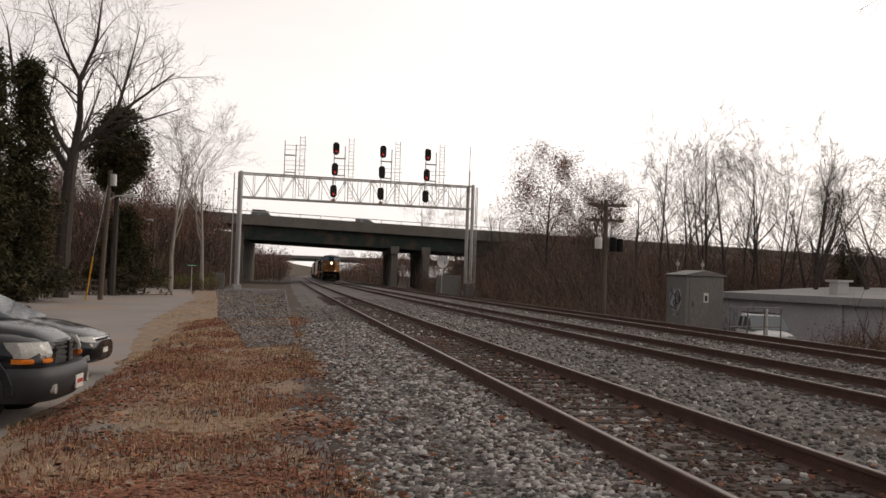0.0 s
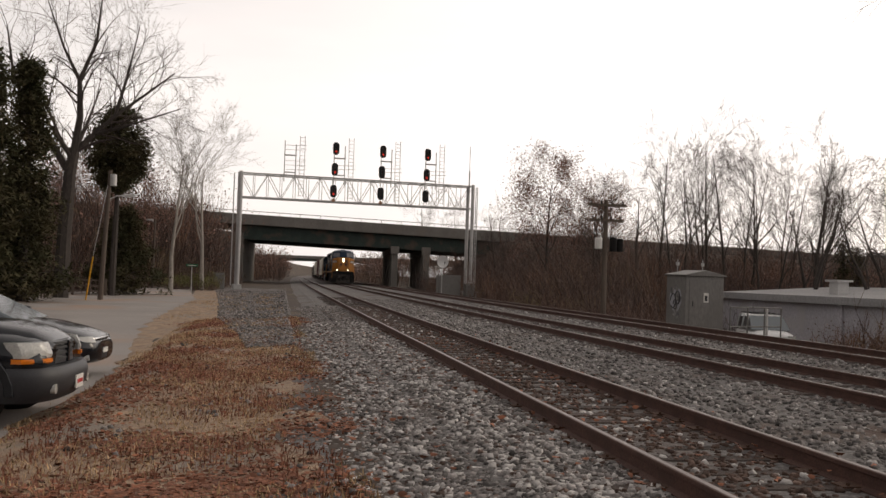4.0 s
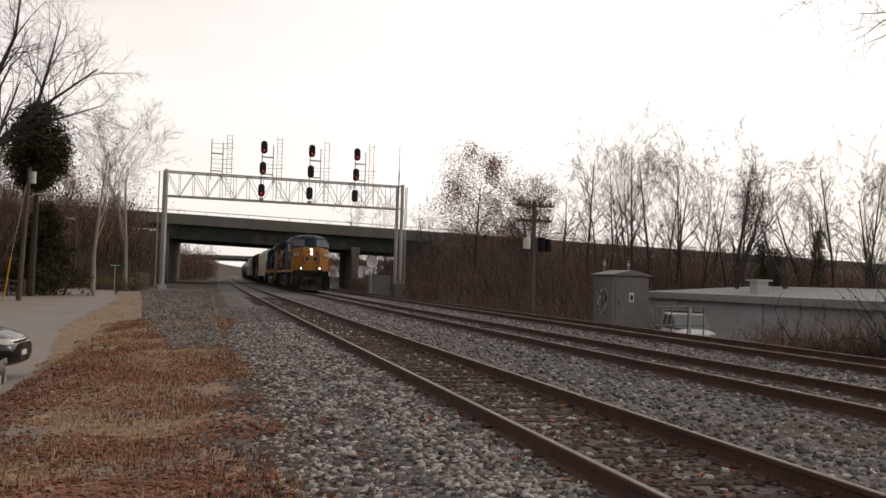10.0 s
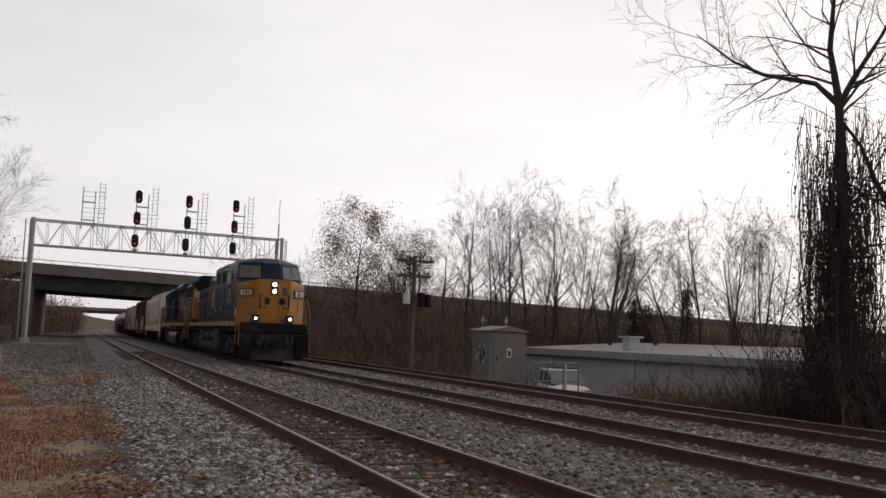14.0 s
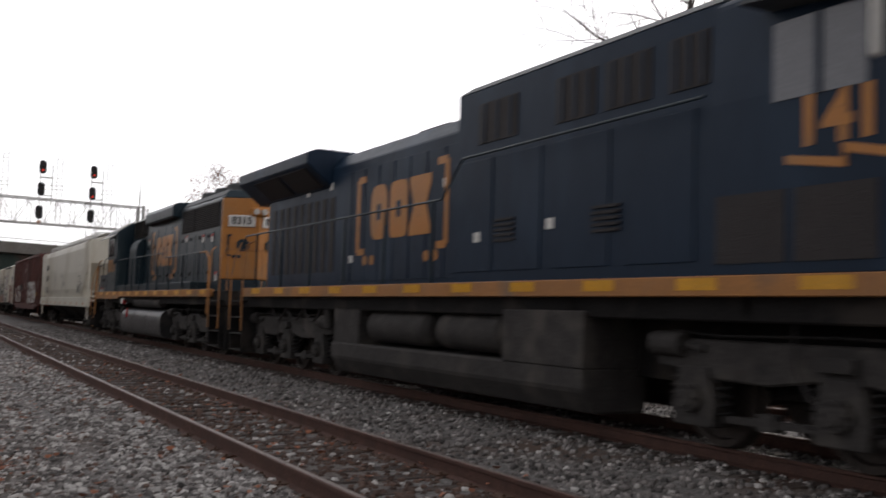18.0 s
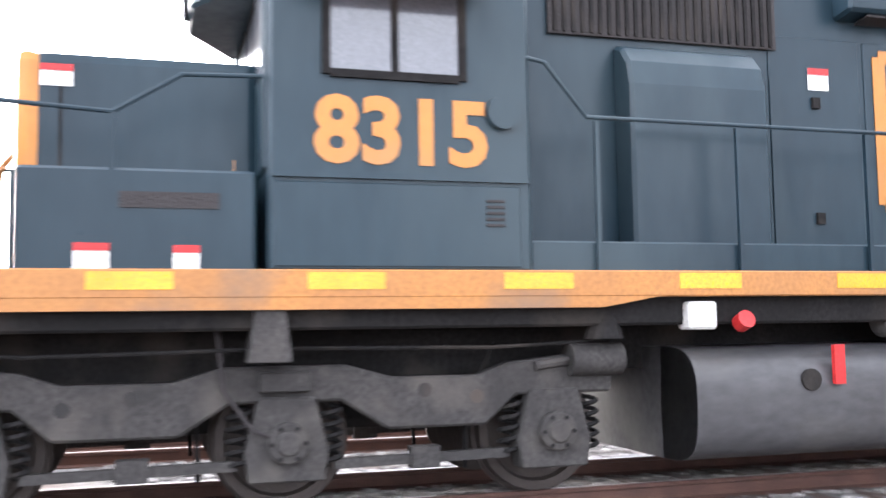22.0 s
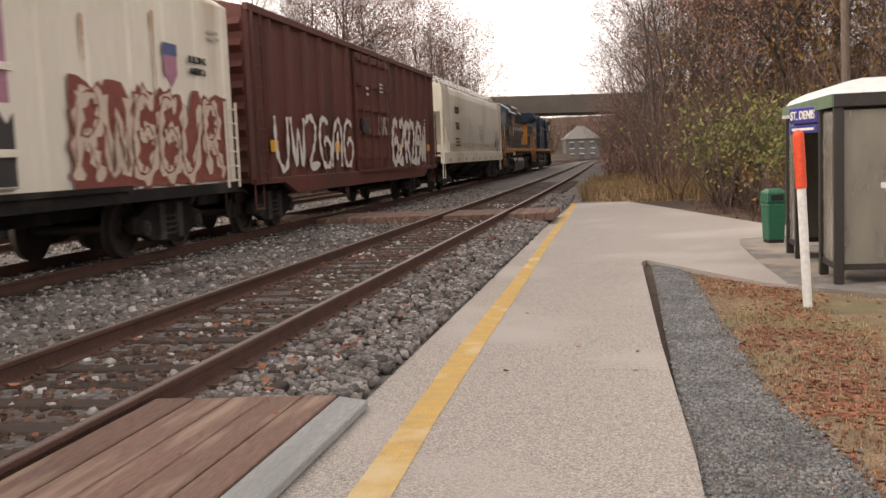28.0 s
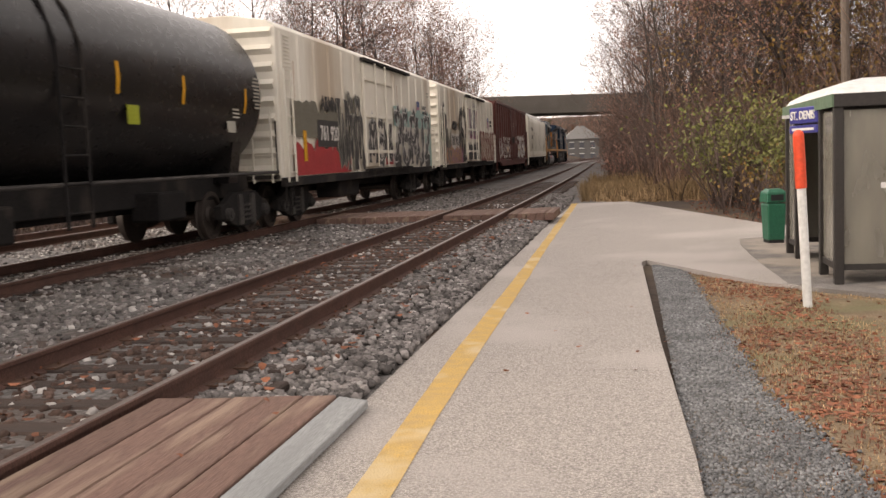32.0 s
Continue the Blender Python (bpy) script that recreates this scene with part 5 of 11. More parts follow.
        part("cutoff_lever", Shape().box(*sorted((side * 1.49, side * 1.53)), 2.05, 2.15, 0.82, 1.14), M_REDP, c, "red fuel cut-off lever")
        part("cab_step", Shape().prism([(6.55, 1.1), (6.85, 1.1), (6.8, 1.5), (6.6, 1.5)], *sorted((side * 1.2, side * 1.5)), "x"), M_TRUCK, c)
    for k, y in enumerate((-7.1, -5.75, -4.3)):
        f = part("roof_fan", Shape().rod((0, y, 4.5), (0, y, 4.76), 0.62, 28), M_GREYROOF, c, "round radiator fan", bevel=0.03)
        part("fan_grille", Shape().rod((0, y, 4.76), (0, y, 4.775), 0.55, 28), M_GRILLE, f)
    for y in (-0.2, 0.9):
        part("brake_fan", Shape().rod((0, y, 4.52), (0, y, 4.68), 0.5, 24), M_GREYROOF, c, "round brake fan", bevel=0.02)
    part("exhaust_stack", Shape().box(-0.3, 0.3, -3.0, -2.3, 4.4, 4.70), M_FRAME, c, bevel=0.02)
    # cab
    cab = part("cab", Shape().prism([(-1.5, 1.72), (1.5, 1.72), (1.5, 4.04), (0.95, 4.40), (-0.95, 4.40), (-1.5, 4.04)], 4.75, 6.72, "y"), M_SLATE, c, "dark blue cab", bevel=0.03)
    # Roof skin given a pale material that paints in the reflected sky.
    part("cab_roof", Shape().prism([(-1.47, 4.08), (-0.95, 4.42), (0.95, 4.42), (1.47, 4.08), (1.47, 4.11), (0.95, 4.45), (-0.95, 4.45), (-1.47, 4.11)], 4.78, 6.7, "y"), M_GALV, c, "cab roof in pale grey for the reflected sky")
    for side in (-1, 1):
        xs = side * 1.5
        w = part("side_window", Shape().box(*sorted((xs - side * 0.02, xs + side * 0.010)), 5.32, 6.28, 3.18, 3.80), M_CABGLASS, c, "cab side window")
        part("window_frame", Shape().box(*sorted((xs, xs + side * 0.03)), 5.26, 5.32, 3.14, 3.84).box(*sorted((xs, xs + side * 0.03)), 6.28, 6.34, 3.14, 3.84).box(*sorted((xs, xs + side * 0.03)), 5.32, 6.28, 3.12, 3.18).box(*sorted((xs, xs + side * 0.03)), 5.78, 5.83, 3.18, 3.80), M_FRAME, w, "dark window frame")
        part("sunshade", Shape().prism([(side * 1.48, 3.98), (side * 1.86, 3.78), (side * 1.85, 3.75), (side * 1.47, 3.95)], 5.15, 6.45, "y"), M_WHITE, c, "white-edged sunshade")
        part("cab_panel", Shape().box(*sorted((xs, xs + side * 0.012)), 4.85, 6.68, 1.76, 2.36), M_SLATE, c, "lower cab panel", bevel=0.006)
        for k in range(5):
            part("louvre", Shape().box(*sorted((xs, xs + side * 0.025)), 4.98, 5.12, 2.06 + 0.045 * k, 2.08 + 0.045 * k), M_GRILLE, c)
        part("drip_rail", Shape().box(*sorted((xs, xs + side * 0.03)), 4.78, 6.70, 2.39, 2.43), M_SLATE, c)
        part("air_vent", Shape().rod((xs, 4.98, 2.92), (xs + side * 0.06, 4.98, 2.92), 0.13, 18), M_SLATE, c, "round cab vent", smooth=True)
        # front cab windows and door at the nose
        part("front_window", Shape().box(side * 0.45 - 0.36, side * 0.45 + 0.36, 6.70, 6.735, 3.42, 3.86), M_CABGLASS, c, "front cab window")
        part("window_frame", Shape().box(side * 0.45 - 0.40, side * 0.45 + 0.40, 6.72, 6.745, 3.38, 3.42).box(side * 0.45 - 0.40, side * 0.45 + 0.40, 6.72, 6.745, 3.86, 3.9), M_FRAME, c, "dark window frame")
        part("cab_door", Shape().box(*sorted((side * 0.95, side * 1.42)), 6.70, 6.75, 2.45, 4.0), M_SLATE, c, "cab door", bevel=0.02)
        part("door_window", Shape().box(*sorted((side * 1.02, side * 1.36)), 6.745, 6.76, 3.15, 3.85), M_CABGLASS, c, "tall door window")
        part("marker", Shape().box(*sorted((side * 0.9, side * 1.3)), 8.32, 8.36, 2.1, 2.2), M_SILL, c)
    nose = part("nose", Shape().box(-0.88, 0.88, 6.72, 8.32, 1.72, 3.36), M_SLATE, c, "dark blue short nose", bevel=0.08, segments=2)
    part("nose_front", Shape().box(-0.885, 0.885, 8.26, 8.44, 1.72, 3.365), M_ORANGE, c, "orange nose front", bevel=0.08, segments=2)
    for k, outline in ((1, ROUND_BLOCK), (0, SQUARE_BLOCK), (-1, WAIST_BLOCK)):
        part("emblem_block", Shape().prism([(k * 0.40 - u * 0.20, 2.62 + v * 0.17) for u, v in outline], 8.44, 8.446, "y"), M_SLATE, c, "dark blue block")
    for d in (-1, 1):
        part("emblem_bracket", Shape().prism([(d * 0.78, 2.30), (d * 0.66, 2.30), (d * 0.66, 2.36), (d * 0.72, 2.36), (d * 0.72, 2.88), (d * 0.66, 2.88), (d * 0.66, 2.94), (d * 0.78, 2.94)], 8.44, 8.446, "y"), M_SLATE, c, "dark blue bracket")
        for e in (0.36, 0.5):
            part("emblem_dot", Shape().rod((d * e, 8.44, 2.30), (d * e, 8.446, 2.30), 0.05, 12), M_SLATE, c)
    part("nose_seam", Shape().box(-0.86, 0.86, 8.438, 8.444, 2.08, 2.095), M_FRAME, c)
    for side in (-1, 1):
        for z in (2.0, 2.45):
            part("nose_step", Shape().box(*sorted((side * 0.88, side * 1.0)), 7.55, 7.85, z, z + 0.04), M_SILL, c, "orange nose step")
        part("nose_seam", Shape().box(*sorted((side * 0.88, side * 0.888)), 8.12, 8.14, 1.76, 3.1), M_FRAME, c)
        part("caution_lines", Shape().box(*sorted((side * 0.905, side * 0.9)), 6.9, 6.91, 2.5, 2.6), M_ORANGE, c)
        part("end_reflector", Shape().rod((side * 1.3, 9.12, 1.60), (side * 1.3, 9.128, 1.60), 0.09, 16), M_REFLECT, c, "round orange reflector")
    # number boards and headlights
    house = part("headlight_housing", Shape().prism([(-1.08, 6.70), (-1.08, 6.80), (-0.36, 7.22), (0.36, 7.22), (1.08, 6.80), (1.08, 6.70)], 3.92, 4.36, "z"), M_SLATE, c, "number board housing", bevel=0.03)
    for z in (4.04, 4.24):
        lamp = part("headlight", Shape().rod((0, 7.15, z), (0, 7.26, z), 0.11, 16), M_BLACK, house, "black headlight rim")
        part("lens", Shape().rod((0, 7.25, z), (0, 7.265, z), 0.075, 14), M_CABGLASS, lamp, "unlit glass lens")
    part("rear_lamp_box", Shape().box(-0.24, 0.24, -8.20, -8.0, 3.80, 4.04), M_ORANGE, c, "orange headlight box", bevel=0.04)
    for side in (-1, 1):
        b = part("number_board", Shape().box(-0.37, 0.37, -0.03, 0.0, -0.13, 0.13), M_WHITE, house, "white number board", bevel=0.012, at=pose(side * 0.72, 6.99, 4.14, 0, 0, 180 - side * 30))
        me = text_mesh("8315", 0.27)
        me.materials.append(M_INK)
        part("number", me, None, b, "black digits", at=pose(0, -0.036, 0))
        b2 = part("number_board", Shape().box(-0.37, 0.37, -0.03, 0.0, -0.16, 0.16), M_WHITE, c, "white number board", bevel=0.07, at=pose(side * 0.43, -7.955, 3.66, 0, 0, side * 27.0))
        me2 = text_mesh("8315", 0.28)
        me2.materials.append(M_INK)
        part("number", me2, None, b2, "black digits", at=pose(0, -0.036, 0))
        part("rear_headlight", Shape().rod((side * 0.11, -8.19, 3.92), (side * 0.11, -8.26, 3.92), 0.085, 14), M_UNLIT, c, "round rear headlight")
        face = pose(side * 0.45, -7.94, 2.98, 0, 0, side * 27.0)
        part("emblem_bracket", Shape().prism([(side * 0.36, -0.30), (side * 0.24, -0.30), (side * 0.24, -0.25), (side * 0.31, -0.25), (side * 0.31, 0.25), (side * 0.24, 0.25), (side * 0.24, 0.30), (side * 0.36, 0.30)], -0.03, 0.0, "y"), M_SLATE, c, "dark blue bracket", at=face)
        part("emblem_block", Shape().prism([(-side * 0.08 + 0.19 * px, 0.02 + 0.18 * pz) for px, pz in ring(1.0, 8, 0.39)], -0.03, 0.0, "y"), M_SLATE, c, "dark blue block", at=face)
        for dot in (0.02, 0.16):
            part("emblem_dot", Shape().rod((side * dot, -0.03, -0.30), (side * dot, 0, -0.30), 0.05, 10), M_SLATE, c, at=face)
        part("end_rail", Shape().path([(side * 1.35, -9.95, 1.7), (side * 1.35, -9.95, 2.75), (side * 0.45, -9.95, 2.75), (side * 0.45, -9.95, 1.7)], 0.02, 8), M_SILL, c, "orange end railing")
        part("end_rail", Shape().path([(side * 1.35, 10.0, 1.7), (side * 1.35, 10.0, 2.75), (side * 0.45, 10.0, 2.75), (side * 0.45, 10.0, 1.7)], 0.02, 8), M_SILL, c, "orange end railing")
        part("jumper_hose", Shape().path([(side * 0.5, 10.1, 1.25), (side * 0.55, 10.35, 1.0), (side * 0.65, 10.3, 0.6), (side * 0.8, 10.1, 0.55)], 0.03, 8), M_GRILLE, c, "black brake hose")
    part("antenna", Shape().rod((-0.3, 6.3, 4.36), (-0.3, 6.3, 4.75), 0.012, 5).rod((-0.6, 6.2, 4.36), (0.6, 6.2, 4.42), 0.02, 6), M_FRAME, c, "roof antenna")
    part("horn", Shape().rod((0.2, 5.2, 4.45), (0.2, 5.6, 4.48), 0.04, 8, end=0.08).rod((0.2, 5.3, 4.3), (0.2, 5.3, 4.45), 0.025, 6), M_FRAME, c, "air horn")
    loco_truck(c, 6.55, (-2.06, 0.0, 2.13))
    loco_truck(c, -6.15, (-2.0, 0.0, 2.13))
    part("bell", Shape().rod((-1.3, 4.1, 1.22), (-1.3, 4.1, 1.50), 0.16, 14, end=0.08), M_FRAME, c, "bell under the sill")
    blade = [[(x, y + dy, z) for x, dy in ((-w, 0.0), (0, 0.22), (w, 0.0), (w, -0.08), (0, 0.12), (-w, -0.08))] for w, y, z in ((1.05, 10.16, 0.12), (1.32, 10.04, 0.50), (1.36, 10.02, 0.85), (1.36, 10.08, 1.12))]
    part("plow", Shape().loft(blade), M_SOOT, c, "black curved snow plow", bevel=0.01)
    part("end_plate", Shape().box(-1.36, 1.36, 10.02, 10.09, 1.12, 1.70), M_SOOT, c, "black end plate", bevel=0.01)
    for k, x in enumerate((-0.95, -0.8, -0.66, 0.66, 0.8, 0.95)):
        part("brake_hose", Shape().path([(x, 10.08, 1.32), (x, 10.26, 1.22), (x * 1.02, 10.36, 0.95), (x * 0.96, 10.3, 0.66 + 0.04 * (k % 3))], 0.022, 6), M_CAB_HOSE if k % 2 else M_BLACK, c, "hanging brake hose")
    part("jumper_cable", Shape().path([(-1.0, 10.1, 1.5), (-0.7, 10.45, 1.25), (-0.2, 10.7, 1.12), (0.4, 10.5, 1.2), (0.7, 10.2, 1.45)], 0.03, 8), M_BLACK, c, "black jumper cable")
    part("cut_lever", Shape().path([(-1.4, 10.14, 1.05), (-0.6, 10.2, 1.0), (-0.1, 10.4, 1.12), (0.6, 10.2, 1.0), (1.4, 10.14, 1.05)], 0.015, 6), M_TRUCK, c, "grey uncoupling lever")
    for side in (-1, 1):
        part("nose_rail", Shape().path([(side * 1.53, 9.06, 0.85), (side * 1.53, 8.98, 2.0), (side * 1.50, 8.86, 2.86), (side * 1.46, 8.72, 3.02), (side * 1.44, 8.5, 3.04)], 0.026, 8), M_SILL, c, "orange bent handrail")
        part("walkway_drop", Shape().prism([(9.1, 1.72), (9.1, 1.60), (10.06, 1.60), (10.06, 1.72)], *sorted((side * 0.3, side * 1.5)), "x"), M_SOOT, c, "black end walkway")
        part("draft_lug", Shape().box(*sorted((side * 0.35, side * 0.6)), 10.08, 10.3, 0.8, 1.1), M_SOOT, c, bevel=0.02)
    part("plow", Shape().prism([(-1.4, 0.22), (1.4, 0.22), (1.4, 1.2), (-1.4, 1.2)], -10.2, -10.1, "y"), M_FRAME, c, "black end plate", bevel=0.01)
    steps(c, 9.1, 1, M_FRAME, edge=M_SILL)
    steps(c, -9.05, -1, M_FRAME)
    coupler(c, 10.2, 1)
    coupler(c, -10.3, -1)
    emblem(c, -0.92, -0.72, 3.08, 1.38)
    letters(c, "8315", 0.66, M_ORANGE, -1.508, 5.74, 2.72, "orange cab number")
    for y, z, w, h in ((8.05, 3.10, 0.22, 0.16), (7.76, 1.74, 0.22, 0.17), (7.18, 1.73, 0.17, 0.17), (1.6, 3.42, 0.22, 0.2), (-3.9, 3.25, 0.2, 0.2), (-5.9, 3.15, 0.22, 0.22), (-6.9, 3.12, 0.22, 0.22), (-7.4, 2.0, 0.2, 0.26)):
        x = -0.885 if z > 3 and y > 6 else -1.51 if y > 6 else -0.92
        plate(c, "warning_label", M_WHITE, x, y, y + w, z, z + h, "white safety label")
        plate(c, "label_band", M_REDP, x - 0.006, y, y + w, z + h * 0.7, z + h, "red label band")
    return c


build_lead()
build_second()


# ---- paint scrawls: abstract bands and bent strokes on the car sides ----
STROKES = [
    [[(-0.8, 0.7), (-0.2, 1.0), (0.6, 0.7), (0.3, 0.0), (-0.7, -0.9), (0.8, -0.85)]],
    [[(-0.6, -1.0), (-0.7, 0.0), (-0.5, 0.9)], [(-0.6, 0.8), (0.5, 0.9), (0.8, 0.35), (0.1, -0.1), (-0.4, 0.0)], [(0.0, -0.1), (0.4, -0.5), (0.9, -1.0)]],
    [[(-0.8, 0.9), (-0.85, -0.3), (-0.2, -1.0), (0.5, -0.6), (0.75, 0.9)]],
    [[(-0.85, -1.0), (-0.7, 0.4), (0.0, 1.0), (0.65, 0.4), (0.8, -1.0)], [(0.0, 0.5), (-0.05, -0.7)]],
    [[(0.6, 0.8), (-0.4, 0.95), (-0.9, 0.1), (-0.5, -0.85), (0.4, -0.9), (0.85, -0.2), (0.2, 0.2), (-0.3, -0.1)]],
    [[(-0.9, 0.9), (-0.5, -0.9), (0.0, 0.4), (0.5, -0.9), (0.9, 0.9)]]]


def scrawl(car, x, y0, y1, z0, z1, count, fill, seed, label, width=0.11, outline=None, lift=0.0):
    """A row of abstract sprayed blobs with dark slits, or thin strokes where the width is small."""
    rnd = random.Random(seed)
    step = (y1 - y0) / count

    def ribbon(shape, pts, wd, off):
        v, f = [], []
        for i, (py, pz) in enumerate(pts):
            p, q = pts[max(0, i - 1)], pts[min(len(pts) - 1, i + 1)]
            d = Vector((q[0] - p[0], q[1] - p[1])).normalized()
            wob = wd * (0.7 + 0.4 * math.sin(i * 2.1 + py * 7))
            for e in (-0.5, 0.5):
                v.append((x - off - lift, py - d.y * wob * e, pz + d.x * wob * e))
        for i in range(len(pts) - 1):
            f.append((2 * i, 2 * i + 1, 2 * i + 3, 2 * i + 2))
        shape.add(v, f)

    for k in range(count):
        back, front, slit = Shape(), Shape(), Shape()
        cy, cz = y0 + step * (k + 0.5), (z0 + z1) / 2
        hw, hh = step * 0.5, (z1 - z0) * 0.5
        if width < 0.1:
            a0, turns = rnd.uniform(0, 6), rnd.uniform(1.1, 1.9)
            pts = [(cy + hw * (0.8 * math.cos(a0 + turns * 5 * i / 14) + 0.5 * (i / 14 - 0.5)), cz + hh * math.sin(a0 * 0.6 + turns * 6.5 * i / 14)) for i in range(15)]
            ribbon(front, pts, width, 0.006)
            part("paint_stroke", front, fill, car, label if k == 0 else "")
            continue
        slant, kind = rnd.uniform(-0.2, 0.25), rnd.choice(STROKES)
        fat = min(width * 1.5, hw * 0.78)
        for j, line in enumerate(kind):
            pts = []
            for i in range(len(line) - 1):
                p0, p1, p2, p3 = (line[min(len(line) - 1, max(0, i + q))] for q in (-1, 0, 1, 2))
                for m in range(5):
                    q = m / 5
                    pts.append(tuple(0.5 * (2 * p1[e] + (p2[e] - p0[e]) * q + (2 * p0[e] - 5 * p1[e] + 4 * p2[e] - p3[e]) * q * q + (3 * p1[e] - p0[e] - 3 * p2[e] + p3[e]) * q ** 3) for e in (0, 1)))
            pts.append(line[-1])
            world = [(cy - u * hw * 0.98 - slant * w * hh, max(z0 - 0.04, cz + w * hh + rnd.uniform(-0.01, 0.01))) for u, w in pts]
            ribbon(back, world, fat * 1.42, 0.004 + j * 0.0006)
            ribbon(front, world, fat, 0.008 + j * 0.0008)
            ribbon(slit, [(py + fat * 0.16, pz + fat * 0.12) for py, pz in world[2:-2]], fat * 0.14, 0.013)
        blob = part("paint_letter", front, fill, car, label if k == 0 else "")
        if outline:
            part("paint_outline", back, outline, blob)
            part("paint_highlight", slit, outline, blob)


def haze(car, x, y0, y1, z0, z1, material, seed, label, lift=0.0):
    """A sprayed patch with an uneven upper edge."""
    rnd = random.Random(seed)
    n = 22
    top = [(y1 - (y1 - y0) * i / n, z1 - (z1 - z0) * (0.05 + 0.35 * rnd.random() ** 2)) for i in range(n + 1)]
    v = [(x - 0.003 - lift, y, z) for y, z in [(y0, z0), (y1, z0)] + top]
    part("paint_patch", Shape().add(v, [tuple(range(len(v)))]), material, car, label)


P_BLACK = mat("sprayed_black", (0.025, 0.024, 0.026), (0.045, 0.042, 0.042), rough=0.6, fine=30, bump=0)
P_WHITE = mat("sprayed_white", (0.70, 0.68, 0.64), (0.58, 0.55, 0.52), rough=0.6, fine=30, bump=0)
P_RED = mat("sprayed_red", (0.42, 0.035, 0.040), (0.33, 0.03, 0.035), rough=0.6, fine=25, bump=0)
P_GREY = mat("sprayed_olive_grey", (0.17, 0.16, 0.125), (0.14, 0.13, 0.10), rough=0.6, fine=25, bump=0)
P_PINK = mat("sprayed_pink", (0.45, 0.20, 0.27), (0.36, 0.17, 0.25), rough=0.6, fine=25, bump=0)
P_TEAL = mat("sprayed_teal", (0.24, 0.42, 0.40), (0.34, 0.46, 0.42), rough=0.6, fine=25, bump=0)
P_ORANGE = mat("sprayed_tan", (0.48, 0.25, 0.13), (0.42, 0.24, 0.15), rough=0.6, fine=25, bump=0)
P_BRICK = mat("sprayed_brick_red", (0.27, 0.075, 0.055), (0.20, 0.06, 0.05), rough=0.65, fine=25, bump=0)
P_VIOLET = mat("sprayed_violet", (0.20, 0.15, 0.24), (0.16, 0.13, 0.2), rough=0.6, fine=25, bump=0)
P_GHOST = mat("faded_grey_scrawl", (0.36, 0.345, 0.30), (0.42, 0.40, 0.34), rough=0.7, fine=25, bump=0)


def bars(car, x, y0, y1, z0, z1, rows, material, label, seed=1):
    """Lines of small unreadable writing."""
    rnd = random.Random(seed)
    s = Shape()
    h = (z1 - z0) / rows
    for k in range(rows):
        z = z0 + h * k
        s.box(x - 0.004, x - 0.001, y0 + (y1 - y0) * rnd.uniform(0, 0.15), y1 - (y1 - y0) * rnd.uniform(0, 0.3), z, z + h * 0.45)
    part("stencilled_lines", s, material, car, label)


def ladder(car, x, y0, y1, z0, z1, rungs, material, axis="y"):
    put = (lambda a, z: (x, a, z)) if axis == "y" else (lambda a, z: (a, x, z))
    rails = part("ladder", Shape().beam(put(y0, z0), put(y0, z1), 0.035), material, car, "steel end ladder")
    part("ladder_rail", Shape().beam(put(y1, z0), put(y1, z1), 0.035), material, rails)
    for k in range(rungs):
        z = z0 + (z1 - z0) * (k + 0.5) / rungs
        part("rung", Shape().rod(put(y0, z), put(y1, z), 0.014, 6), material, rails)


def underframe(car, half_len, material):
    # Sill widened to block the lit background under the car.
    part("centre_sill", Shape().box(-0.5, 0.5, -half_len, half_len, 0.62, 1.0), M_FRAME, car, "sooty centre sill")
    for e in (-1, 1):
        coupler(car, e * (half_len - 0.02), e)
    part("brake_pipe", Shape().rod((-0.6, -half_len + 2.6, 0.82), (-0.6, half_len - 2.6, 0.82), 0.03, 6), M_FRAME, car)
    part("brake_cylinder", Shape().rod((-0.75, 0.6, 0.75), (-0.75, 1.3, 0.75), 0.2, 14), M_FRAME, car, "brake cylinder")


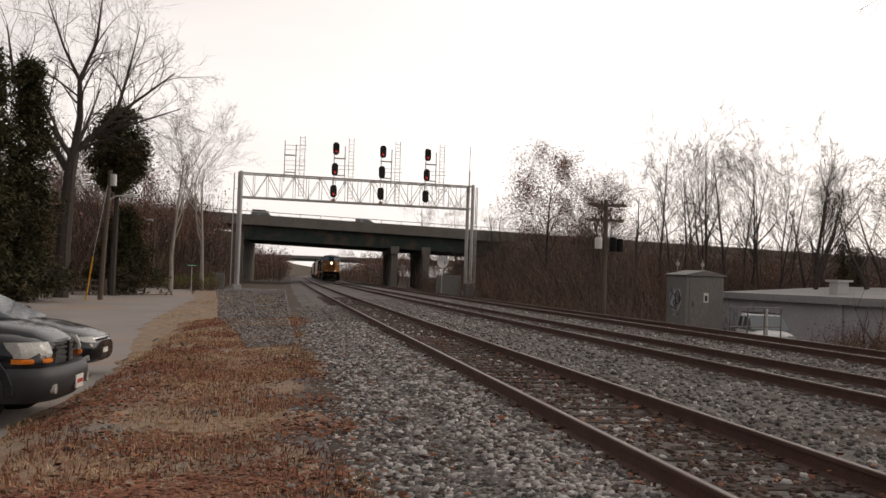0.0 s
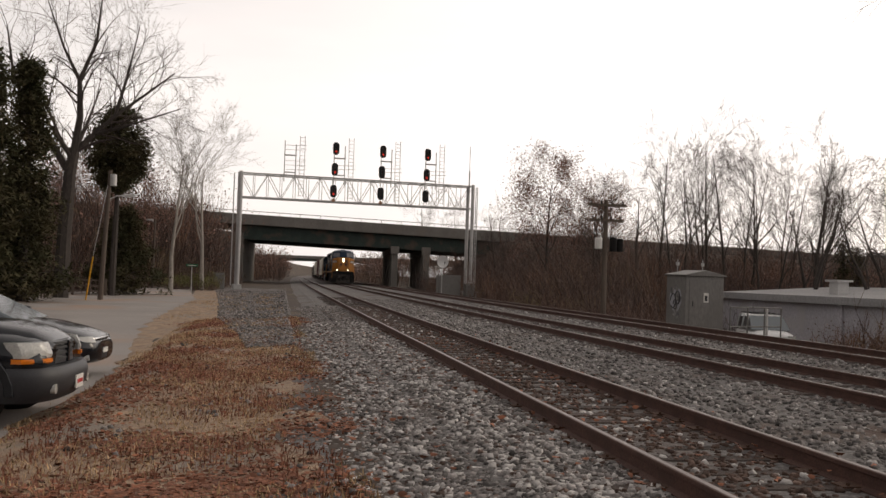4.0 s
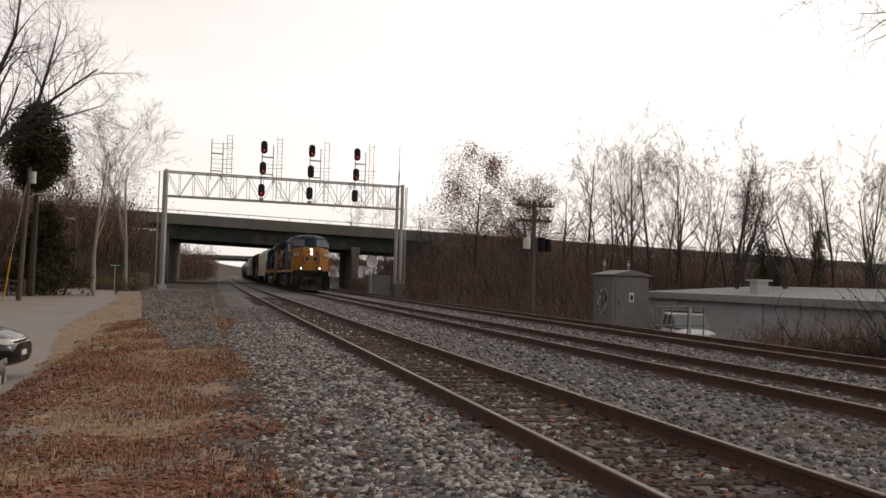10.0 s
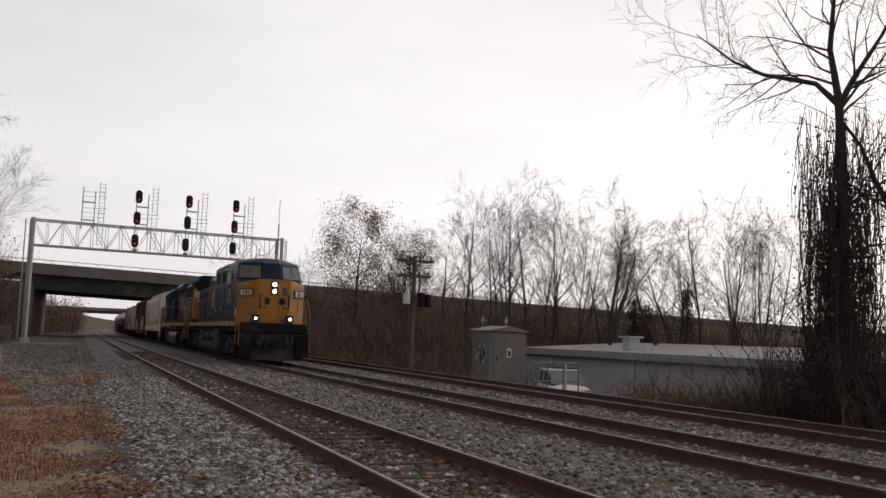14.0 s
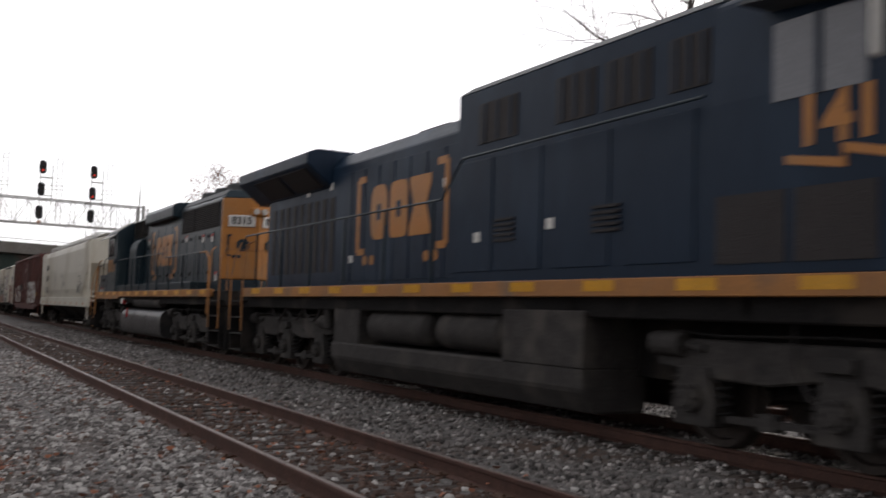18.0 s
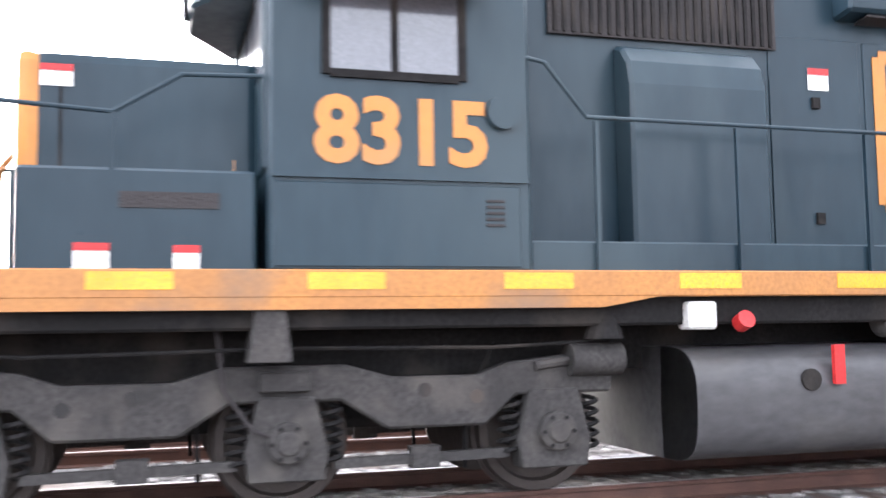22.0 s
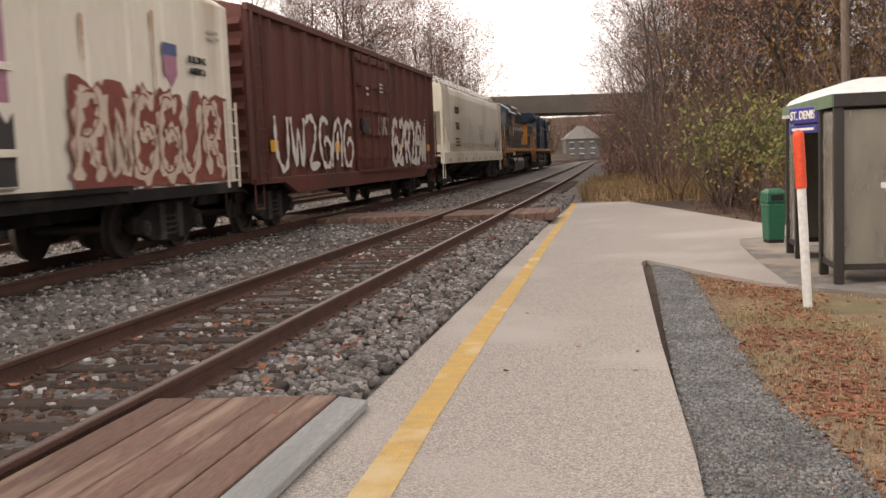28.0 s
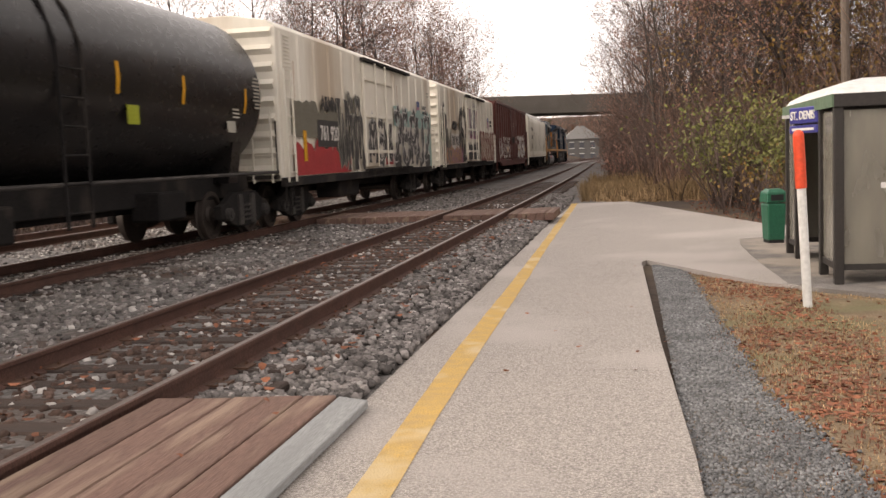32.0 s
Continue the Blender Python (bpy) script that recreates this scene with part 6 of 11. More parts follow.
def build_hopper():
    c = thing("covered_hopper_car", "cream covered hopper car with faded scrawls and a roof walkway", "hopper car")
    mid = (9.0 + 27.2) / 2
    TRAIN.append((c, mid))
    H = 9.05
    underframe(c, 8.9, M_CREAM)
    # body cross-section: sides bulge to a rounded roof
    sec = [(-1.46, 1.52), (-1.56, 1.9), (-1.60, 2.7), (-1.58, 3.75), (-1.50, 4.02), (-0.95, 4.27), (0, 4.33), (0.95, 4.27), (1.50, 4.02), (1.58, 3.75), (1.60, 2.7), (1.56, 1.9), (1.46, 1.52)]
    L = 7.75
    part("body", Shape().prism(sec, -L, L, "y"), M_CREAM, c, "smooth cream body", smooth=False, bevel=0.02)
    for e in (-1, 1):
        # end wings: side sheets whose lower corner is cut away, over a sloping end sheet
        for side in (-1, 1):
            prof = [(e * L, 1.52), (e * (L + 0.10), 1.9), (e * (H - 0.35), 2.75), (e * (H - 0.1), 3.1), (e * (H - 0.1), 4.0), (e * L, 4.0)]
            part("side_wing", Shape().prism(prof, *sorted((side * 1.50, side * 1.58)), "x"), M_CREAM, c, "cut-away end of the side sheet")
            part("end_post", Shape().beam((side * 1.52, e * (H - 0.05), 1.45), (side * 1.52, e * (H - 0.05), 4.0), 0.09), M_CREAM, c)
            for k in range(6):
                z = 1.6 + k * 0.38
                part("grab_iron", Shape().rod((side * 1.55, e * (H - 0.06), z), (side * 1.55, e * (H - 0.62), z), 0.014, 6), M_CREAM, c)
            part("inner_post", Shape().beam((side * 1.55, e * (H - 0.62), 1.45), (side * 1.55, e * (H - 0.62), 3.0), 0.05), M_CREAM, c)
            stir = Shape().path([(side * 1.5, e * (H - 0.1), 1.1), (side * 1.5, e * (H - 0.1), 0.55), (side * 1.5, e * (H - 0.55), 0.55), (side * 1.5, e * (H - 0.55), 1.1)], 0.02, 6).rod((side * 1.5, e * (H - 0.1), 0.8), (side * 1.5, e * (H - 0.55), 0.8), 0.015, 6)
            part("stirrup", stir, M_CREAM, c, "cream step stirrup")
        sl = [(e * L, 1.9), (e * (L + 0.06), 1.84), (e * (H - 0.12), 3.05), (e * (H - 0.12), 4.1), (e * L, 4.1)]
        part("slope_sheet", Shape().prism(sl, -1.5, 1.5, "x"), M_CREAM, c, "sloping end sheet")
        part("end_platform", Shape().box(-1.5, 1.5, *sorted((e * (L + 0.2), e * (H - 0.02))), 1.36, 1.44), M_CREAM, c, "end platform")
        part("roof_end", Shape().prism([(-1.5, 4.0), (1.5, 4.0), (0.95, 4.26), (-0.95, 4.26)], *sorted((e * L, e * (H - 0.1))), "y"), M_CREAM, c)
        car_truck(c, e * 6.75)
    for side in (-1, 1):
        sill = part("side_sill", Shape().box(*sorted((side * 1.44, side * 1.6)), -H, H, 1.08, 1.52), M_CREAM, c, "cream side sill", bevel=0.02)
        for k in range(9):
            y = -8.3 + k * 2.0
            part("reflector", Shape().box(*sorted((side * 1.60, side * 1.606)), y, y + 0.35, 1.16, 1.27), mat("faded_orange_reflector", (0.55, 0.22, 0.06), rough=0.4, bump=0) if k == 0 and side < 0 else bpy.data.materials["faded_orange_reflector"], sill, "orange reflective strip")
    for k in range(3):
        y = -4.3 + 4.3 * k
        hop = Shape().loft([[(-1.4, y - 2.0, 1.1), (1.4, y - 2.0, 1.1), (1.4, y + 2.0, 1.1), (-1.4, y + 2.0, 1.1)], [(-0.5, y - 0.5, 0.38), (0.5, y - 0.5, 0.38), (0.5, y + 0.5, 0.38), (-0.5, y + 0.5, 0.38)]])
        b = part("hopper_bay", hop, M_FRAME, c, "sooty discharge hopper", bevel=0.02)
        part("outlet_gate", Shape().box(-0.9, 0.9, y - 0.55, y + 0.55, 0.28, 0.40), M_FRAME, b, "outlet gate")
    walk_ = part("roof_walk", Shape().box(-0.75, -0.45, -8.6, 8.6, 4.44, 4.48).box(0.45, 0.75, -8.6, 8.6, 4.44, 4.48), M_GALV, c, "galvanised roof walkway")
    for k in range(18):
        y = -8.5 + k
        for side in (-1, 1):
            part("walk_bracket", Shape().beam((side * 1.25, y, 4.12), (side * 1.1, y, 4.46), 0.04).beam((side * 1.1, y, 4.45), (side * 0.5, y, 4.45), 0.04), M_GALV, walk_)
    part("roof_hatch", Shape().box(-0.4, 0.4, -8.0, 8.0, 4.32, 4.46), M_GREYROOF, c, "long roof hatch", bevel=0.03)
    x = -1.60
    letters(c, "13635", 0.38, M_INK, x - 0.006, 5.9, 2.55, "black car number")
    letters(c, "EQUX", 0.36, M_INK, x - 0.006, 5.95, 3.18, "black car mark")
    bars(c, x, 5.3, 6.5, 1.75, 2.15, 3, M_INK, "small black stencils", 3)
    bars(c, x + 0.01, -7.2, -6.0, 1.95, 3.1, 9, P_GHOST, "faint grey stencils", 4)
    bars(c, x, -3.5, -1.6, 1.75, 1.9, 2, P_GHOST, "faint grey stencils", 5)
    plate(c, "data_panel", P_BLACK, x + 0.01, -6.45, -6.1, 1.72, 2.05, "black data panel")
    scrawl(c, x, -7.5, -6.7, 1.65, 2.25, 2, P_BLACK, 11, "small black tag", 0.04)
    scrawl(c, x, -1.5, -0.3, 1.95, 2.75, 3, P_BLACK, 12, "thin dark tag", 0.035)
    scrawl(c, x, 1.6, 4.6, 1.65, 3.0, 4, P_GHOST, 13, "faded grey outlined scrawl", 0.06)
    return c


def build_boxcar():
    c = thing("boxcar", "oxide red ribbed boxcar with a white scrawl near the floor", "boxcar")
    mid = (28.85 + 46.2) / 2
    TRAIN.append((c, mid))
    H = 8.65
    underframe(c, 8.85, M_OXIDE)
    part("body", Shape().prism([(-1.5, 0.98), (1.5, 0.98), (1.5, 4.2), (0.8, 4.36), (-0.8, 4.36), (-1.5, 4.2)], -H, H, "y"), M_OXIDE, c, "oxide red body", bevel=0.02)
    for side in (-1, 1):
        for k in range(17):
            y = -H + 0.1 + k * (2 * H - 0.2) / 16
            if -1.9 < y < 1.7:
                continue
            part("side_post", Shape().prism([(side * 1.5, y - 0.11), (side * 1.575, y - 0.06), (side * 1.575, y + 0.06), (side * 1.5, y + 0.11)], 1.0, 4.15, "z"), M_OXIDE, c, "vertical side post")
        part("side_sill", Shape().prism([(-H, 0.95), (-H + 1.5, 0.95), (-H + 2.2, 0.72), (H - 2.2, 0.72), (H - 1.5, 0.95), (H, 0.95), (H, 1.06), (-H, 1.06)], *sorted((side * 1.48, side * 1.60)), "x"), M_OXIDE, c, "deep side sill", bevel=0.01)
        part("top_chord", Shape().box(*sorted((side * 1.49, side * 1.60)), -H, H, 4.10, 4.24), M_OXIDE, c, bevel=0.01)
        d = part("plug_door", Shape().box(*sorted((side * 1.5, side * 1.60)), -1.75, 1.6, 1.10, 4.05), M_OXIDE, c, "wide plug door", bevel=0.02)
        for k in range(5):
            z = 1.35 + k * 0.62
            part("door_rib", Shape().box(*sorted((side * 1.60, side * 1.65)), -1.7, 1.55, z, z + 0.1), M_OXIDE, d, bevel=0.01)
        for y in (-1.2, -0.4, 0.45, 1.25):
            part("locking_bar", Shape().rod((side * 1.68, y, 1.1), (side * 1.68, y, 4.1), 0.022, 8), M_OXIDE, d, "vertical locking bar")
        part("door_gear", Shape().box(*sorted((side * 1.64, side * 1.76)), 1.0, 1.45, 2.0, 2.4), M_TRUCK, d, "grey door gear box", bevel=0.03)
        part("door_track", Shape().box(*sorted((side * 1.58, side * 1.68)), -5.4, 1.7, 1.02, 1.10), M_OXIDE, c)
        for e in (-1, 1):
            ladder(c, side * 1.63, e * (H - 0.08), e * (H - 0.5), 1.0, 2.9 if e < 0 else 4.1, 5 if e < 0 else 8, M_OXIDE)
            part("stirrup", Shape().path([(side * 1.52, e * (H - 0.08), 0.95), (side * 1.52, e * (H - 0.08), 0.5), (side * 1.52, e * (H - 0.5), 0.5), (side * 1.52, e * (H - 0.5), 0.95)], 0.02, 6), M_OXIDE, c)
    for e in (-1, 1):
        for k in range(8):
            z = 1.2 + k * 0.38
            part("end_rib", Shape().prism([(e * H, z - 0.13), (e * (H + 0.10), z), (e * H, z + 0.13)], -1.45, 1.45, "x"), M_OXIDE, c, "horizontal end corrugation")
        car_truck(c, e * 6.6)
    x = -1.58
    for k, y in enumerate((-7.6, -3.2, 3.2, 7.4)):
        plate(c, "reflector", M_REFLECT, x, y, y + 0.42, 1.55, 1.78, "yellow reflective strip")
    haze(c, -1.502, -7.6, -2.2, 1.12, 2.6, mat("chalky_oxide", (0.24, 0.10, 0.075), (0.18, 0.06, 0.05), rough=0.8, fine=20, bump=0), 5, "chalky faded patch")
    scrawl(c, x, -6.9, -2.1, 1.18, 2.45, 6, P_WHITE, 21, "white scrawled strokes", 0.30)
    bars(c, -1.505, -7.8, -7.0, 2.1, 2.7, 5, P_WHITE, "small white stencils", 6)
    bars(c, -1.66, -0.95, -0.45, 3.15, 3.45, 3, P_WHITE, "white door stencils", 7)
    bars(c, -1.66, 0.6, 0.95, 3.0, 3.3, 2, P_WHITE, "white door stencils", 8)
    plate(c, "data_panel", P_WHITE, -1.512, -6.2, -5.95, 1.75, 2.1, "white outlined panel")
    scrawl(c, -1.66, -1.4, -0.2, 2.0, 2.5, 3, P_WHITE, 23, "white door scrawl", 0.05)
    scrawl(c, x, 2.0, 7.6, 1.2, 2.3, 6, P_WHITE, 24, "white scrawled strokes", 0.12)
    return c


def build_reefer(mid, number, label):
    c = thing("refrigerator_car", label, "boxcar", group="white refrigerator cars")
    TRAIN.append((c, mid))
    H = 7.75
    underframe(c, 7.95, M_REEFER)
    part("body", Shape().prism([(-1.50, 0.98), (1.50, 0.98), (1.50, 4.02), (1.30, 4.16), (0.6, 4.28), (-0.6, 4.28), (-1.30, 4.16), (-1.50, 4.02)], -H, H, "y"), M_REEFER, c, "dirty white body", bevel=0.02)
    for side in (-1, 1):
        for k in range(15):
            y = -H + 0.25 + k * (2 * H - 0.5) / 14
            if -1.6 < y < 1.6:
                continue
            part("side_post", Shape().prism([(side * 1.5, y - 0.09), (side * 1.535, y - 0.06), (side * 1.535, y + 0.06), (side * 1.5, y + 0.09)], 1.05, 3.95, "z"), M_REEFER, c, "flat side post")
        d = part("plug_door", Shape().box(*sorted((side * 1.5, side * 1.585)), -1.45, 1.45, 1.15, 3.85), M_REEFER, c, "wide plug door", bevel=0.02)
        for z in (1.5, 2.45, 3.4):
            part("door_rib", Shape().box(*sorted((side * 1.585, side * 1.63)), -1.4, 1.4, z, z + 0.09), M_REEFER, d, bevel=0.008)
        for y in (-0.55, 0.55):
            part("locking_bar", Shape().rod((side * 1.66, y, 1.15), (side * 1.66, y, 3.9), 0.022, 8), M_REEFER, d)
        part("door_track", Shape().box(*sorted((side * 1.52, side * 1.64)), -3.9, 1.55, 3.90, 3.98), M_FRAME, c, "upper door track")
        part("door_track", Shape().box(*sorted((side * 1.52, side * 1.62)), -3.9, 1.55, 1.03, 1.10), M_FRAME, c, "lower door track")
        part("side_sill", Shape().box(*sorted((side * 1.46, side * 1.56)), -H, H, 0.86, 1.04), M_FRAME, c, "sooty side sill", bevel=0.01)
        for e in (-1, 1):
            ladder(c, side * 1.60, e * (H - 0.1), e * (H - 0.55), 0.95, 3.2 if e > 0 else 2.4, 6, M_REEFER)
            part("stirrup", Shape().path([(side * 1.52, e * (H - 0.1), 0.9), (side * 1.52, e * (H - 0.1), 0.45), (side * 1.52, e * (H - 0.55), 0.45), (side * 1.52, e * (H - 0.55), 0.9)], 0.02, 6), M_FRAME, c)
        for k in range(10):
            part("louvre", Shape().box(*sorted((side * 1.5, side * 1.53)), H - 0.75, H - 0.2, 3.2 + k * 0.075, 3.235 + k * 0.075), M_REEFER, c, "cooling louvre")
    for e in (-1, 1):
        for k in range(9):
            z = 1.2 + k * 0.34
            part("end_rib", Shape().prism([(e * H, z - 0.10), (e * (H + 0.09), z), (e * H, z + 0.10)], -1.42, 1.42, "x"), M_REEFER, c, "horizontal end corrugation")
        ladder(c, e * (H + 0.14), -1.35, -0.95, 0.95, 2.4, 4, M_REEFER, "x")
        car_truck(c, e * 5.9)
    part("running_gear_box", Shape().box(-1.3, -0.7, 1.4, 3.2, 0.45, 0.98), M_FRAME, c, "fuel tank box", bevel=0.03)
    x = -1.54
    for y in (-6.9, -3.4, 3.3, 6.6):
        plate(c, "reflector", M_REFLECT, x, y, y + 0.42, 1.28, 1.42, "yellow reflective strip")
    # shield emblem, as plain shapes
    part("shield", Shape().prism([(-5.62, 3.05), (-5.2, 3.05), (-5.2, 2.72), (-5.41, 2.52), (-5.62, 2.72)], x - 0.004, x, "x"), P_PINK, c, "faded striped shield")
    part("shield_top", Shape().box(x - 0.006, x - 0.003, -5.64, -5.18, 3.0, 3.18), mat("faded_blue_%d" % len(TRAIN), (0.10, 0.14, 0.30), rough=0.6, bump=0), c, "blue shield top")
    letters(c, "BUILDING", 0.15, M_INK, x - 0.008, -6.35, 3.0, "small dark slogan", 0.95)
    letters(c, "AMERICA", 0.15, M_INK, x - 0.008, -6.35, 2.82, "small dark slogan", 0.95)
    if number:
        letters(c, number, 0.50, M_INK, x - 0.016, 4.6, 1.95, "black car number", 0.95)
    if number:
        letters(c, "ARMN", 0.46, M_INK, x - 0.012, 4.6, 2.56, "black car mark", 0.95)
    bars(c, x, -7.3, -6.7, 3.4, 3.6, 2, P_GHOST, "faint stencils", 11)
    return c


def rust_streaks(c, x, places, seed):
    """Ragged rusty runs down a car's side."""
    rnd = random.Random(seed)
    for y, z0, z1, w in places:
        s, n = Shape(), 12
        edge = [(rnd.uniform(0.4, 1.0), rnd.uniform(0.4, 1.0)) for _ in range(n + 1)]
        v = [(x - 0.002, y + q * w * (1 - 0.7 * i / n), z1 - (z1 - z0) * i / n) for i, e in enumerate(edge) for q in (-e[0], e[1])]
        s.add(v, [(2 * i, 2 * i + 1, 2 * i + 3, 2 * i + 2) for i in range(n)])
        part("rust_streak", s, P_RUST, c, "orange-brown rust run")


P_RUST = mat("rust_run", (0.46, 0.29, 0.16), (0.52, 0.38, 0.26), rough=0.8, fine=25, bump=0)


def paint_first(c):
    x = -1.545
    rust_streaks(c, x, ((5.95, 2.6, 3.9, 0.09), (5.6, 3.1, 3.8, 0.05), (-3.0, 2.7, 3.3, 0.06), (-4.9, 2.4, 3.6, 0.06), (3.2, 3.0, 3.7, 0.04)), 3)
    plate(c, "number_panel", P_WHITE, x - 0.004, 3.72, 4.55, 1.62, 2.25, "white painted number panel")
    plate(c, "number_panel", P_WHITE, x - 0.004, 4.65, 5.48, 1.62, 2.25, "white painted number panel")
    haze(c, x - 0.001, 5.5, 7.5, 1.08, 2.5, P_GREY, 30, "smoky grey sprayed haze")
    haze(c, x, -7.4, -2.6, 1.08, 2.6, P_BRICK, 31, "brick red sprayed patch")
    scrawl(c, x - 0.004, -7.1, -2.6, 1.2, 2.35, 6, P_REEFER_LIGHT, 32, "pale grey letters on brick red", 0.2, P_BRICK)
    haze(c, -1.588, -1.35, 0.9, 2.1, 3.75, P_PINK, 33, "pink and violet sprayed door")
    scrawl(c, -1.60, -1.2, 0.8, 2.2, 3.6, 3, P_WHITE, 34, "white strokes on pink", 0.14, P_VIOLET)
    haze(c, -1.588, -1.4, 1.4, 1.18, 2.05, P_BLACK, 35, "black figures along the door")
    scrawl(c, x, 1.7, 3.6, 1.15, 3.3, 3, P_BLACK, 36, "black looping strokes", 0.22, P_GREY)
    haze(c, x, 2.6, 7.4, 1.08, 1.75, P_PINK, 37, "mauve and brown sprayed band")
    scrawl(c, x - 0.004, 3.2, 7.2, 1.1, 1.7, 6, P_ORANGE, 38, "tan blobs", 0.16, P_VIOLET)
    scrawl(c, x, 6.4, 7.5, 1.5, 3.1, 1, P_BLACK, 39, "black mask shape", 0.3, P_GREY)


def paint_second(c):
    x = -1.545
    rust_streaks(c, x, ((6.9, 2.6, 3.4, 0.05), (-2.4, 2.9, 3.5, 0.04)), 4)
    letters(c, "ARMN", 0.44, P_BLACK, x - 0.02, 4.6, 2.62, "black car mark half sprayed over", 0.95)
    haze(c, x, -7.4, -1.9, 2.3, 2.95, P_TEAL, 41, "pale teal sprayed haze")
    haze(c, x - 0.001, -7.45, -6.3, 1.05, 2.3, P_TEAL, 48, "pale teal sprayed haze")
    scrawl(c, x - 0.004, -7.2, -1.75, 1.15, 2.72, 5, P_BLACK, 42, "huge black letters with white edges", 0.36, P_WHITE)
    scrawl(c, -1.60, -1.3, 1.3, 1.25, 2.4, 3, P_BLACK, 43, "black shapes with white edges on the door", 0.24, P_WHITE)
    haze(c, -1.588, -1.4, -0.5, 1.18, 1.8, P_RED, 44, "red sprayed patch")
    scrawl(c, x - 0.006, 1.7, 3.9, 1.1, 2.9, 3, P_BLACK, 45, "black and white strokes", 0.34, P_GHOST)
    haze(c, x, 2.9, 7.1, 1.06, 1.85, P_RED, 46, "red sprayed band")
    haze(c, x - 0.002, 3.6, 7.1, 1.86, 2.7, P_GREY, 47, "olive grey sprayed block")
    plate(c, "number_panel", P_BLACK, x - 0.003, 3.75, 5.5, 1.66, 2.26, "black number panel")
    me = text_mesh("761 920", 0.46, 0.003, 0.95)
    me.materials.append(P_WHITE)
    part("lettering", me, None, c, "white digits", at=pose(x - 0.012, 4.6, 1.95, 0, 0, -90))
    plate(c, "reflector", M_REFLECT, x - 0.01, 6.3, 6.5, 1.35, 2.0, "yellow reflective strip")


P_REEFER_LIGHT = mat("sprayed_cream", (0.62, 0.52, 0.42), (0.55, 0.44, 0.36), rough=0.6, fine=25, bump=0)


def build_tank():
    c = thing("tank_car", "glossy black tank car with yellow marks and a side ladder", "tank car", group="black tank cars")
    H = 7.4
    underframe(c, 8.1, M_TANK)
    # Full-length dark box, added to stand in for shade below the tank.
    part("stub_sill", Shape().box(-0.8, 0.8, -7.3, 7.3, 0.72, 1.16), M_FRAME, c, "black underframe", bevel=0.02)
    for y in (-3.6, 0.9, 3.4):
        part("brake_gear", Shape().box(-1.2, -0.7, y, y + 0.9, 0.5, 0.95), M_FRAME, c, "black brake gear", bevel=0.03)
    prof = [(-H, 0.05), (-H + 0.12, 0.6), (-H + 0.32, 1.02), (-H + 0.62, 1.33), (-H + 0.95, 1.465), (-H + 1.0, 1.50), (H - 1.0, 1.50), (H - 0.95, 1.465), (H - 0.62, 1.33), (H - 0.32, 1.02), (H - 0.12, 0.6), (H, 0.05)]
    part("tank", Shape().loft([[(r * math.cos(a), y, 2.62 + r * math.sin(a)) for a in [2 * math.pi * i / 40 for i in range(40)]] for y, r in prof]), M_TANK, c, "glossy black tank", smooth=True)
    for e in (-1, 1):
        band = Shape().loft([[(r * math.cos(a), e * (H - 0.80 + k), 2.62 + r * math.sin(a)) for a in [2 * math.pi * i / 40 for i in range(40)]] for k, r in ((0.0, 1.425), (0.07, 1.40))], close=False)
        part("end_band", band, mat("orange_band_%d" % (e + 1), (0.62, 0.25, 0.03), rough=0.5, bump=0), c, "orange band round the tank head")
        part("saddle", Shape().prism([(-1.1, 1.0), (1.1, 1.0), (1.25, 1.9), (0.9, 1.62), (-0.9, 1.62), (-1.25, 1.9)], *sorted((e * 5.6, e * 6.0)), "y"), M_TANK, c, "black tank saddle")
        part("end_platform", Shape().box(-1.45, 1.45, *sorted((e * (H - 0.2), e * (H + 0.55))), 1.02, 1.10), M_FRAME, c)
        for side in (-1, 1):
            part("end_rail", Shape().path([(side * 1.42, e * (H - 0.1), 1.1), (side * 1.42, e * (H - 0.1), 2.15), (side * 1.42, e * (H + 0.5), 2.15), (side * 1.42, e * (H + 0.5), 0.6)], 0.02, 6).rod((side * 1.42, e * (H + 0.5), 1.6), (side * 0.3, e * (H + 0.5), 1.6), 0.02, 6), M_FRAME, c, "end railing")
        car_truck(c, e * 6.3)
    for side in (-1, 1):
        part("walkway_rail", Shape().rod((side * 1.47, -H + 0.2, 1.16), (side * 1.47, H - 0.2, 1.16), 0.03, 8), M_TRUCK, c, "grey side rail")
        lad = Shape()
        for y in (-0.28, 0.28):
            pts = [(side * 1.5, y, 0.6), (side * 1.5, y, 2.7)] + [(side * 1.52 * math.cos(a), y, 2.62 + 1.52 * math.sin(a)) for a in (0.2, 0.5, 0.8, 1.1)]
            lad.path(pts, 0.025, 6)
        for k in range(6):
            lad.rod((side * 1.5, -0.28, 0.8 + k * 0.36), (side * 1.5, 0.28, 0.8 + k * 0.36), 0.016, 6)
        part("ladder", lad, M_FRAME, c, "curved side ladder")
        for y, z0 in ((-3.2, 2.3), (-5.7, 2.25), (2.0, 2.35), (5.0, 2.3), (-1.2, 2.35)):
            s = Shape()
            for z in (z0, z0 + 0.22):
                def rim(zz):
                    return math.sqrt(max(0.01, 1.508 ** 2 - (zz - 2.62) ** 2))
                s.add([(side * rim(z), y, z), (side * rim(z), y + 0.09, z), (side * rim(z + 0.22), y + 0.09, z + 0.22), (side * rim(z + 0.22), y, z + 0.22)], [(0, 1, 2, 3)])
            part("yellow_mark", s, M_REFLECT, c, "yellow vertical reflective mark")
    part("manway", Shape().rod((0, 0, 4.12), (0, 0, 4.45), 0.5, 20), M_TANK, c, "top fittings housing", bevel=0.03)
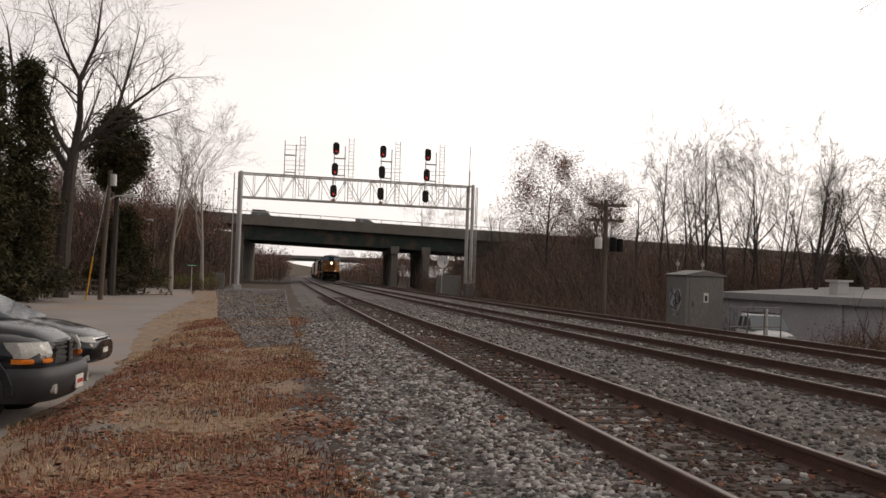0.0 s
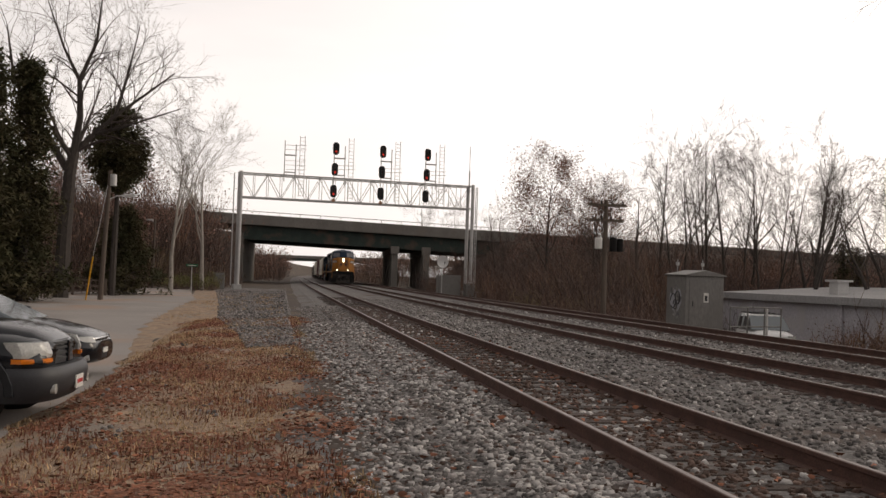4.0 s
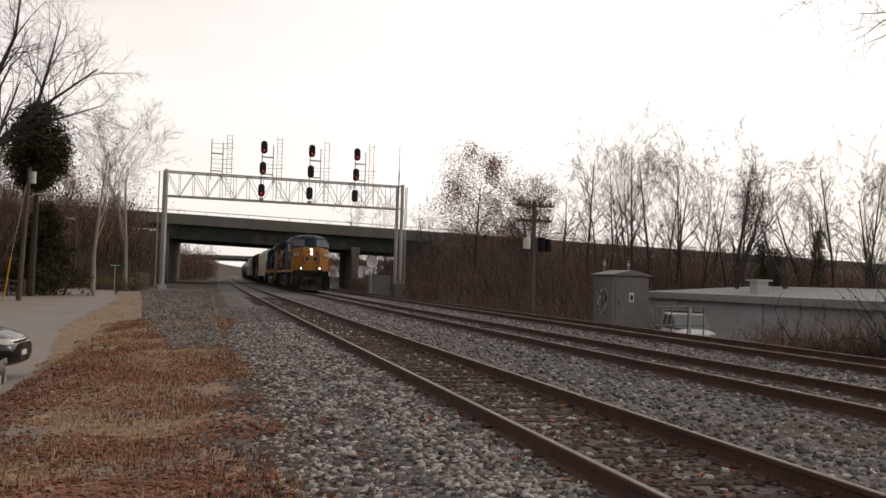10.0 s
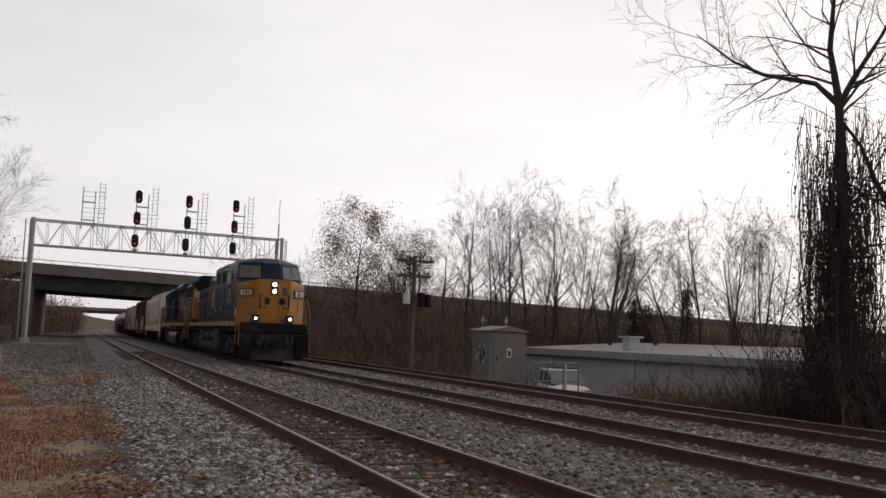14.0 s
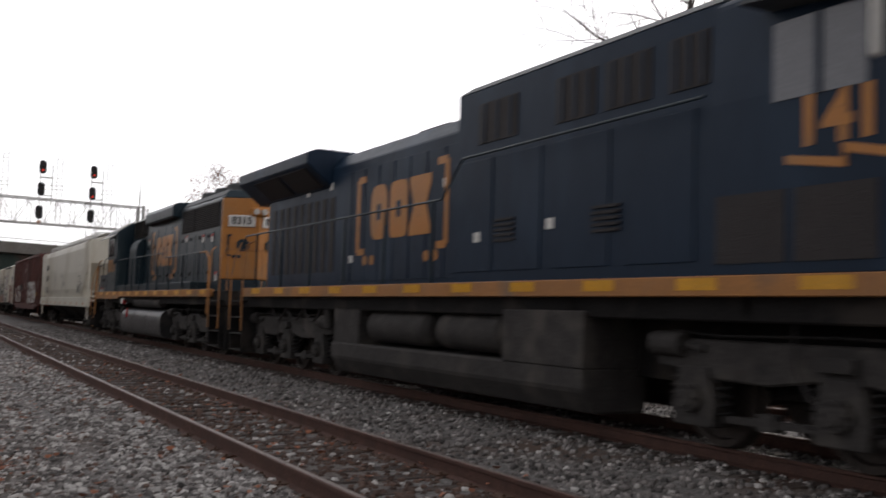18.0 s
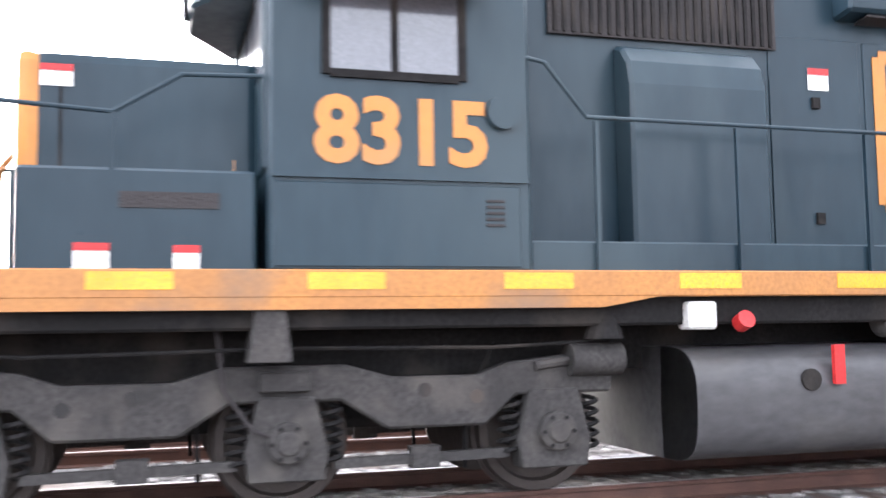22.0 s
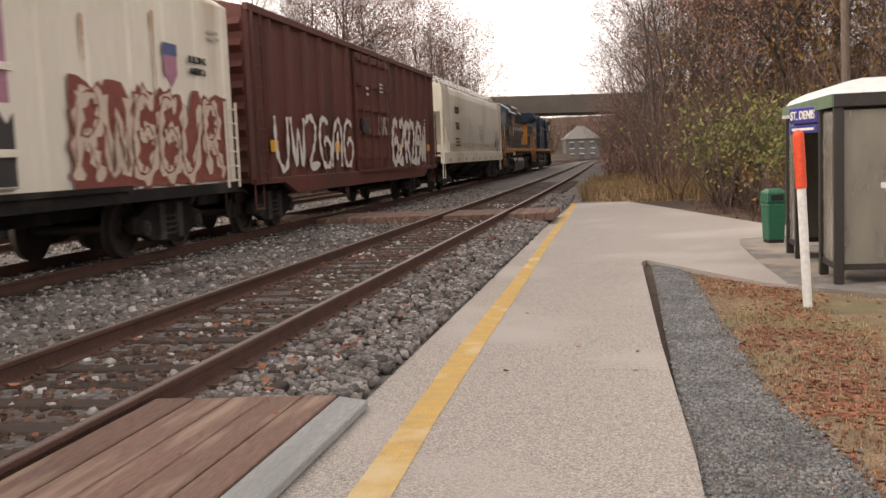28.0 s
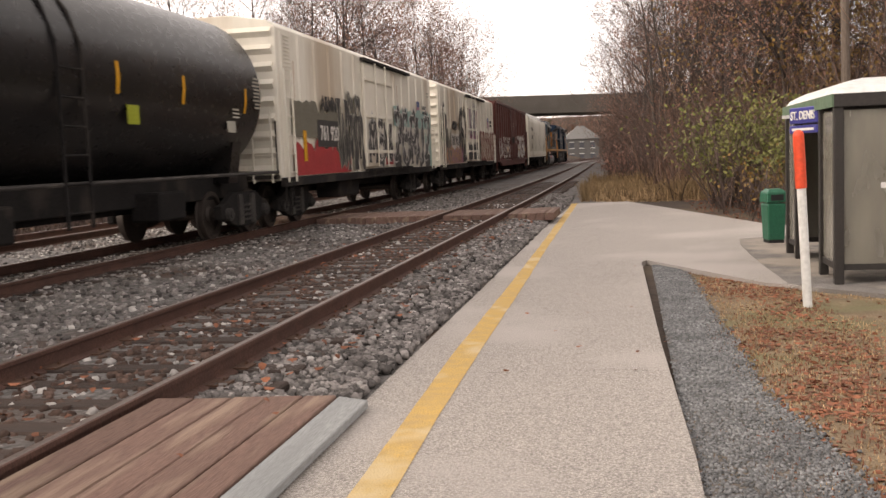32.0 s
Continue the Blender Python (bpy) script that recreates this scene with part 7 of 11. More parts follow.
    part("top_platform", Shape().box(-1.0, 1.0, -1.0, 1.0, 4.18, 4.22), M_FRAME, c, "top platform")
    part("platform_rail", Shape().path([(-1, -1, 4.2), (-1, -1, 4.6), (-1, 1, 4.6), (-1, 1, 4.2)], 0.02, 6), M_FRAME, c)
    x = -1.462
    bars(c, -1.507, -6.35, -5.95, 2.35, 2.95, 9, P_GHOST, "rows of pale stencilled data", 14)
    bars(c, -1.485, -5.4, -5.05, 2.15, 2.35, 3, P_GHOST, "pale stencils", 15)
    dia = Shape().box(-1.425, -1.415, -5.3, -4.95, 1.9, 2.1)
    part("data_panel", dia, P_GHOST, c, "pale framed panel")
    plate(c, "placard", mat("lime_placard", (0.36, 0.40, 0.03), rough=0.5, bump=0), -1.46, -1.75, -1.42, 1.95, 2.22, "lime yellow placard")
    return c


build_hopper()
build_boxcar()
paint_first(build_reefer((46.9 + 62.4) / 2, "761 915", "dirty white refrigerator car with pink and black scrawls"))
paint_second(build_reefer((63.9 + 79.5) / 2, "", "dirty white refrigerator car with red, grey and black scrawls"))
tank_one = build_tank()
TRAIN.append((tank_one, 86.8))
n_before = len(WHEELSETS)
for i in range(3):
    other = copy_thing(tank_one, pose(0, 0, 0))
    TRAIN.append((other, 86.8 + 16.9 * (i + 1)))


def head_at(t):
    """Where the train stands: a smooth run through its known places."""
    for (a, p), (b, q) in zip(HEAD_AT, HEAD_AT[1:]):
        if a <= t <= b:
            return p + (q - p) * (t - a) / (b - a)
    return HEAD_AT[-1][1]


def motions():
    for car, u in TRAIN:
        rows = []
        for t, s in HEAD_AT:
            y = s + u
            rows.append((t, pose(TRACKS[1] + bend(y), y, 0, 0, 0, heading(y))))
        walk(car, rows)
    for car, x in ROAD_CARS:
        last = (186 - x) / 24.5
        walk(car, [(0, deck_pose(x)), (last / 2, deck_pose((x + 186) / 2)), (last, deck_pose(186)), (last + 0.5, deck_pose(187)), (32, deck_pose(187))])
    start = HEAD_AT[0][1]
    for w, y, r in WHEELSETS:
        walk(w, [(k / 15, pose(0, y, r, math.degrees((start - head_at(k / 15)) / r), 0, 0)) for k in range(481)])

# ---- timber crossing ramps ----
M_PLANK = mat("weathered_red_planks", (0.24, 0.145, 0.115), (0.17, 0.105, 0.085), rough=0.9, scale=2, fine=26, bump=0.5, stretch=(5, 0.4, 3), random_amount=0.18, stain=(0.29, 0.205, 0.155), stain_scale=2.0)
M_GREYBOARD = mat("grey_edge_board", (0.35, 0.36, 0.36), (0.27, 0.28, 0.28), rough=0.75, scale=2, fine=30, bump=0.3, stretch=(4, 0.4, 3))


def build_ramp(x0, x1, y0, y1, boards, label, edge=False):
    r = thing("timber_crossing", label, "crossing", kind="structure")
    w = (x1 - x0) / boards
    for k in range(boards):
        d = 0.006 * math.sin(k * 2.3)
        part("plank", Shape().box(x0 + k * w + 0.006, x0 + (k + 1) * w - 0.006, y0 + d, y1 + d, -0.20, -0.03 + 0.004 * math.sin(k * 1.7)), M_PLANK, r, bevel=0.008)
    if edge:
        part("edge_board", Shape().box(x0 - 0.20, x0 - 0.012, y0 + 0.03, y1, -0.075, -0.028), M_GREYBOARD, r, "grey weathered edge board", bevel=0.006)
        for y in (y0 + 0.25, (y0 + y1) / 2, y1 - 0.25):
            part("bearer", Shape().box(x0 - 0.17, x0 + 0.1, y - 0.07, y + 0.07, -0.32, -0.076), M_TIE, r, "dark timber bearer")
    return r


def build_sloped_ramp():
    """Boards that fall from the rail's head to a grey board on the platform."""
    r = thing("timber_crossing", "reddish timber boarding sloping from the near rail to the platform", "crossing", kind="structure")

    def top(x):
        return -0.03 - 0.175 * (2.76 - x) / 0.86

    def end(x):
        return -5.16 - 0.80 * (2.76 - x) / 0.86
    n, w = 5, 0.855 / 5
    for k in range(n):
        a, b, e = 1.905 + k * w + 0.004, 1.905 + (k + 1) * w - 0.004, 0.008 * math.sin(k * 2.3)
        v = [(x, y, top(x) + dz + 0.003 * math.sin(k * 1.7)) for dz in (-0.12, 0) for x, y in ((a, -1.2), (b, -1.2), (b, end(b) + e), (a, end(a) + e))]
        part("plank", Shape().add(v, [(3, 2, 1, 0), (4, 5, 6, 7), (0, 1, 5, 4), (1, 2, 6, 5), (2, 3, 7, 6), (3, 0, 4, 7)]), M_PLANK, r, bevel=0.006)
    v = [(x, y, z) for z in (-0.268, -0.214) for x, y in ((1.675, -1.2), (1.898, -1.2), (1.898, -5.97), (1.675, -5.87))]
    part("edge_board", Shape().add(v, [(3, 2, 1, 0), (4, 5, 6, 7), (0, 1, 5, 4), (1, 2, 6, 5), (2, 3, 7, 6), (3, 0, 4, 7)]), M_GREYBOARD, r, "grey weathered edge board", bevel=0.006)
    return r


build_sloped_ramp()
build_ramp(1.72, 2.76, -24.2, -22.0, 5, "weathered timber crossing beside the near rail")
build_ramp(2.94, 4.27, -24.2, -22.0, 6, "weathered timber crossing between the near rails")
build_ramp(4.45, 7.40, -24.4, -22.2, 12, "weathered timber crossing between the tracks")
build_ramp(7.60, 8.92, -24.4, -22.2, 6, "weathered timber crossing between the middle rails")

# ---- shelter, bin, marker post ----
M_SHGREEN = mat("green_shelter_trim", (0.13, 0.20, 0.12), (0.10, 0.16, 0.10), rough=0.5, scale=2, fine=20, bump=0.05)
M_SHPOST = mat("dark_brown_shelter_frame", (0.035, 0.028, 0.025), (0.025, 0.022, 0.02), rough=0.5, scale=3, fine=30, bump=0.05)
M_DOME = mat("white_dome_roof", (0.78, 0.77, 0.76), (0.70, 0.69, 0.68), rough=0.4, scale=1, fine=10, bump=0)
M_PANE = mat("hazy_acrylic_pane", (0.30, 0.285, 0.24), (0.24, 0.225, 0.19), rough=0.25, scale=1.2, fine=5, bump=0.02, stain=(0.36, 0.35, 0.30), stain_scale=0.8, stretch=(1, 1, 0.3))
M_PANE.node_tree.nodes["Principled BSDF"].inputs["Transmission Weight"].default_value = 0.25
M_BIN = mat("green_bin_plastic", (0.022, 0.15, 0.085), (0.018, 0.12, 0.07), rough=0.45, scale=2, fine=20, bump=0.05)
M_SIGNBLUE = mat("blue_sign_enamel", (0.045, 0.045, 0.26), (0.04, 0.04, 0.22), rough=0.4, bump=0)
M_ORANGERED = mat("orange_red_marker", (0.80, 0.085, 0.035), (0.72, 0.08, 0.03), rough=0.45, scale=3, fine=30, bump=0.03)
M_WHITEPVC = mat("white_marker_tube", (0.78, 0.78, 0.76), (0.70, 0.70, 0.68), rough=0.45, scale=2, fine=20, bump=0.02, stain=(0.62, 0.60, 0.55), stain_scale=2)


def build_shelter():
    s = thing("platform_shelter", "dark-framed passenger shelter with hazy panes and a white dome roof", "shelter", pose(-2.25, -14.7, PZ))
    # its space: y north along the platform, x away from the track is negative
    W, D, H = 3.35, 1.75, 1.98
    for x, y in ((0, 0), (0, 0.75), (0, 2.5), (0, W), (-D, 0), (-D, 1.1), (-D, 2.25), (-D, W)):
        part("post", Shape().box(x - 0.05, x + 0.05, y - 0.05, y + 0.05, 0, H), M_SHPOST, s, "dark brown post", bevel=0.008)
    for a, b in (((0.06, 0.08), (-0.08, W + 0.08)), ((-D - 0.08, -D - 0.06), (-0.08, W + 0.08)), ((-D - 0.06, 0.06), (-0.08, -0.06)), ((-D - 0.06, 0.06), (W + 0.06, W + 0.08))):
        x0, x1 = a
        y0, y1 = b
        part("fascia", Shape().box(x0, x1, y0, y1, H - 0.02, H + 0.12), M_SHGREEN if y1 - y0 > 1 else M_SHPOST, s, "green roof edge" if y1 - y0 > 1 else "dark roof edge")
    rings = []
    for k in range(5):
        a = k / 4 * 0.5 * math.pi
        i = 1 - math.cos(a)
        zz = H + 0.10 + 0.24 * math.sin(a)
        rings.append([(-D / 2 + (D / 2 + 0.06) * (1 - i * 0.8) * sx, W / 2 + (W / 2 + 0.06) * (1 - i * 0.7) * sy, zz) for sx, sy in ((-1, -1), (1, -1), (1, 1), (-1, 1))])
    part("dome_roof", Shape().loft(rings), M_DOME, s, "white domed roof", bevel=0.04, segments=2)
    for x0, x1, y0, y1 in ((-0.012, 0.012, 0.05, 0.70), (-0.012, 0.012, 2.55, W - 0.05), (-D - 0.012, -D + 0.012, 0.05, 1.05), (-D - 0.012, -D + 0.012, 1.15, 2.20), (-D - 0.012, -D + 0.012, 2.30, W - 0.05)):
        p = part("pane", Shape().box(x0, x1, y0, y1, 0.22, H - 0.06), M_PANE, s, "hazy acrylic pane")
        part("pane_rail", Shape().box(x0 - 0.015, x1 + 0.015, y0, y1, 0.16, 0.23), M_SHPOST, p)
    for y in (0.0, W):
        for x0, x1 in ((-D + 0.05, -D / 2 - 0.03), (-D / 2 + 0.03, -0.05)):
            p = part("pane", Shape().box(x0, x1, y - 0.012, y + 0.012, 0.22, H - 0.06), M_PANE, s, "hazy acrylic pane")
            part("pane_rail", Shape().box(x0, x1, y - 0.027, y + 0.027, 0.16, 0.23), M_SHPOST, p)
        part("post", Shape().box(-D / 2 - 0.03, -D / 2 + 0.03, y - 0.04, y + 0.04, 0, H), M_SHPOST, s, "dark brown mullion")
    b = part("bench", Shape().box(-D + 0.1, -D + 0.5, 0.4, W - 0.4, 0.40, 0.46), M_SHPOST, s, "dark bench", bevel=0.01)
    for y in (0.6, W / 2, W - 0.6):
        part("bench_leg", Shape().box(-D + 0.25, -D + 0.33, y - 0.03, y + 0.03, 0, 0.4), M_SHPOST, b)
    part("sticker", Shape().box(-D / 2 + 0.32, -D / 2 + 0.44, W + 0.014, W + 0.017, 1.06, 1.12), M_DOME, s, "pale sticker")
    return s


build_shelter()


pad = thing("shelter_pad", "worn dark asphalt pad under the shelter", "pavement", kind="structure")
rim = [(-1.80, -17.1), (-1.72, -16.2), (-1.69, -14.6), (-1.70, -13.2), (-1.74, -11.5), (-1.98, -11.05), (-2.6, -10.5), (-4.6, -10.4), (-4.6, -17.4), (-2.6, -17.5)]
part("slab", Shape().prism(rim, PZ - 0.05, PZ + 0.006, "z"), mat("worn_dark_asphalt", (0.30, 0.275, 0.255), (0.17, 0.155, 0.143), rough=0.95, scale=3, fine=60, bump=0.5, stain=(0.36, 0.31, 0.26), stain_scale=1.1), pad)


def build_station_sign():
    s = thing("station_sign", "blue station name sign with white letters on the shelter frame", "sign", pose(-2.1, -12.6, PZ + 1.84, 0, 0, 107))
    b = part("board", Shape().box(-0.36, 0.36, -0.014, 0.014, -0.02, 0.18), M_SIGNBLUE, s, "blue enamel board", bevel=0.012)
    me = text_mesh("ST. DENIS", 0.145)
    me.materials.append(M_WHITE)
    part("lettering", me, None, s, "white letters", at=pose(0, -0.02, 0.075))
    part("lower_board", Shape().box(-0.36, 0.36, -0.013, 0.013, -0.14, -0.04), M_SIGNBLUE, s, "small lower board", bevel=0.01)
    part("small_writing", Shape().box(-0.28, 0.28, -0.018, -0.012, -0.105, -0.075), M_WHITE, s)
    part("bracket", Shape().box(-0.62, 0.62, 0.015, 0.05, 0.06, 0.10), M_GALV, s, "metal bracket")
    return s


build_station_sign()


def build_bin():
    b = thing("litter_bin", "green plastic litter bin beside the shelter", "litter bin", pose(-2.25, -16.35, PZ, 0, 0, 12) @ Matrix.Diagonal((0.50, 0.55, 0.80, 1)))
    part("body", Shape().loft([[(-0.26, -0.26, 0.06), (0.26, -0.26, 0.06), (0.26, 0.26, 0.06), (-0.26, 0.26, 0.06)], [(-0.30, -0.30, 0.80), (0.30, -0.30, 0.80), (0.30, 0.30, 0.80), (-0.30, 0.30, 0.80)]]), M_BIN, b, "green body", bevel=0.03)
    part("lid", Shape().loft([[(-0.33, -0.33, 0.82), (0.33, -0.33, 0.82), (0.33, 0.33, 0.82), (-0.33, 0.33, 0.82)], [(-0.31, -0.31, 1.02), (0.31, -0.31, 1.02), (0.31, 0.31, 1.02), (-0.31, 0.31, 1.02)], [(-0.2, -0.2, 1.09), (0.2, -0.2, 1.09), (0.2, 0.2, 1.09), (-0.2, 0.2, 1.09)]]), M_BIN, b, "green hooded lid", bevel=0.02)
    # Solid black plate paints the shade inside the lid's opening.
    part("opening", Shape().box(-0.2, 0.2, 0.315, 0.335, 0.86, 0.98), M_BLACK, b, "black plate for the shaded opening")
    part("foot", Shape().box(-0.24, 0.24, -0.24, 0.24, 0.0, 0.07), M_BLACK, b)
    return b


build_bin()


def build_marker():
    m = thing("marker_post", "leaning white marker post with an orange-red cap tube", "marker post", pose(-1.71, -10.1, PZ - 0.06, 0, 2.6, 0))
    part("tube", Shape().rod((0, 0, 0), (0, 0, 1.28), 0.045, 16), M_WHITEPVC, m, "white tube", smooth=True)
    part("cap", Shape().rod((0, 0, 1.20), (0, 0, 1.72), 0.055, 16), M_ORANGERED, m, "orange-red cap tube", smooth=True)
    part("cap_top", Shape().loft([[(r * math.cos(a), r * math.sin(a), z) for a in [2 * math.pi * i / 16 for i in range(16)]] for r, z in ((0.055, 1.72), (0.045, 1.755), (0.016, 1.775))]), M_ORANGERED, m, smooth=True)
    part("bolt", Shape().rod((0.05, 0.0, 0.08), (0.065, 0, 0.08), 0.015, 8), M_FRAME, m)
    return m


build_marker()

# ---- relay cabinet, pole, dish, van, building east of the line ----
M_CAB = mat("dull_grey_cabinet", (0.22, 0.21, 0.195), (0.175, 0.167, 0.156), rough=0.6, scale=0.8, fine=14, bump=0.05, stain=(0.15, 0.14, 0.13), stain_scale=0.8, stretch=(1, 1, 0.4))
M_WOODPOLE = mat("old_pole_wood", (0.16, 0.125, 0.10), (0.11, 0.085, 0.07), rough=0.95, scale=2, fine=20, bump=0.4, stretch=(2, 2, 0.3))
M_WHITEWALL = mat("whitewashed_wall", (0.56, 0.545, 0.58), (0.43, 0.415, 0.445), rough=0.9, scale=0.6, fine=8, bump=0.1, stain=(0.44, 0.42, 0.42), stain_scale=0.5)
M_ROOFGREY = mat("pale_grey_roof", (0.36, 0.35, 0.355), (0.29, 0.285, 0.285), rough=0.8, scale=0.5, fine=8, bump=0.05)


def build_relay():
    r = thing("relay_cabinet", "tall grey metal relay cabinet with scrawls and a white notice", "relay cabinet", pose(14.75, 33.6, -0.45, 0, 0, 14))
    part("body", Shape().box(0, 1.75, 0, 1.15, 0.10, 2.12), M_CAB, r, "grey sheet metal body", bevel=0.02)
    part("roof", Shape().prism([(-0.08, 2.12), (1.83, 2.12), (1.83, 2.16), (0.875, 2.34), (-0.08, 2.16)], -0.08, 1.23, "y"), M_CAB, r, "low gabled roof", bevel=0.01)
    part("plinth", Shape().box(-0.1, 1.85, -0.1, 1.25, 0, 0.10), M_CONC, r, "concrete plinth")
    part("door", Shape().box(0.15, 1.6, -0.02, 0.0, 0.25, 2.0), M_CAB, r, "front door", bevel=0.01)
    part("notice", Shape().box(0.80, 1.02, -0.03, -0.018, 1.15, 1.50), M_WHITE, r, "white notice")
    part("notice_bar", Shape().box(0.85, 0.97, -0.034, -0.028, 1.2, 1.4), M_INK, r)
    part("handle", Shape().rod((0.3, -0.05, 1.0), (0.3, -0.05, 1.2), 0.015, 6), M_BLACK, r)
    rnd = random.Random(4)
    for k in range(7):
        y, z = rnd.uniform(0.25, 0.8), rnd.uniform(0.4, 1.6)
        sc = Shape().add([(-0.004, y, z), (-0.004, y + rnd.uniform(0.1, 0.25), z + rnd.uniform(-0.1, 0.2)), (-0.004, y + 0.12, z + rnd.uniform(0.25, 0.5)), (-0.004, y - 0.1, z + 0.2)], [(0, 1, 2, 3)])
        part("paint_stroke", sc, P_SCRAWL, r, "pale and dark scrawl" if k == 0 else "")
    part("paint_haze", Shape().add([(-0.003, 0.58 + 0.36 * math.cos(q), 1.25 + 0.46 * math.sin(q) * (1 + 0.15 * math.sin(3 * q))) for q in [2 * math.pi * i / 20 for i in range(20)]], [tuple(range(20))]), mat("pale_sprayed_haze", (0.42, 0.42, 0.45), rough=0.7, bump=0), r, "pale sprayed haze")
    for cy, cz, rr in ((0.46, 1.3, 0.2), (0.72, 1.18, 0.22), (0.6, 1.05, 0.15)):
        part("paint_stroke", Shape().path([(-0.008, cy + rr * 0.7 * math.cos(q), cz + rr * 1.2 * math.sin(q)) for q in [5.6 * i / 16 for i in range(17)]], 0.022, 5), P_BLACK, r)
    for x in (0.15, 1.3):
        part("antenna", Shape().rod((x, 0.7, 2.15), (x, 0.7, 2.75), 0.015, 6).rod((x, 0.7, 2.5), (x, 0.7, 2.62), 0.06, 8), M_GALV, r, "small antenna")
    return r


P_SCRAWL = mat("cabinet_scrawl", (0.42, 0.40, 0.38), (0.10, 0.10, 0.10), rough=0.7, scale=4, fine=10, bump=0)
build_relay()


def build_phone_pole():
    p = thing("utility_pole", "old dark wooden pole with crossarms and transformer cans", "utility pole", pose(14.7, 42.5, -0.6))
    part("pole", Shape().rod((0, 0, -0.3), (0, 0, 5.7), 0.14, 10, end=0.10), M_WOODPOLE, p, "dark wooden pole", smooth=True)
    for z, w in ((5.45, 0.9), (4.75, 0.8)):
        a = part("crossarm", Shape().beam((-w, -0.12, z), (w, -0.12, z), 0.11), M_WOODPOLE, p, "wooden crossarm")
        for k in range(4):
            x = -w + 0.15 + k * (2 * w - 0.3) / 3
            part("insulator", Shape().rod((x, -0.12, z + 0.06), (x, -0.12, z + 0.20), 0.035, 8), M_BLACK, a)
    part("transformer", Shape().rod((-0.35, -0.1, 3.45), (-0.35, -0.1, 3.95), 0.17, 14), M_WHITE, p, "white transformer can", bevel=0.02)
    part("transformer", Shape().rod((0.35, -0.1, 3.35), (0.35, -0.1, 4.0), 0.17, 14), M_FRAME, p, "dark transformer can", bevel=0.02)
    part("transformer", Shape().rod((0.7, 0.0, 3.35), (0.7, 0.0, 3.95), 0.16, 14), M_FRAME, p, "dark transformer can", bevel=0.02)
    return p


build_phone_pole()


def build_dish():
    d = thing("satellite_dish", "white round dish on a short mast beside the signal bridge", "dish antenna", pose(14.0, 82.8, -0.4))
    part("mast", Shape().rod((0, 0, 0), (0, 0, 3.0), 0.05, 8), M_GALV, d)
    rings = [[(r * math.cos(a), -0.1 - q, 3.05 + r * math.sin(a)) for a in [2 * math.pi * i / 24 for i in range(24)]] for r, q in ((0.05, 0.0), (0.25, 0.03), (0.40, 0.10), (0.50, 0.18), (0.50, 0.20), (0.38, 0.13), (0.05, 0.04))]
    part("reflector_dish", Shape().loft(rings), M_DOME, d, "white dish", smooth=True)
    part("feed", Shape().rod((0.1, -0.2, 2.75), (0.12, -0.6, 3.0), 0.02, 6).rod((0.12, -0.6, 2.98), (0.12, -0.6, 3.08), 0.04, 8), M_BLACK, d)
    return d


build_dish()


def build_enclosure(x, y, w, hgt):
    e = thing("equipment_cabinet", "grey equipment cabinet beside the signal bridge", "cabinet", pose(x, y, -0.45, 0, 0, 5))
    part("body", Shape().box(0, w, 0, 0.9, 0, hgt), M_CAB, e, bevel=0.03)
    part("door", Shape().box(0.08, w - 0.08, -0.015, 0, 0.1, hgt - 0.1), M_CAB, e, bevel=0.01)
    part("lid", Shape().box(-0.04, w + 0.04, -0.05, 0.95, hgt, hgt + 0.05), M_CAB, e)
    return e


build_enclosure(13.8, 83.2, 2.0, 1.95)
build_enclosure(16.2, 83.0, 0.8, 1.2)
build_enclosure(-5.4, 86.5, 0.9, 1.5)


def build_yard_fence(x, y, n, turn, label, material=None, hgt=1.1, gap=0.9):
    f = thing("pipe_fence", label, "fence", pose(x, y, ground_height(x, y), 0, 0, turn))
    for k in range(n + 1):
        part("post", Shape().rod((k * gap, 0, -0.1), (k * gap, 0, hgt), 0.03, 8), material or M_GALV, f)
    for z in (hgt * 0.5, hgt):
        part("rail", Shape().rod((0, 0, z), (n * gap, 0, z), 0.025, 8), material or M_GALV, f)
    return f


build_yard_fence(17.5, 35.6, 3, 20, "short dull grey pipe fence beside the relay cabinet", M_CAB, 1.5, 0.95)
build_yard_fence(20.3, 38.0, 2, 60, "pale pipe gate beside the parked van", None, 1.5, 0.7)
hw = thing("culvert_wall", "dark concrete culvert wall beside the far track", "wall", kind="structure")
# Concrete headwall, darkened by giving it the ties' material.
part("wall", Shape().box(16.1, 16.7, 3.2, 12.35, -2.2, 0.02), M_TIE, hw, bevel=0.03)
rl = thing("pipe_railing", "pale grey pipe railing on the culvert wall", "railing", pose(16.4, 12.3, 0.02, 0, 0, -90))
for k in range(6):
    part("post", Shape().rod((k * 1.75, 0, 0), (k * 1.75, 0, 1.08), 0.035, 8), M_GALV, rl)
for z in (0.55, 1.08):
    part("rail", Shape().rod((-0.03, 0, z), (8.78, 0, z), 0.03, 8), M_GALV, rl)
build_yard_fence(17.3, 84.0, 3, 0, "low grey pipe railing beside the signal bridge", None, 1.1, 0.8)


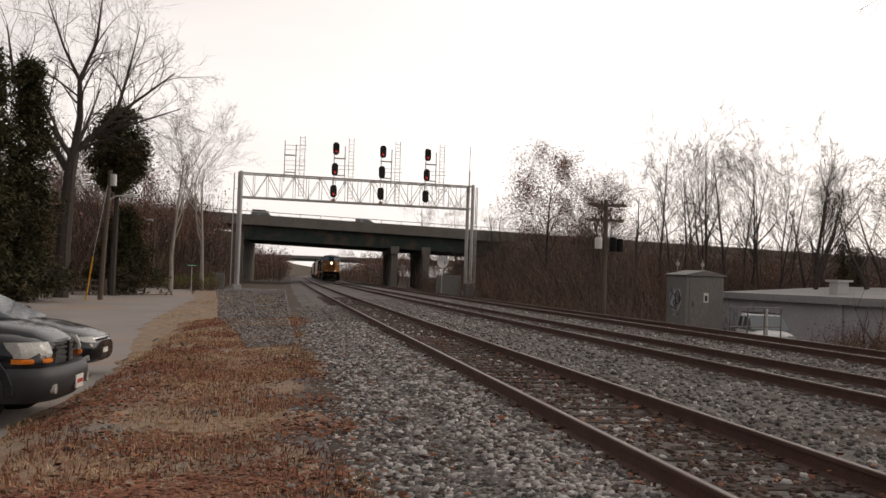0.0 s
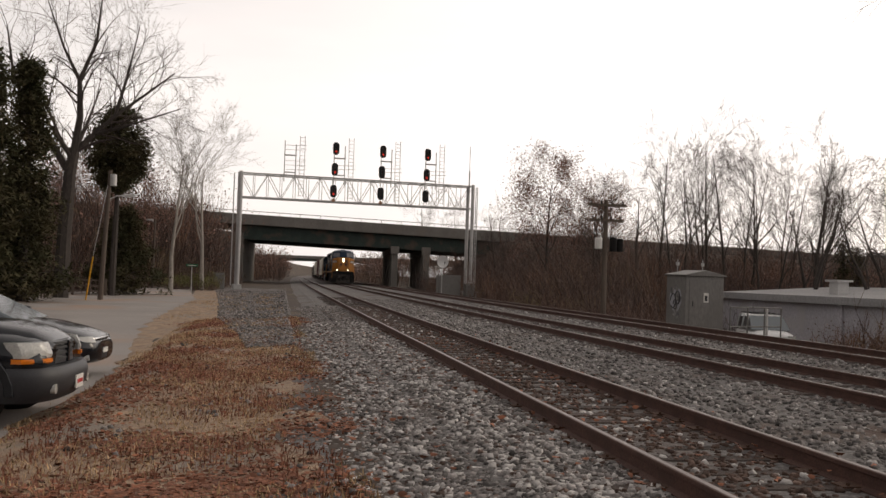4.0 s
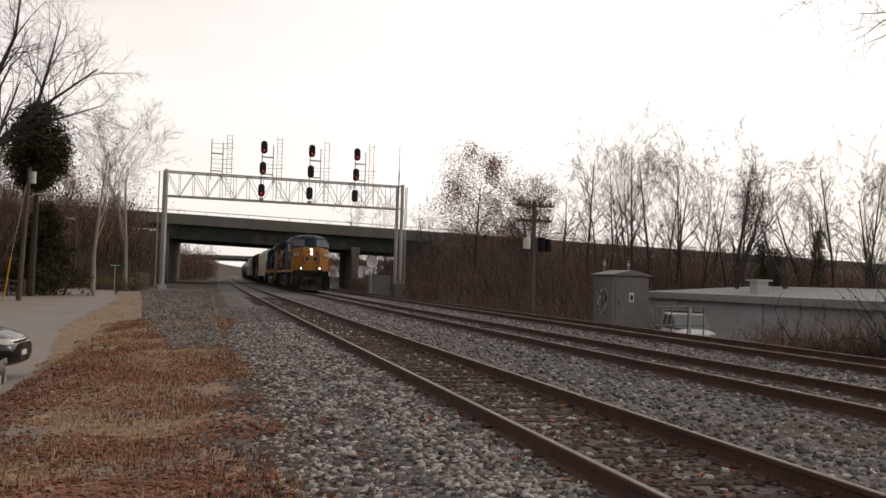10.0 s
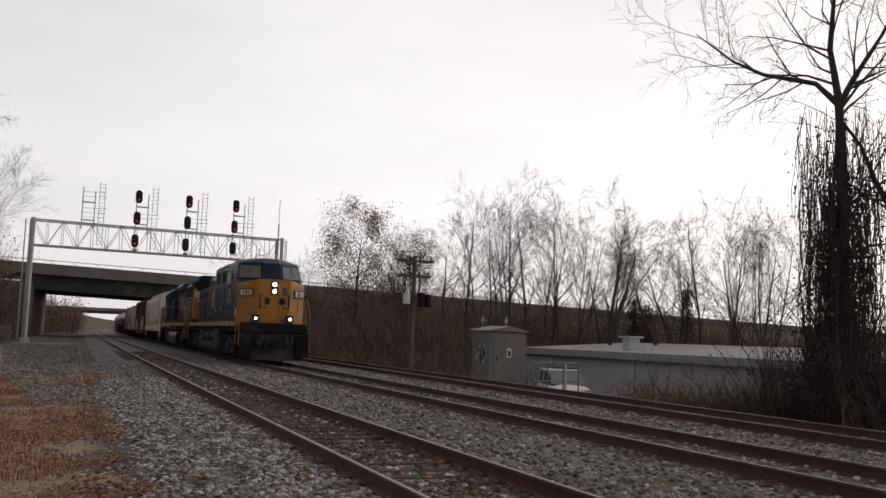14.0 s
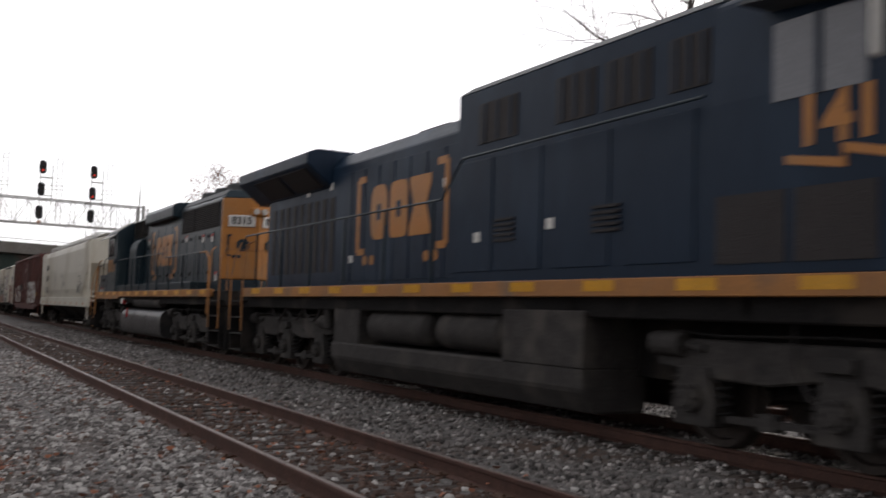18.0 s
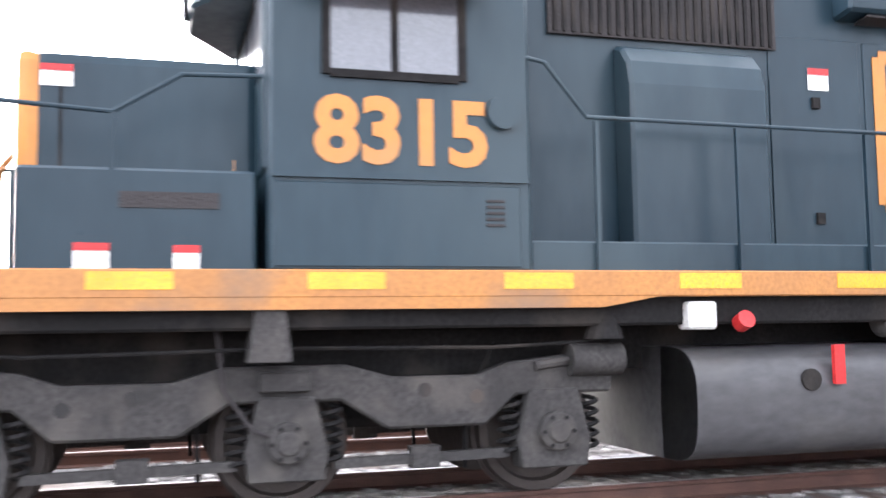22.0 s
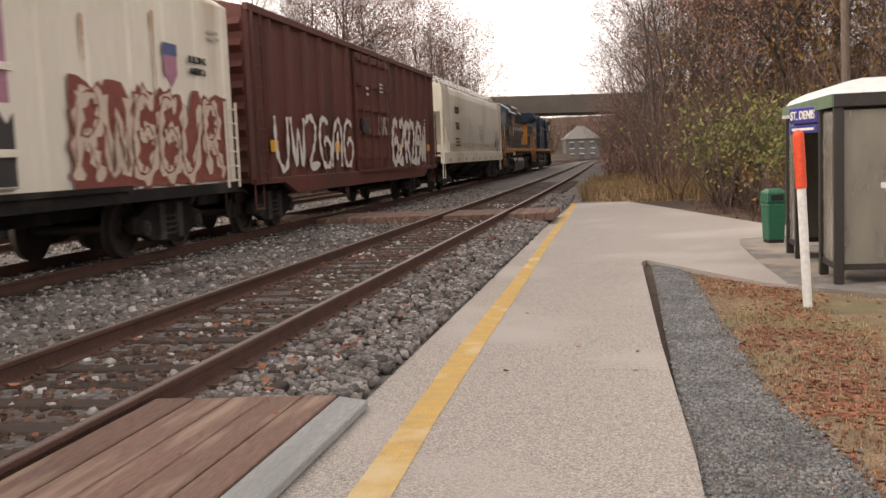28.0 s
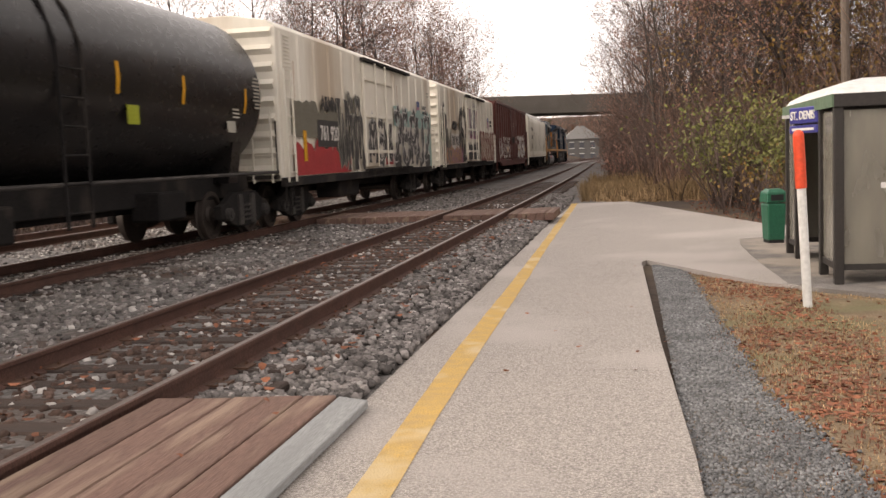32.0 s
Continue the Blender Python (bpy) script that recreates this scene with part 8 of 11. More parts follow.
def build_warehouse():
    b = thing("warehouse", "low whitewashed warehouse with a pale flat roof beyond the tracks", "building", pose(27, 14, -2.0), kind="structure")
    part("wall", Shape().box(0, 16, 0, 42, 0, 2.75), M_WHITEWALL, b, "whitewashed wall")
    part("roof", Shape().prism([(-0.35, 2.75), (16.3, 2.75), (16.3, 2.95), (8, 3.55), (-0.35, 2.98)], -0.3, 42.3, "y"), M_ROOFGREY, b, "pale low-pitched roof")
    part("fascia", Shape().box(-0.42, -0.35, -0.3, 42.3, 2.62, 2.99), M_ROOFGREY, b, "pale roof edge")
    for y in (3, 10, 20, 29, 38):
        part("pilaster", Shape().box(-0.12, 0.0, y, y + 0.4, 0, 2.65), M_WHITEWALL, b)
    part("roof_vent", Shape().box(1.2, 1.8, 31.5, 32.3, 3.0, 3.75).box(1.05, 1.95, 31.35, 32.45, 3.75, 3.85), M_GALV, b, "grey roof vent")
    return b


build_warehouse()


# ---- parked vehicles ----
M_CARBLACK = mat("black_car_paint", (0.012, 0.014, 0.018), (0.010, 0.012, 0.015), rough=0.15, scale=1, fine=8, bump=0, spec=0.45)
M_CARTRIM = mat("dark_grey_bumper", (0.035, 0.036, 0.040), (0.03, 0.03, 0.034), rough=0.5, scale=4, fine=60, bump=0.05)
M_CARGLASS = mat("car_window_glass", (0.10, 0.12, 0.13), (0.09, 0.11, 0.12), rough=0.04, spec=0.9, bump=0)
M_CHROME = mat("chrome_trim", (0.75, 0.75, 0.75), rough=0.12, metal=1.0, bump=0)
M_CLEARLAMP = mat("clear_headlamp", (0.62, 0.62, 0.58), (0.45, 0.45, 0.43), rough=0.08, scale=14, fine=60, bump=0.1)
M_AMBER = mat("amber_turn_lamp", (0.85, 0.22, 0.02), (0.75, 0.2, 0.02), rough=0.15, scale=20, fine=60, bump=0.1)
M_TYRE = mat("black_tyre", (0.016, 0.016, 0.017), rough=0.85, bump=0.2)
M_VANWHITE = mat("white_van_paint", (0.74, 0.74, 0.73), rough=0.25, bump=0)


def wheel_part(car, x, y, r, w):
    t = part("wheel", Shape().loft([[(x + q * math.cos(a), y + k, r + q * math.sin(a)) for a in [2 * math.pi * i / 28 for i in range(28)]] for k, q in ((-w / 2, r * 0.6), (-w / 2, r * 0.92), (-w * 0.35, r), (w * 0.35, r), (w / 2, r * 0.92), (w / 2, r * 0.6))]), M_TYRE, car, "black tyre", smooth=True)
    part("rim", Shape().rod((x, y - w * 0.42, r), (x, y + w * 0.42, r), r * 0.62, 20), M_GALV, t, "grey rim")


def hull(sections, n=28, power=3.2):
    """A rounded shell from sections x, half width, lowest and highest z."""
    rings = []
    for x, w, z0, z1 in sections:
        r = []
        for i in range(n):
            a = 2 * math.pi * (i + 0.5) / n
            ca, sa = math.cos(a), math.sin(a)
            r.append((x, w * math.copysign(abs(ca) ** (2 / power), ca), (z0 + z1) / 2 + (z1 - z0) / 2 * math.copysign(abs(sa) ** (2 / power), sa)))
        rings.append(r)
    return Shape().loft(rings)


def wrap(depth, half, back, layers, n=25, power=0.5):
    """A band bent round the nose; layers: z and how far it stands back."""
    rings = []
    for z, inset in layers:
        r = []
        for i in range(n):
            a = -math.pi / 2 + math.pi * i / (n - 1)
            r.append((back + (depth - inset) * abs(math.cos(a)) ** power, (half - inset * 0.5) * math.copysign(abs(math.sin(a)) ** 0.75, math.sin(a)), z))
        rings.append(r)
    return Shape().loft(rings)


def corner_lamp(x_in, x_out, y_in, y_out, z0, z1, sgn, rake=0.04, rise=0.0):
    """A lamp that bends round the car's front corner."""
    pts = []
    for k in range(7):
        q = k / 6
        pts.append((x_in + (x_out - x_in) * q ** 2.2, sgn * (y_in + (y_out - y_in) * q)))
    back = [(x - 0.16, y * 0.96) for x, y in reversed(pts)]
    return Shape().loft([[(x - d, y, z + rise * abs(y)) for x, y in pts + back] for z, d in ((z0, 0.012), (z0 + 0.25 * (z1 - z0), 0.0), (z1 - 0.2 * (z1 - z0), rake * 0.6), (z1, rake))])


def build_suv():
    c = thing("parked_suv", "black sport utility vehicle parked with its nose towards the tracks", "car", pose(-4.66, 12.25, ground_height(-4.7, 12.2) + 0.03, 0, 0, -4))
    part("body", hull([(-2.30, 0.82, 0.50, 1.00), (-2.22, 0.90, 0.42, 1.06), (-1.0, 0.94, 0.36, 1.10), (0.9, 0.94, 0.36, 1.13), (1.5, 0.94, 0.37, 1.11), (1.85, 0.92, 0.40, 1.07), (2.05, 0.89, 0.44, 1.02), (2.17, 0.83, 0.48, 0.96), (2.22, 0.74, 0.52, 0.90)]), M_CARBLACK, c, "glossy black body shell", smooth=True)
    part("hood_bulge", hull([(0.85, 0.62, 0.95, 1.15), (1.0, 0.70, 0.95, 1.20), (1.6, 0.66, 0.90, 1.175), (1.98, 0.60, 0.86, 1.10), (2.14, 0.54, 0.82, 1.01), (2.22, 0.46, 0.80, 0.94)], 24, 2.6), M_CARBLACK, c, "raised glossy hood", smooth=True)
    part("cabin", Shape().loft([[(x, y * (1 - 0.22 * max(0, z - 1.05)), z) for x, z in [(-2.2, 1.05), (-2.0, 1.68), (-0.1, 1.74), (0.35, 1.66), (1.12, 1.08)]] for y in (-0.86, -0.5, 0.5, 0.86)]), M_CARGLASS, c, "dark glazed cabin", bevel=0.03)
    part("roof", Shape().box(-1.95, 0.2, -0.66, 0.66, 1.70, 1.77), M_CARBLACK, c, "black roof", bevel=0.03)
    part("bumper", wrap(0.68, 0.965, 1.72, ((0.30, 0.13), (0.36, 0.06), (0.46, 0.01), (0.58, 0.0), (0.65, 0.02), (0.685, 0.06))), M_CARTRIM, c, "dark grey plastic bumper", smooth=True)
    g = part("grille", wrap(0.34, 0.56, 1.91, ((0.70, 0.0), (0.74, 0.0), (0.93, 0.03), (0.965, 0.05))), M_CARTRIM, c, "dark grille surround", smooth=True)
    for z in (0.745, 0.805, 0.865, 0.915):
        part("grille_slot", wrap(0.345, 0.50, 1.915, ((z, 0.0), (z + 0.03, 0.006))), M_BLACK, g)
    part("grille_bar", Shape().box(2.2, 2.275, -0.035, 0.035, 0.70, 0.95), M_CARBLACK, g, bevel=0.01)
    for sgn in (-1, 1):
        part("headlamp", corner_lamp(2.25, 2.03, 0.57, 0.925, 0.795, 0.965, sgn, 0.06), M_CLEARLAMP, c, "clear rounded headlamp", smooth=True)
        part("turn_lamp", corner_lamp(2.26, 2.03, 0.58, 0.935, 0.735, 0.788, sgn, 0.004), M_AMBER, c, "amber turn lamp", smooth=True)
        arch = [(1.45 + q * math.cos(a), 0.38 + q * math.sin(a)) for q, seq in ((0.52, range(13)), (0.42, range(12, -1, -1))) for a in [math.pi * i / 12 for i in seq]]
        part("fender_flare", Shape().prism(arch, *sorted((sgn * 0.80, sgn * 0.965)), "y"), M_CARBLACK, c, "wheel arch flare", bevel=0.01)
        part("fog_lamp", Shape().rod((2.20, sgn * 0.66, 0.45), (2.33, sgn * 0.66, 0.45), 0.055, 12), M_CLEARLAMP, c)
        for x in (-1.45, 1.45):
            wheel_part(c, x, sgn * 0.80, 0.37, 0.24)
        part("mirror", hull([(0.75, 0.06, 1.12, 1.24), (0.85, 0.10, 1.10, 1.27), (0.95, 0.05, 1.13, 1.24)], 12, 2.4).moved(Matrix.Translation((0, sgn * 1.02, 0))), M_CARBLACK, c, smooth=True)
    pl = part("number_plate", Shape().box(2.395, 2.41, -0.15, 0.15, 0.40, 0.55), M_WHITE, c, "pale plate with a dark bar")
    part("plate_bar", Shape().box(2.41, 2.414, -0.11, 0.11, 0.455, 0.50), M_REDP, pl)
    return c


def build_sedan():
    c = thing("parked_sedan", "black sedan parked with its nose towards the tracks", "car", pose(-5.08, 16.95, ground_height(-5.1, 17) + 0.03, 0, 0, -3))
    part("body", hull([(-2.38, 0.70, 0.42, 0.85), (-2.25, 0.85, 0.30, 0.96), (-1.0, 0.91, 0.24, 0.97), (0.9, 0.91, 0.24, 0.98), (1.5, 0.91, 0.24, 0.92), (1.9, 0.89, 0.24, 0.83), (2.1, 0.84, 0.25, 0.77), (2.24, 0.74, 0.27, 0.70), (2.31, 0.60, 0.30, 0.62)]), M_CARBLACK, c, "glossy black body shell", smooth=True)
    part("cabin", Shape().loft([[(x, y * (1 - 0.3 * max(0, z - 0.95)), z) for x, z in [(-1.9, 0.94), (-1.1, 1.38), (-0.2, 1.44), (0.25, 1.36), (1.2, 0.93)]] for y in (-0.84, -0.5, 0.5, 0.84)]), M_CARGLASS, c, "pale reflecting windows", bevel=0.03)
    part("roof", Shape().box(-1.05, 0.2, -0.58, 0.58, 1.40, 1.46), M_CARBLACK, c, "black roof", bevel=0.03)
    part("lower_grille", wrap(0.43, 0.62, 1.885, ((0.29, 0.03), (0.34, 0.0), (0.46, 0.0), (0.49, 0.03))), M_CARTRIM, c, "dark lower grille", smooth=True)
    part("grille", wrap(0.42, 0.56, 1.89, ((0.53, 0.0), (0.57, 0.0), (0.645, 0.01))), M_BLACK, c, "dark grille", smooth=True)
    part("chrome_bar", wrap(0.42, 0.70, 1.90, ((0.652, 0.0), (0.668, 0.0), (0.685, 0.01))), M_CHROME, c, "chrome bar", smooth=True)
    for sgn in (-1, 1):
        part("headlamp", corner_lamp(2.29, 1.93, 0.53, 0.90, 0.575, 0.685, sgn, 0.07, 0.03), M_CLEARLAMP, c, "clear swept headlamp", smooth=True)
        part("fog_lamp", Shape().rod((2.0, sgn * 0.72, 0.38), (2.24, sgn * 0.72, 0.38), 0.05, 10), M_CLEARLAMP, c)
        for x in (-1.4, 1.4):
            wheel_part(c, x, sgn * 0.79, 0.33, 0.22)
        part("mirror", hull([(0.65, 0.05, 0.98, 1.09), (0.73, 0.09, 0.96, 1.12), (0.82, 0.04, 0.99, 1.09)], 12, 2.4).moved(Matrix.Translation((0, sgn * 0.99, 0))), M_CARBLACK, c, smooth=True)
    part("number_plate", Shape().box(2.318, 2.33, -0.15, 0.15, 0.42, 0.50), M_WHITE, c, "small pale plate")
    return c


build_suv()
build_sedan()


def build_van():
    c = thing("parked_van", "white estate car with a roof rack parked beyond the tracks", "car", pose(22.7, 42.6, ground_height(22.7, 42.6), 0, 0, -105))
    part("body", hull([(-2.35, 0.80, 0.45, 0.98), (-2.2, 0.90, 0.38, 1.05), (0.9, 0.92, 0.36, 1.06), (1.6, 0.92, 0.36, 1.0), (2.05, 0.88, 0.38, 0.93), (2.28, 0.78, 0.42, 0.80)]), M_VANWHITE, c, "white body shell", smooth=True)
    part("cabin", Shape().loft([[(x, y * (1 - 0.2 * max(0, z - 1.0)), z) for x, z in [(-2.25, 1.03), (-2.0, 1.60), (0.2, 1.66), (1.2, 1.03)]] for y in (-0.88, -0.5, 0.5, 0.88)]), M_CARGLASS, c, "dark windows", bevel=0.03)
    part("roof", Shape().box(-2.0, 0.15, -0.72, 0.72, 1.60, 1.70), M_VANWHITE, c, "white roof", bevel=0.04)
    for x in (-2.0, -0.95, 0.1):
        part("pillar", Shape().beam((x, -0.86, 1.02), (x + 0.06, -0.76, 1.64), 0.07), M_VANWHITE, c)
        part("rack_bar", Shape().rod((x, -0.7, 1.76), (x, 0.7, 1.76), 0.025, 8), M_BLACK, c)
    for sgn in (-1, 1):
        part("headlamp", Shape().box(2.1, 2.31, *sorted((sgn * 0.5, sgn * 0.82)), 0.68, 0.85), M_CLEARLAMP, c)
        for x in (-1.4, 1.4):
            wheel_part(c, x, sgn * 0.8, 0.34, 0.22)
    return c


build_van()

# ---- roadside: poles, lamps, fences, signs ----
def build_street_pole(x, y, top, lean, label, arm, lamp_z, can=True):
    z0 = ground_height(x, y)
    p = thing("street_lamp", label, "street lamp", pose(x, y, z0))
    part("pole", Shape().rod((0, 0, -0.3), (lean, 0, top - z0), 0.13, 10, end=0.09), M_WOODPOLE, p, "wooden pole", smooth=True)
    k = (lamp_z - z0) / (top - z0)
    a = Vector((lean * k, 0, lamp_z - z0))
    part("arm", Shape().path([a, a + Vector((arm * 0.5, -0.1, 0.22)), a + Vector((arm, -0.2, 0.25))], 0.03, 8), M_GALV, p, "curved lamp arm")
    part("lamp_head", Shape().loft([[(a.x + arm + dx, -0.2 + dy, a.z + 0.25 + dz) for dx, dy, dz in ((-0.1, -0.1, q), (0.5, -0.13, q), (0.5, 0.13, q), (-0.1, 0.1, q))] for q in (-0.07, 0.06)]), M_GALV, p, "grey lamp head", bevel=0.03)
    if can:
        part("transformer", Shape().rod((lean * 0.96 + 0.18, -0.1, top - z0 - 0.75), (lean * 0.96 + 0.18, -0.1, top - z0 - 0.2), 0.16, 12), M_GALV, p, "grey transformer can")
    return p


build_street_pole(-8.45, 49.3, 6.0, 0.25, "leaning wooden pole with a curved street lamp", 0.85, 4.55)
build_street_pole(-10.3, 84.4, 5.4, 0.0, "distant wooden pole with a street lamp", -0.6, 5.1, False)
build_street_pole(-5.7, -27.6, 9.5, 0.1, "tall weathered wooden utility pole behind the shelter", 0.6, 9.0, False)
part_guy = thing("guy_marker", "yellow guy wire guard beside the wooden pole", "guy wire", pose(-8.9, 48.2, ground_height(-8.9, 48.2)))
part("guard", Shape().rod((0, 0, 0), (0.25, 0, 2.1), 0.035, 8), M_REFLECT, part_guy, "yellow plastic guard")
part("wire", Shape().rod((0.25, 0, 2.1), (0.62, 1.0, 5.6), 0.01, 5), M_GALV, part_guy)


def build_rail_fence(x, y, bays, turn, label):
    f = thing("wooden_fence", label, "fence", pose(x, y, ground_height(x, y), 0, 0, turn))
    for k in range(bays + 1):
        part("post", Shape().box(k * 0.85 - 0.07, k * 0.85 + 0.07, -0.07, 0.07, -0.1, 0.95), M_WOODPOLE, f, bevel=0.015)
    for k in range(bays):
        for z in (0.25, 0.55, 0.85):
            part("rail", Shape().beam((k * 0.85, 0, z + 0.02 * math.sin(k + z * 9)), ((k + 1) * 0.85, 0, z), 0.08), M_WOODPOLE, f)
    return f


build_rail_fence(-11.1, 56.3, 2, 8, "weathered split-rail fence beside the parking road")


def build_pickets(x, y, n):
    f = thing("picket_fence", "weathered brown picket fence beside the cedars", "fence", pose(x, y, ground_height(x, y), 0, 0, 5))
    for k in range(n):
        part("picket", Shape().prism([(k * 0.14 - 0.045, 0), (k * 0.14 + 0.045, 0), (k * 0.14 + 0.045, 0.9), (k * 0.14, 0.98), (k * 0.14 - 0.045, 0.9)], -0.012, 0.012, "y"), M_WOODPOLE, f)
    for z in (0.25, 0.72):
        part("rail", Shape().box(-0.1, n * 0.14, 0.012, 0.05, z, z + 0.08), M_WOODPOLE, f)
    return f


build_pickets(-11.7, 48.6, 8)
sg = thing("street_sign", "small green street name sign on a thin post", "sign", pose(-5.9, 69.8, ground_height(-5.9, 69.8)))
part("post", Shape().rod((0, 0, 0), (0, 0, 2.0), 0.03, 8), M_GALV, sg)
part("board", Shape().box(-0.4, 0.4, -0.015, 0.015, 1.85, 2.02), mat("green_sign_enamel", (0.02, 0.17, 0.08), rough=0.4, bump=0), sg, "green name board", bevel=0.01)
part("board_bar", Shape().box(-0.3, 0.3, -0.02, -0.014, 1.91, 1.95), M_WHITE, sg)


def build_house():
    b = thing("house", "grey two-storey house with a hipped roof past the south bridge", "house", pose(11.8, -242, -1.9, 0, 0, 10))
    part("wall", Shape().box(-4.0, 4.0, -4, 4, 0, 6.4), mat("grey_shingle_wall", (0.13, 0.125, 0.12), (0.10, 0.097, 0.094), rough=0.9, scale=1, fine=8, bump=0.3), b, "grey walls")
    part("roof", Shape().loft([[(-4.5, -4.5, 6.4), (4.5, -4.5, 6.4), (4.5, 4.5, 6.4), (-4.5, 4.5, 6.4)], [(-0.8, -0.8, 9.6), (0.8, -0.8, 9.6), (0.8, 0.8, 9.6), (-0.8, 0.8, 9.6)]]), mat("grey_shingle_roof", (0.20, 0.195, 0.19), (0.16, 0.155, 0.15), rough=0.9, fine=10, bump=0.3), b, "pale hipped roof")
    for x in (-2.4, 0.2, 2.6):
        for z in (1.4, 4.2):
            w = part("window", Shape().box(x - 0.5, x + 0.5, 3.98, 4.03, z, z + 1.4), M_CABGLASS, b, "dark window")
            part("window_frame", Shape().box(x - 0.6, x + 0.6, 4.0, 4.05, z - 0.12, z).box(x - 0.6, x + 0.6, 4.0, 4.05, z + 1.4, z + 1.52), M_WHITE, w, "white frame")
    part("chimney", Shape().box(1.5, 2.2, -0.4, 0.4, 7.4, 10.0), M_STEEL, b, "brick chimney")
    return b


build_house()
wire = thing("overhead_cable", "dark overhead cable across the tracks south of the platform", "cable")
pts = [Vector((-5.6, -27.6, 8.6)).lerp(Vector((34.0, -28.4, 7.9)), k / 12) - Vector((0, 0, 0.55 * (1 - ((k - 6) / 6) ** 2))) for k in range(13)]
part("cable", Shape().path(pts, 0.022, 6), M_BLACK, wire)
wp = thing("utility_pole", "dark wooden pole east of the tracks", "utility pole", pose(34.0, -28.3, ground_height(34, -28)))
part("pole", Shape().rod((0, 0, -0.3), (0, 0, 9.4), 0.14, 10, end=0.1), M_WOODPOLE, wp, smooth=True)


# ---- traffic on the overpass ----
ROAD_CARS = []


def build_road_car(name, label, paint, height, start):
    c = thing(name, label, "car")
    part("body", hull([(-2.35, 0.80, 0.40, 0.95), (-2.2, 0.90, 0.32, 1.02), (0.9, 0.92, 0.30, 1.02), (1.6, 0.92, 0.30, 0.96), (2.1, 0.88, 0.32, 0.88), (2.3, 0.76, 0.38, 0.74)], 20), paint, c, "painted body shell", smooth=True)
    part("cabin", Shape().loft([[(x, y * (1 - 0.2 * max(0, z - 1.0)), z) for x, z in [(-2.2, 0.99), (-1.9, height - 0.08), (0.1, height - 0.06), (1.15, 0.99)]] for y in (-0.86, -0.5, 0.5, 0.86)]), M_CARGLASS, c, "dark windows", bevel=0.03)
    part("roof", Shape().box(-1.9, 0.05, -0.70, 0.70, height - 0.09, height), paint, c, "painted roof", bevel=0.04)
    for x in (-2.0, -0.9, 0.3):
        for e in (-1, 1):
            part("pillar", Shape().beam((x, e * 0.86, 1.0), (x + 0.05, e * 0.74, height - 0.06), 0.08), paint, c)
    for e in (-1, 1):
        for x in (-1.4, 1.4):
            wheel_part(c, x, e * 0.80, 0.34, 0.22)
    ROAD_CARS.append((c, start))
    return c


def deck_pose(x):
    a = math.radians(-3)
    return pose(x * math.cos(a) - 4.2 * math.sin(a), 145 + x * math.sin(a) + 4.2 * math.cos(a), 9.7 - 0.030 * (x + 5) - 0.95, 0, 1.72, -3)


build_road_car("highway_suv", "dark red sport utility vehicle driving over the highway overpass", mat("dark_red_car_paint", (0.10, 0.035, 0.03), rough=0.25, bump=0), 1.95, -2.4)
build_road_car("highway_sedan", "dull silver sedan driving over the highway overpass", mat("silver_car_paint", (0.30, 0.29, 0.28), rough=0.3, metal=0.4, bump=0), 1.6, 13.2)

# ---- trees, brush, grass ----
M_BARK = mat("grey_brown_bark", (0.085, 0.070, 0.060), (0.052, 0.043, 0.038), rough=0.95, scale=2, fine=18, bump=0.6, stretch=(1, 1, 0.3))
M_TWIG = mat("grey_brown_twigs", (0.088, 0.067, 0.060), (0.060, 0.046, 0.042), rough=0.95, scale=1, fine=10, bump=0)
M_PALEBARK = mat("pale_sycamore_bark", (0.46, 0.42, 0.37), (0.28, 0.25, 0.22), rough=0.9, scale=1.2, fine=10, bump=0.3)
M_RUSTLEAF = mat("rust_brown_leaves", (0.29, 0.155, 0.113), (0.19, 0.104, 0.079), rough=0.8, scale=0.6, fine=5, bump=0, random_amount=0.28, island=True)
M_TANLEAF = mat("tan_dry_leaves", (0.22, 0.135, 0.085), (0.15, 0.094, 0.062), rough=0.85, scale=0.6, fine=5, bump=0, random_amount=0.3, island=True)
M_YELLOWLEAF = mat("yellow_autumn_leaves", (0.25, 0.15, 0.038), (0.16, 0.095, 0.03), rough=0.75, scale=0.6, fine=5, bump=0, random_amount=0.4, island=True)
M_GREENLEAF = mat("olive_green_leaves", (0.115, 0.135, 0.040), (0.17, 0.16, 0.045), rough=0.75, scale=0.8, fine=5, bump=0, random_amount=0.45, island=True)
M_NEEDLE = mat("dark_evergreen_needles", (0.052, 0.064, 0.031), (0.078, 0.062, 0.034), rough=0.9, spec=0.15, scale=0.7, fine=6, bump=0, random_amount=0.25, island=True)
M_BRUSH = mat("brown_brush_stems", (0.130, 0.090, 0.076), (0.086, 0.061, 0.053), rough=0.95, scale=0.3, fine=4, bump=0, random_amount=0.4, island=True, stain=(0.21, 0.115, 0.075), stain_scale=0.16)
M_RUSTBRUSH = mat("pale_rusty_brush", (0.20, 0.122, 0.096), (0.135, 0.086, 0.070), rough=0.95, scale=0.3, fine=4, bump=0, random_amount=0.4, island=True, stain=(0.24, 0.18, 0.10), stain_scale=0.2)
# Darker leaf colour that paints in the shade about the vine-hung trees.
M_SHADELEAF = mat("shade_dark_withered_leaves", (0.085, 0.050, 0.038), (0.055, 0.034, 0.027), rough=0.85, scale=0.6, fine=5, bump=0, random_amount=0.45, island=True)
M_DRYGRASS = mat("dry_tan_grass", (0.32, 0.22, 0.115), (0.22, 0.145, 0.075), rough=0.9, scale=0.5, fine=4, bump=0, random_amount=0.35, island=True)


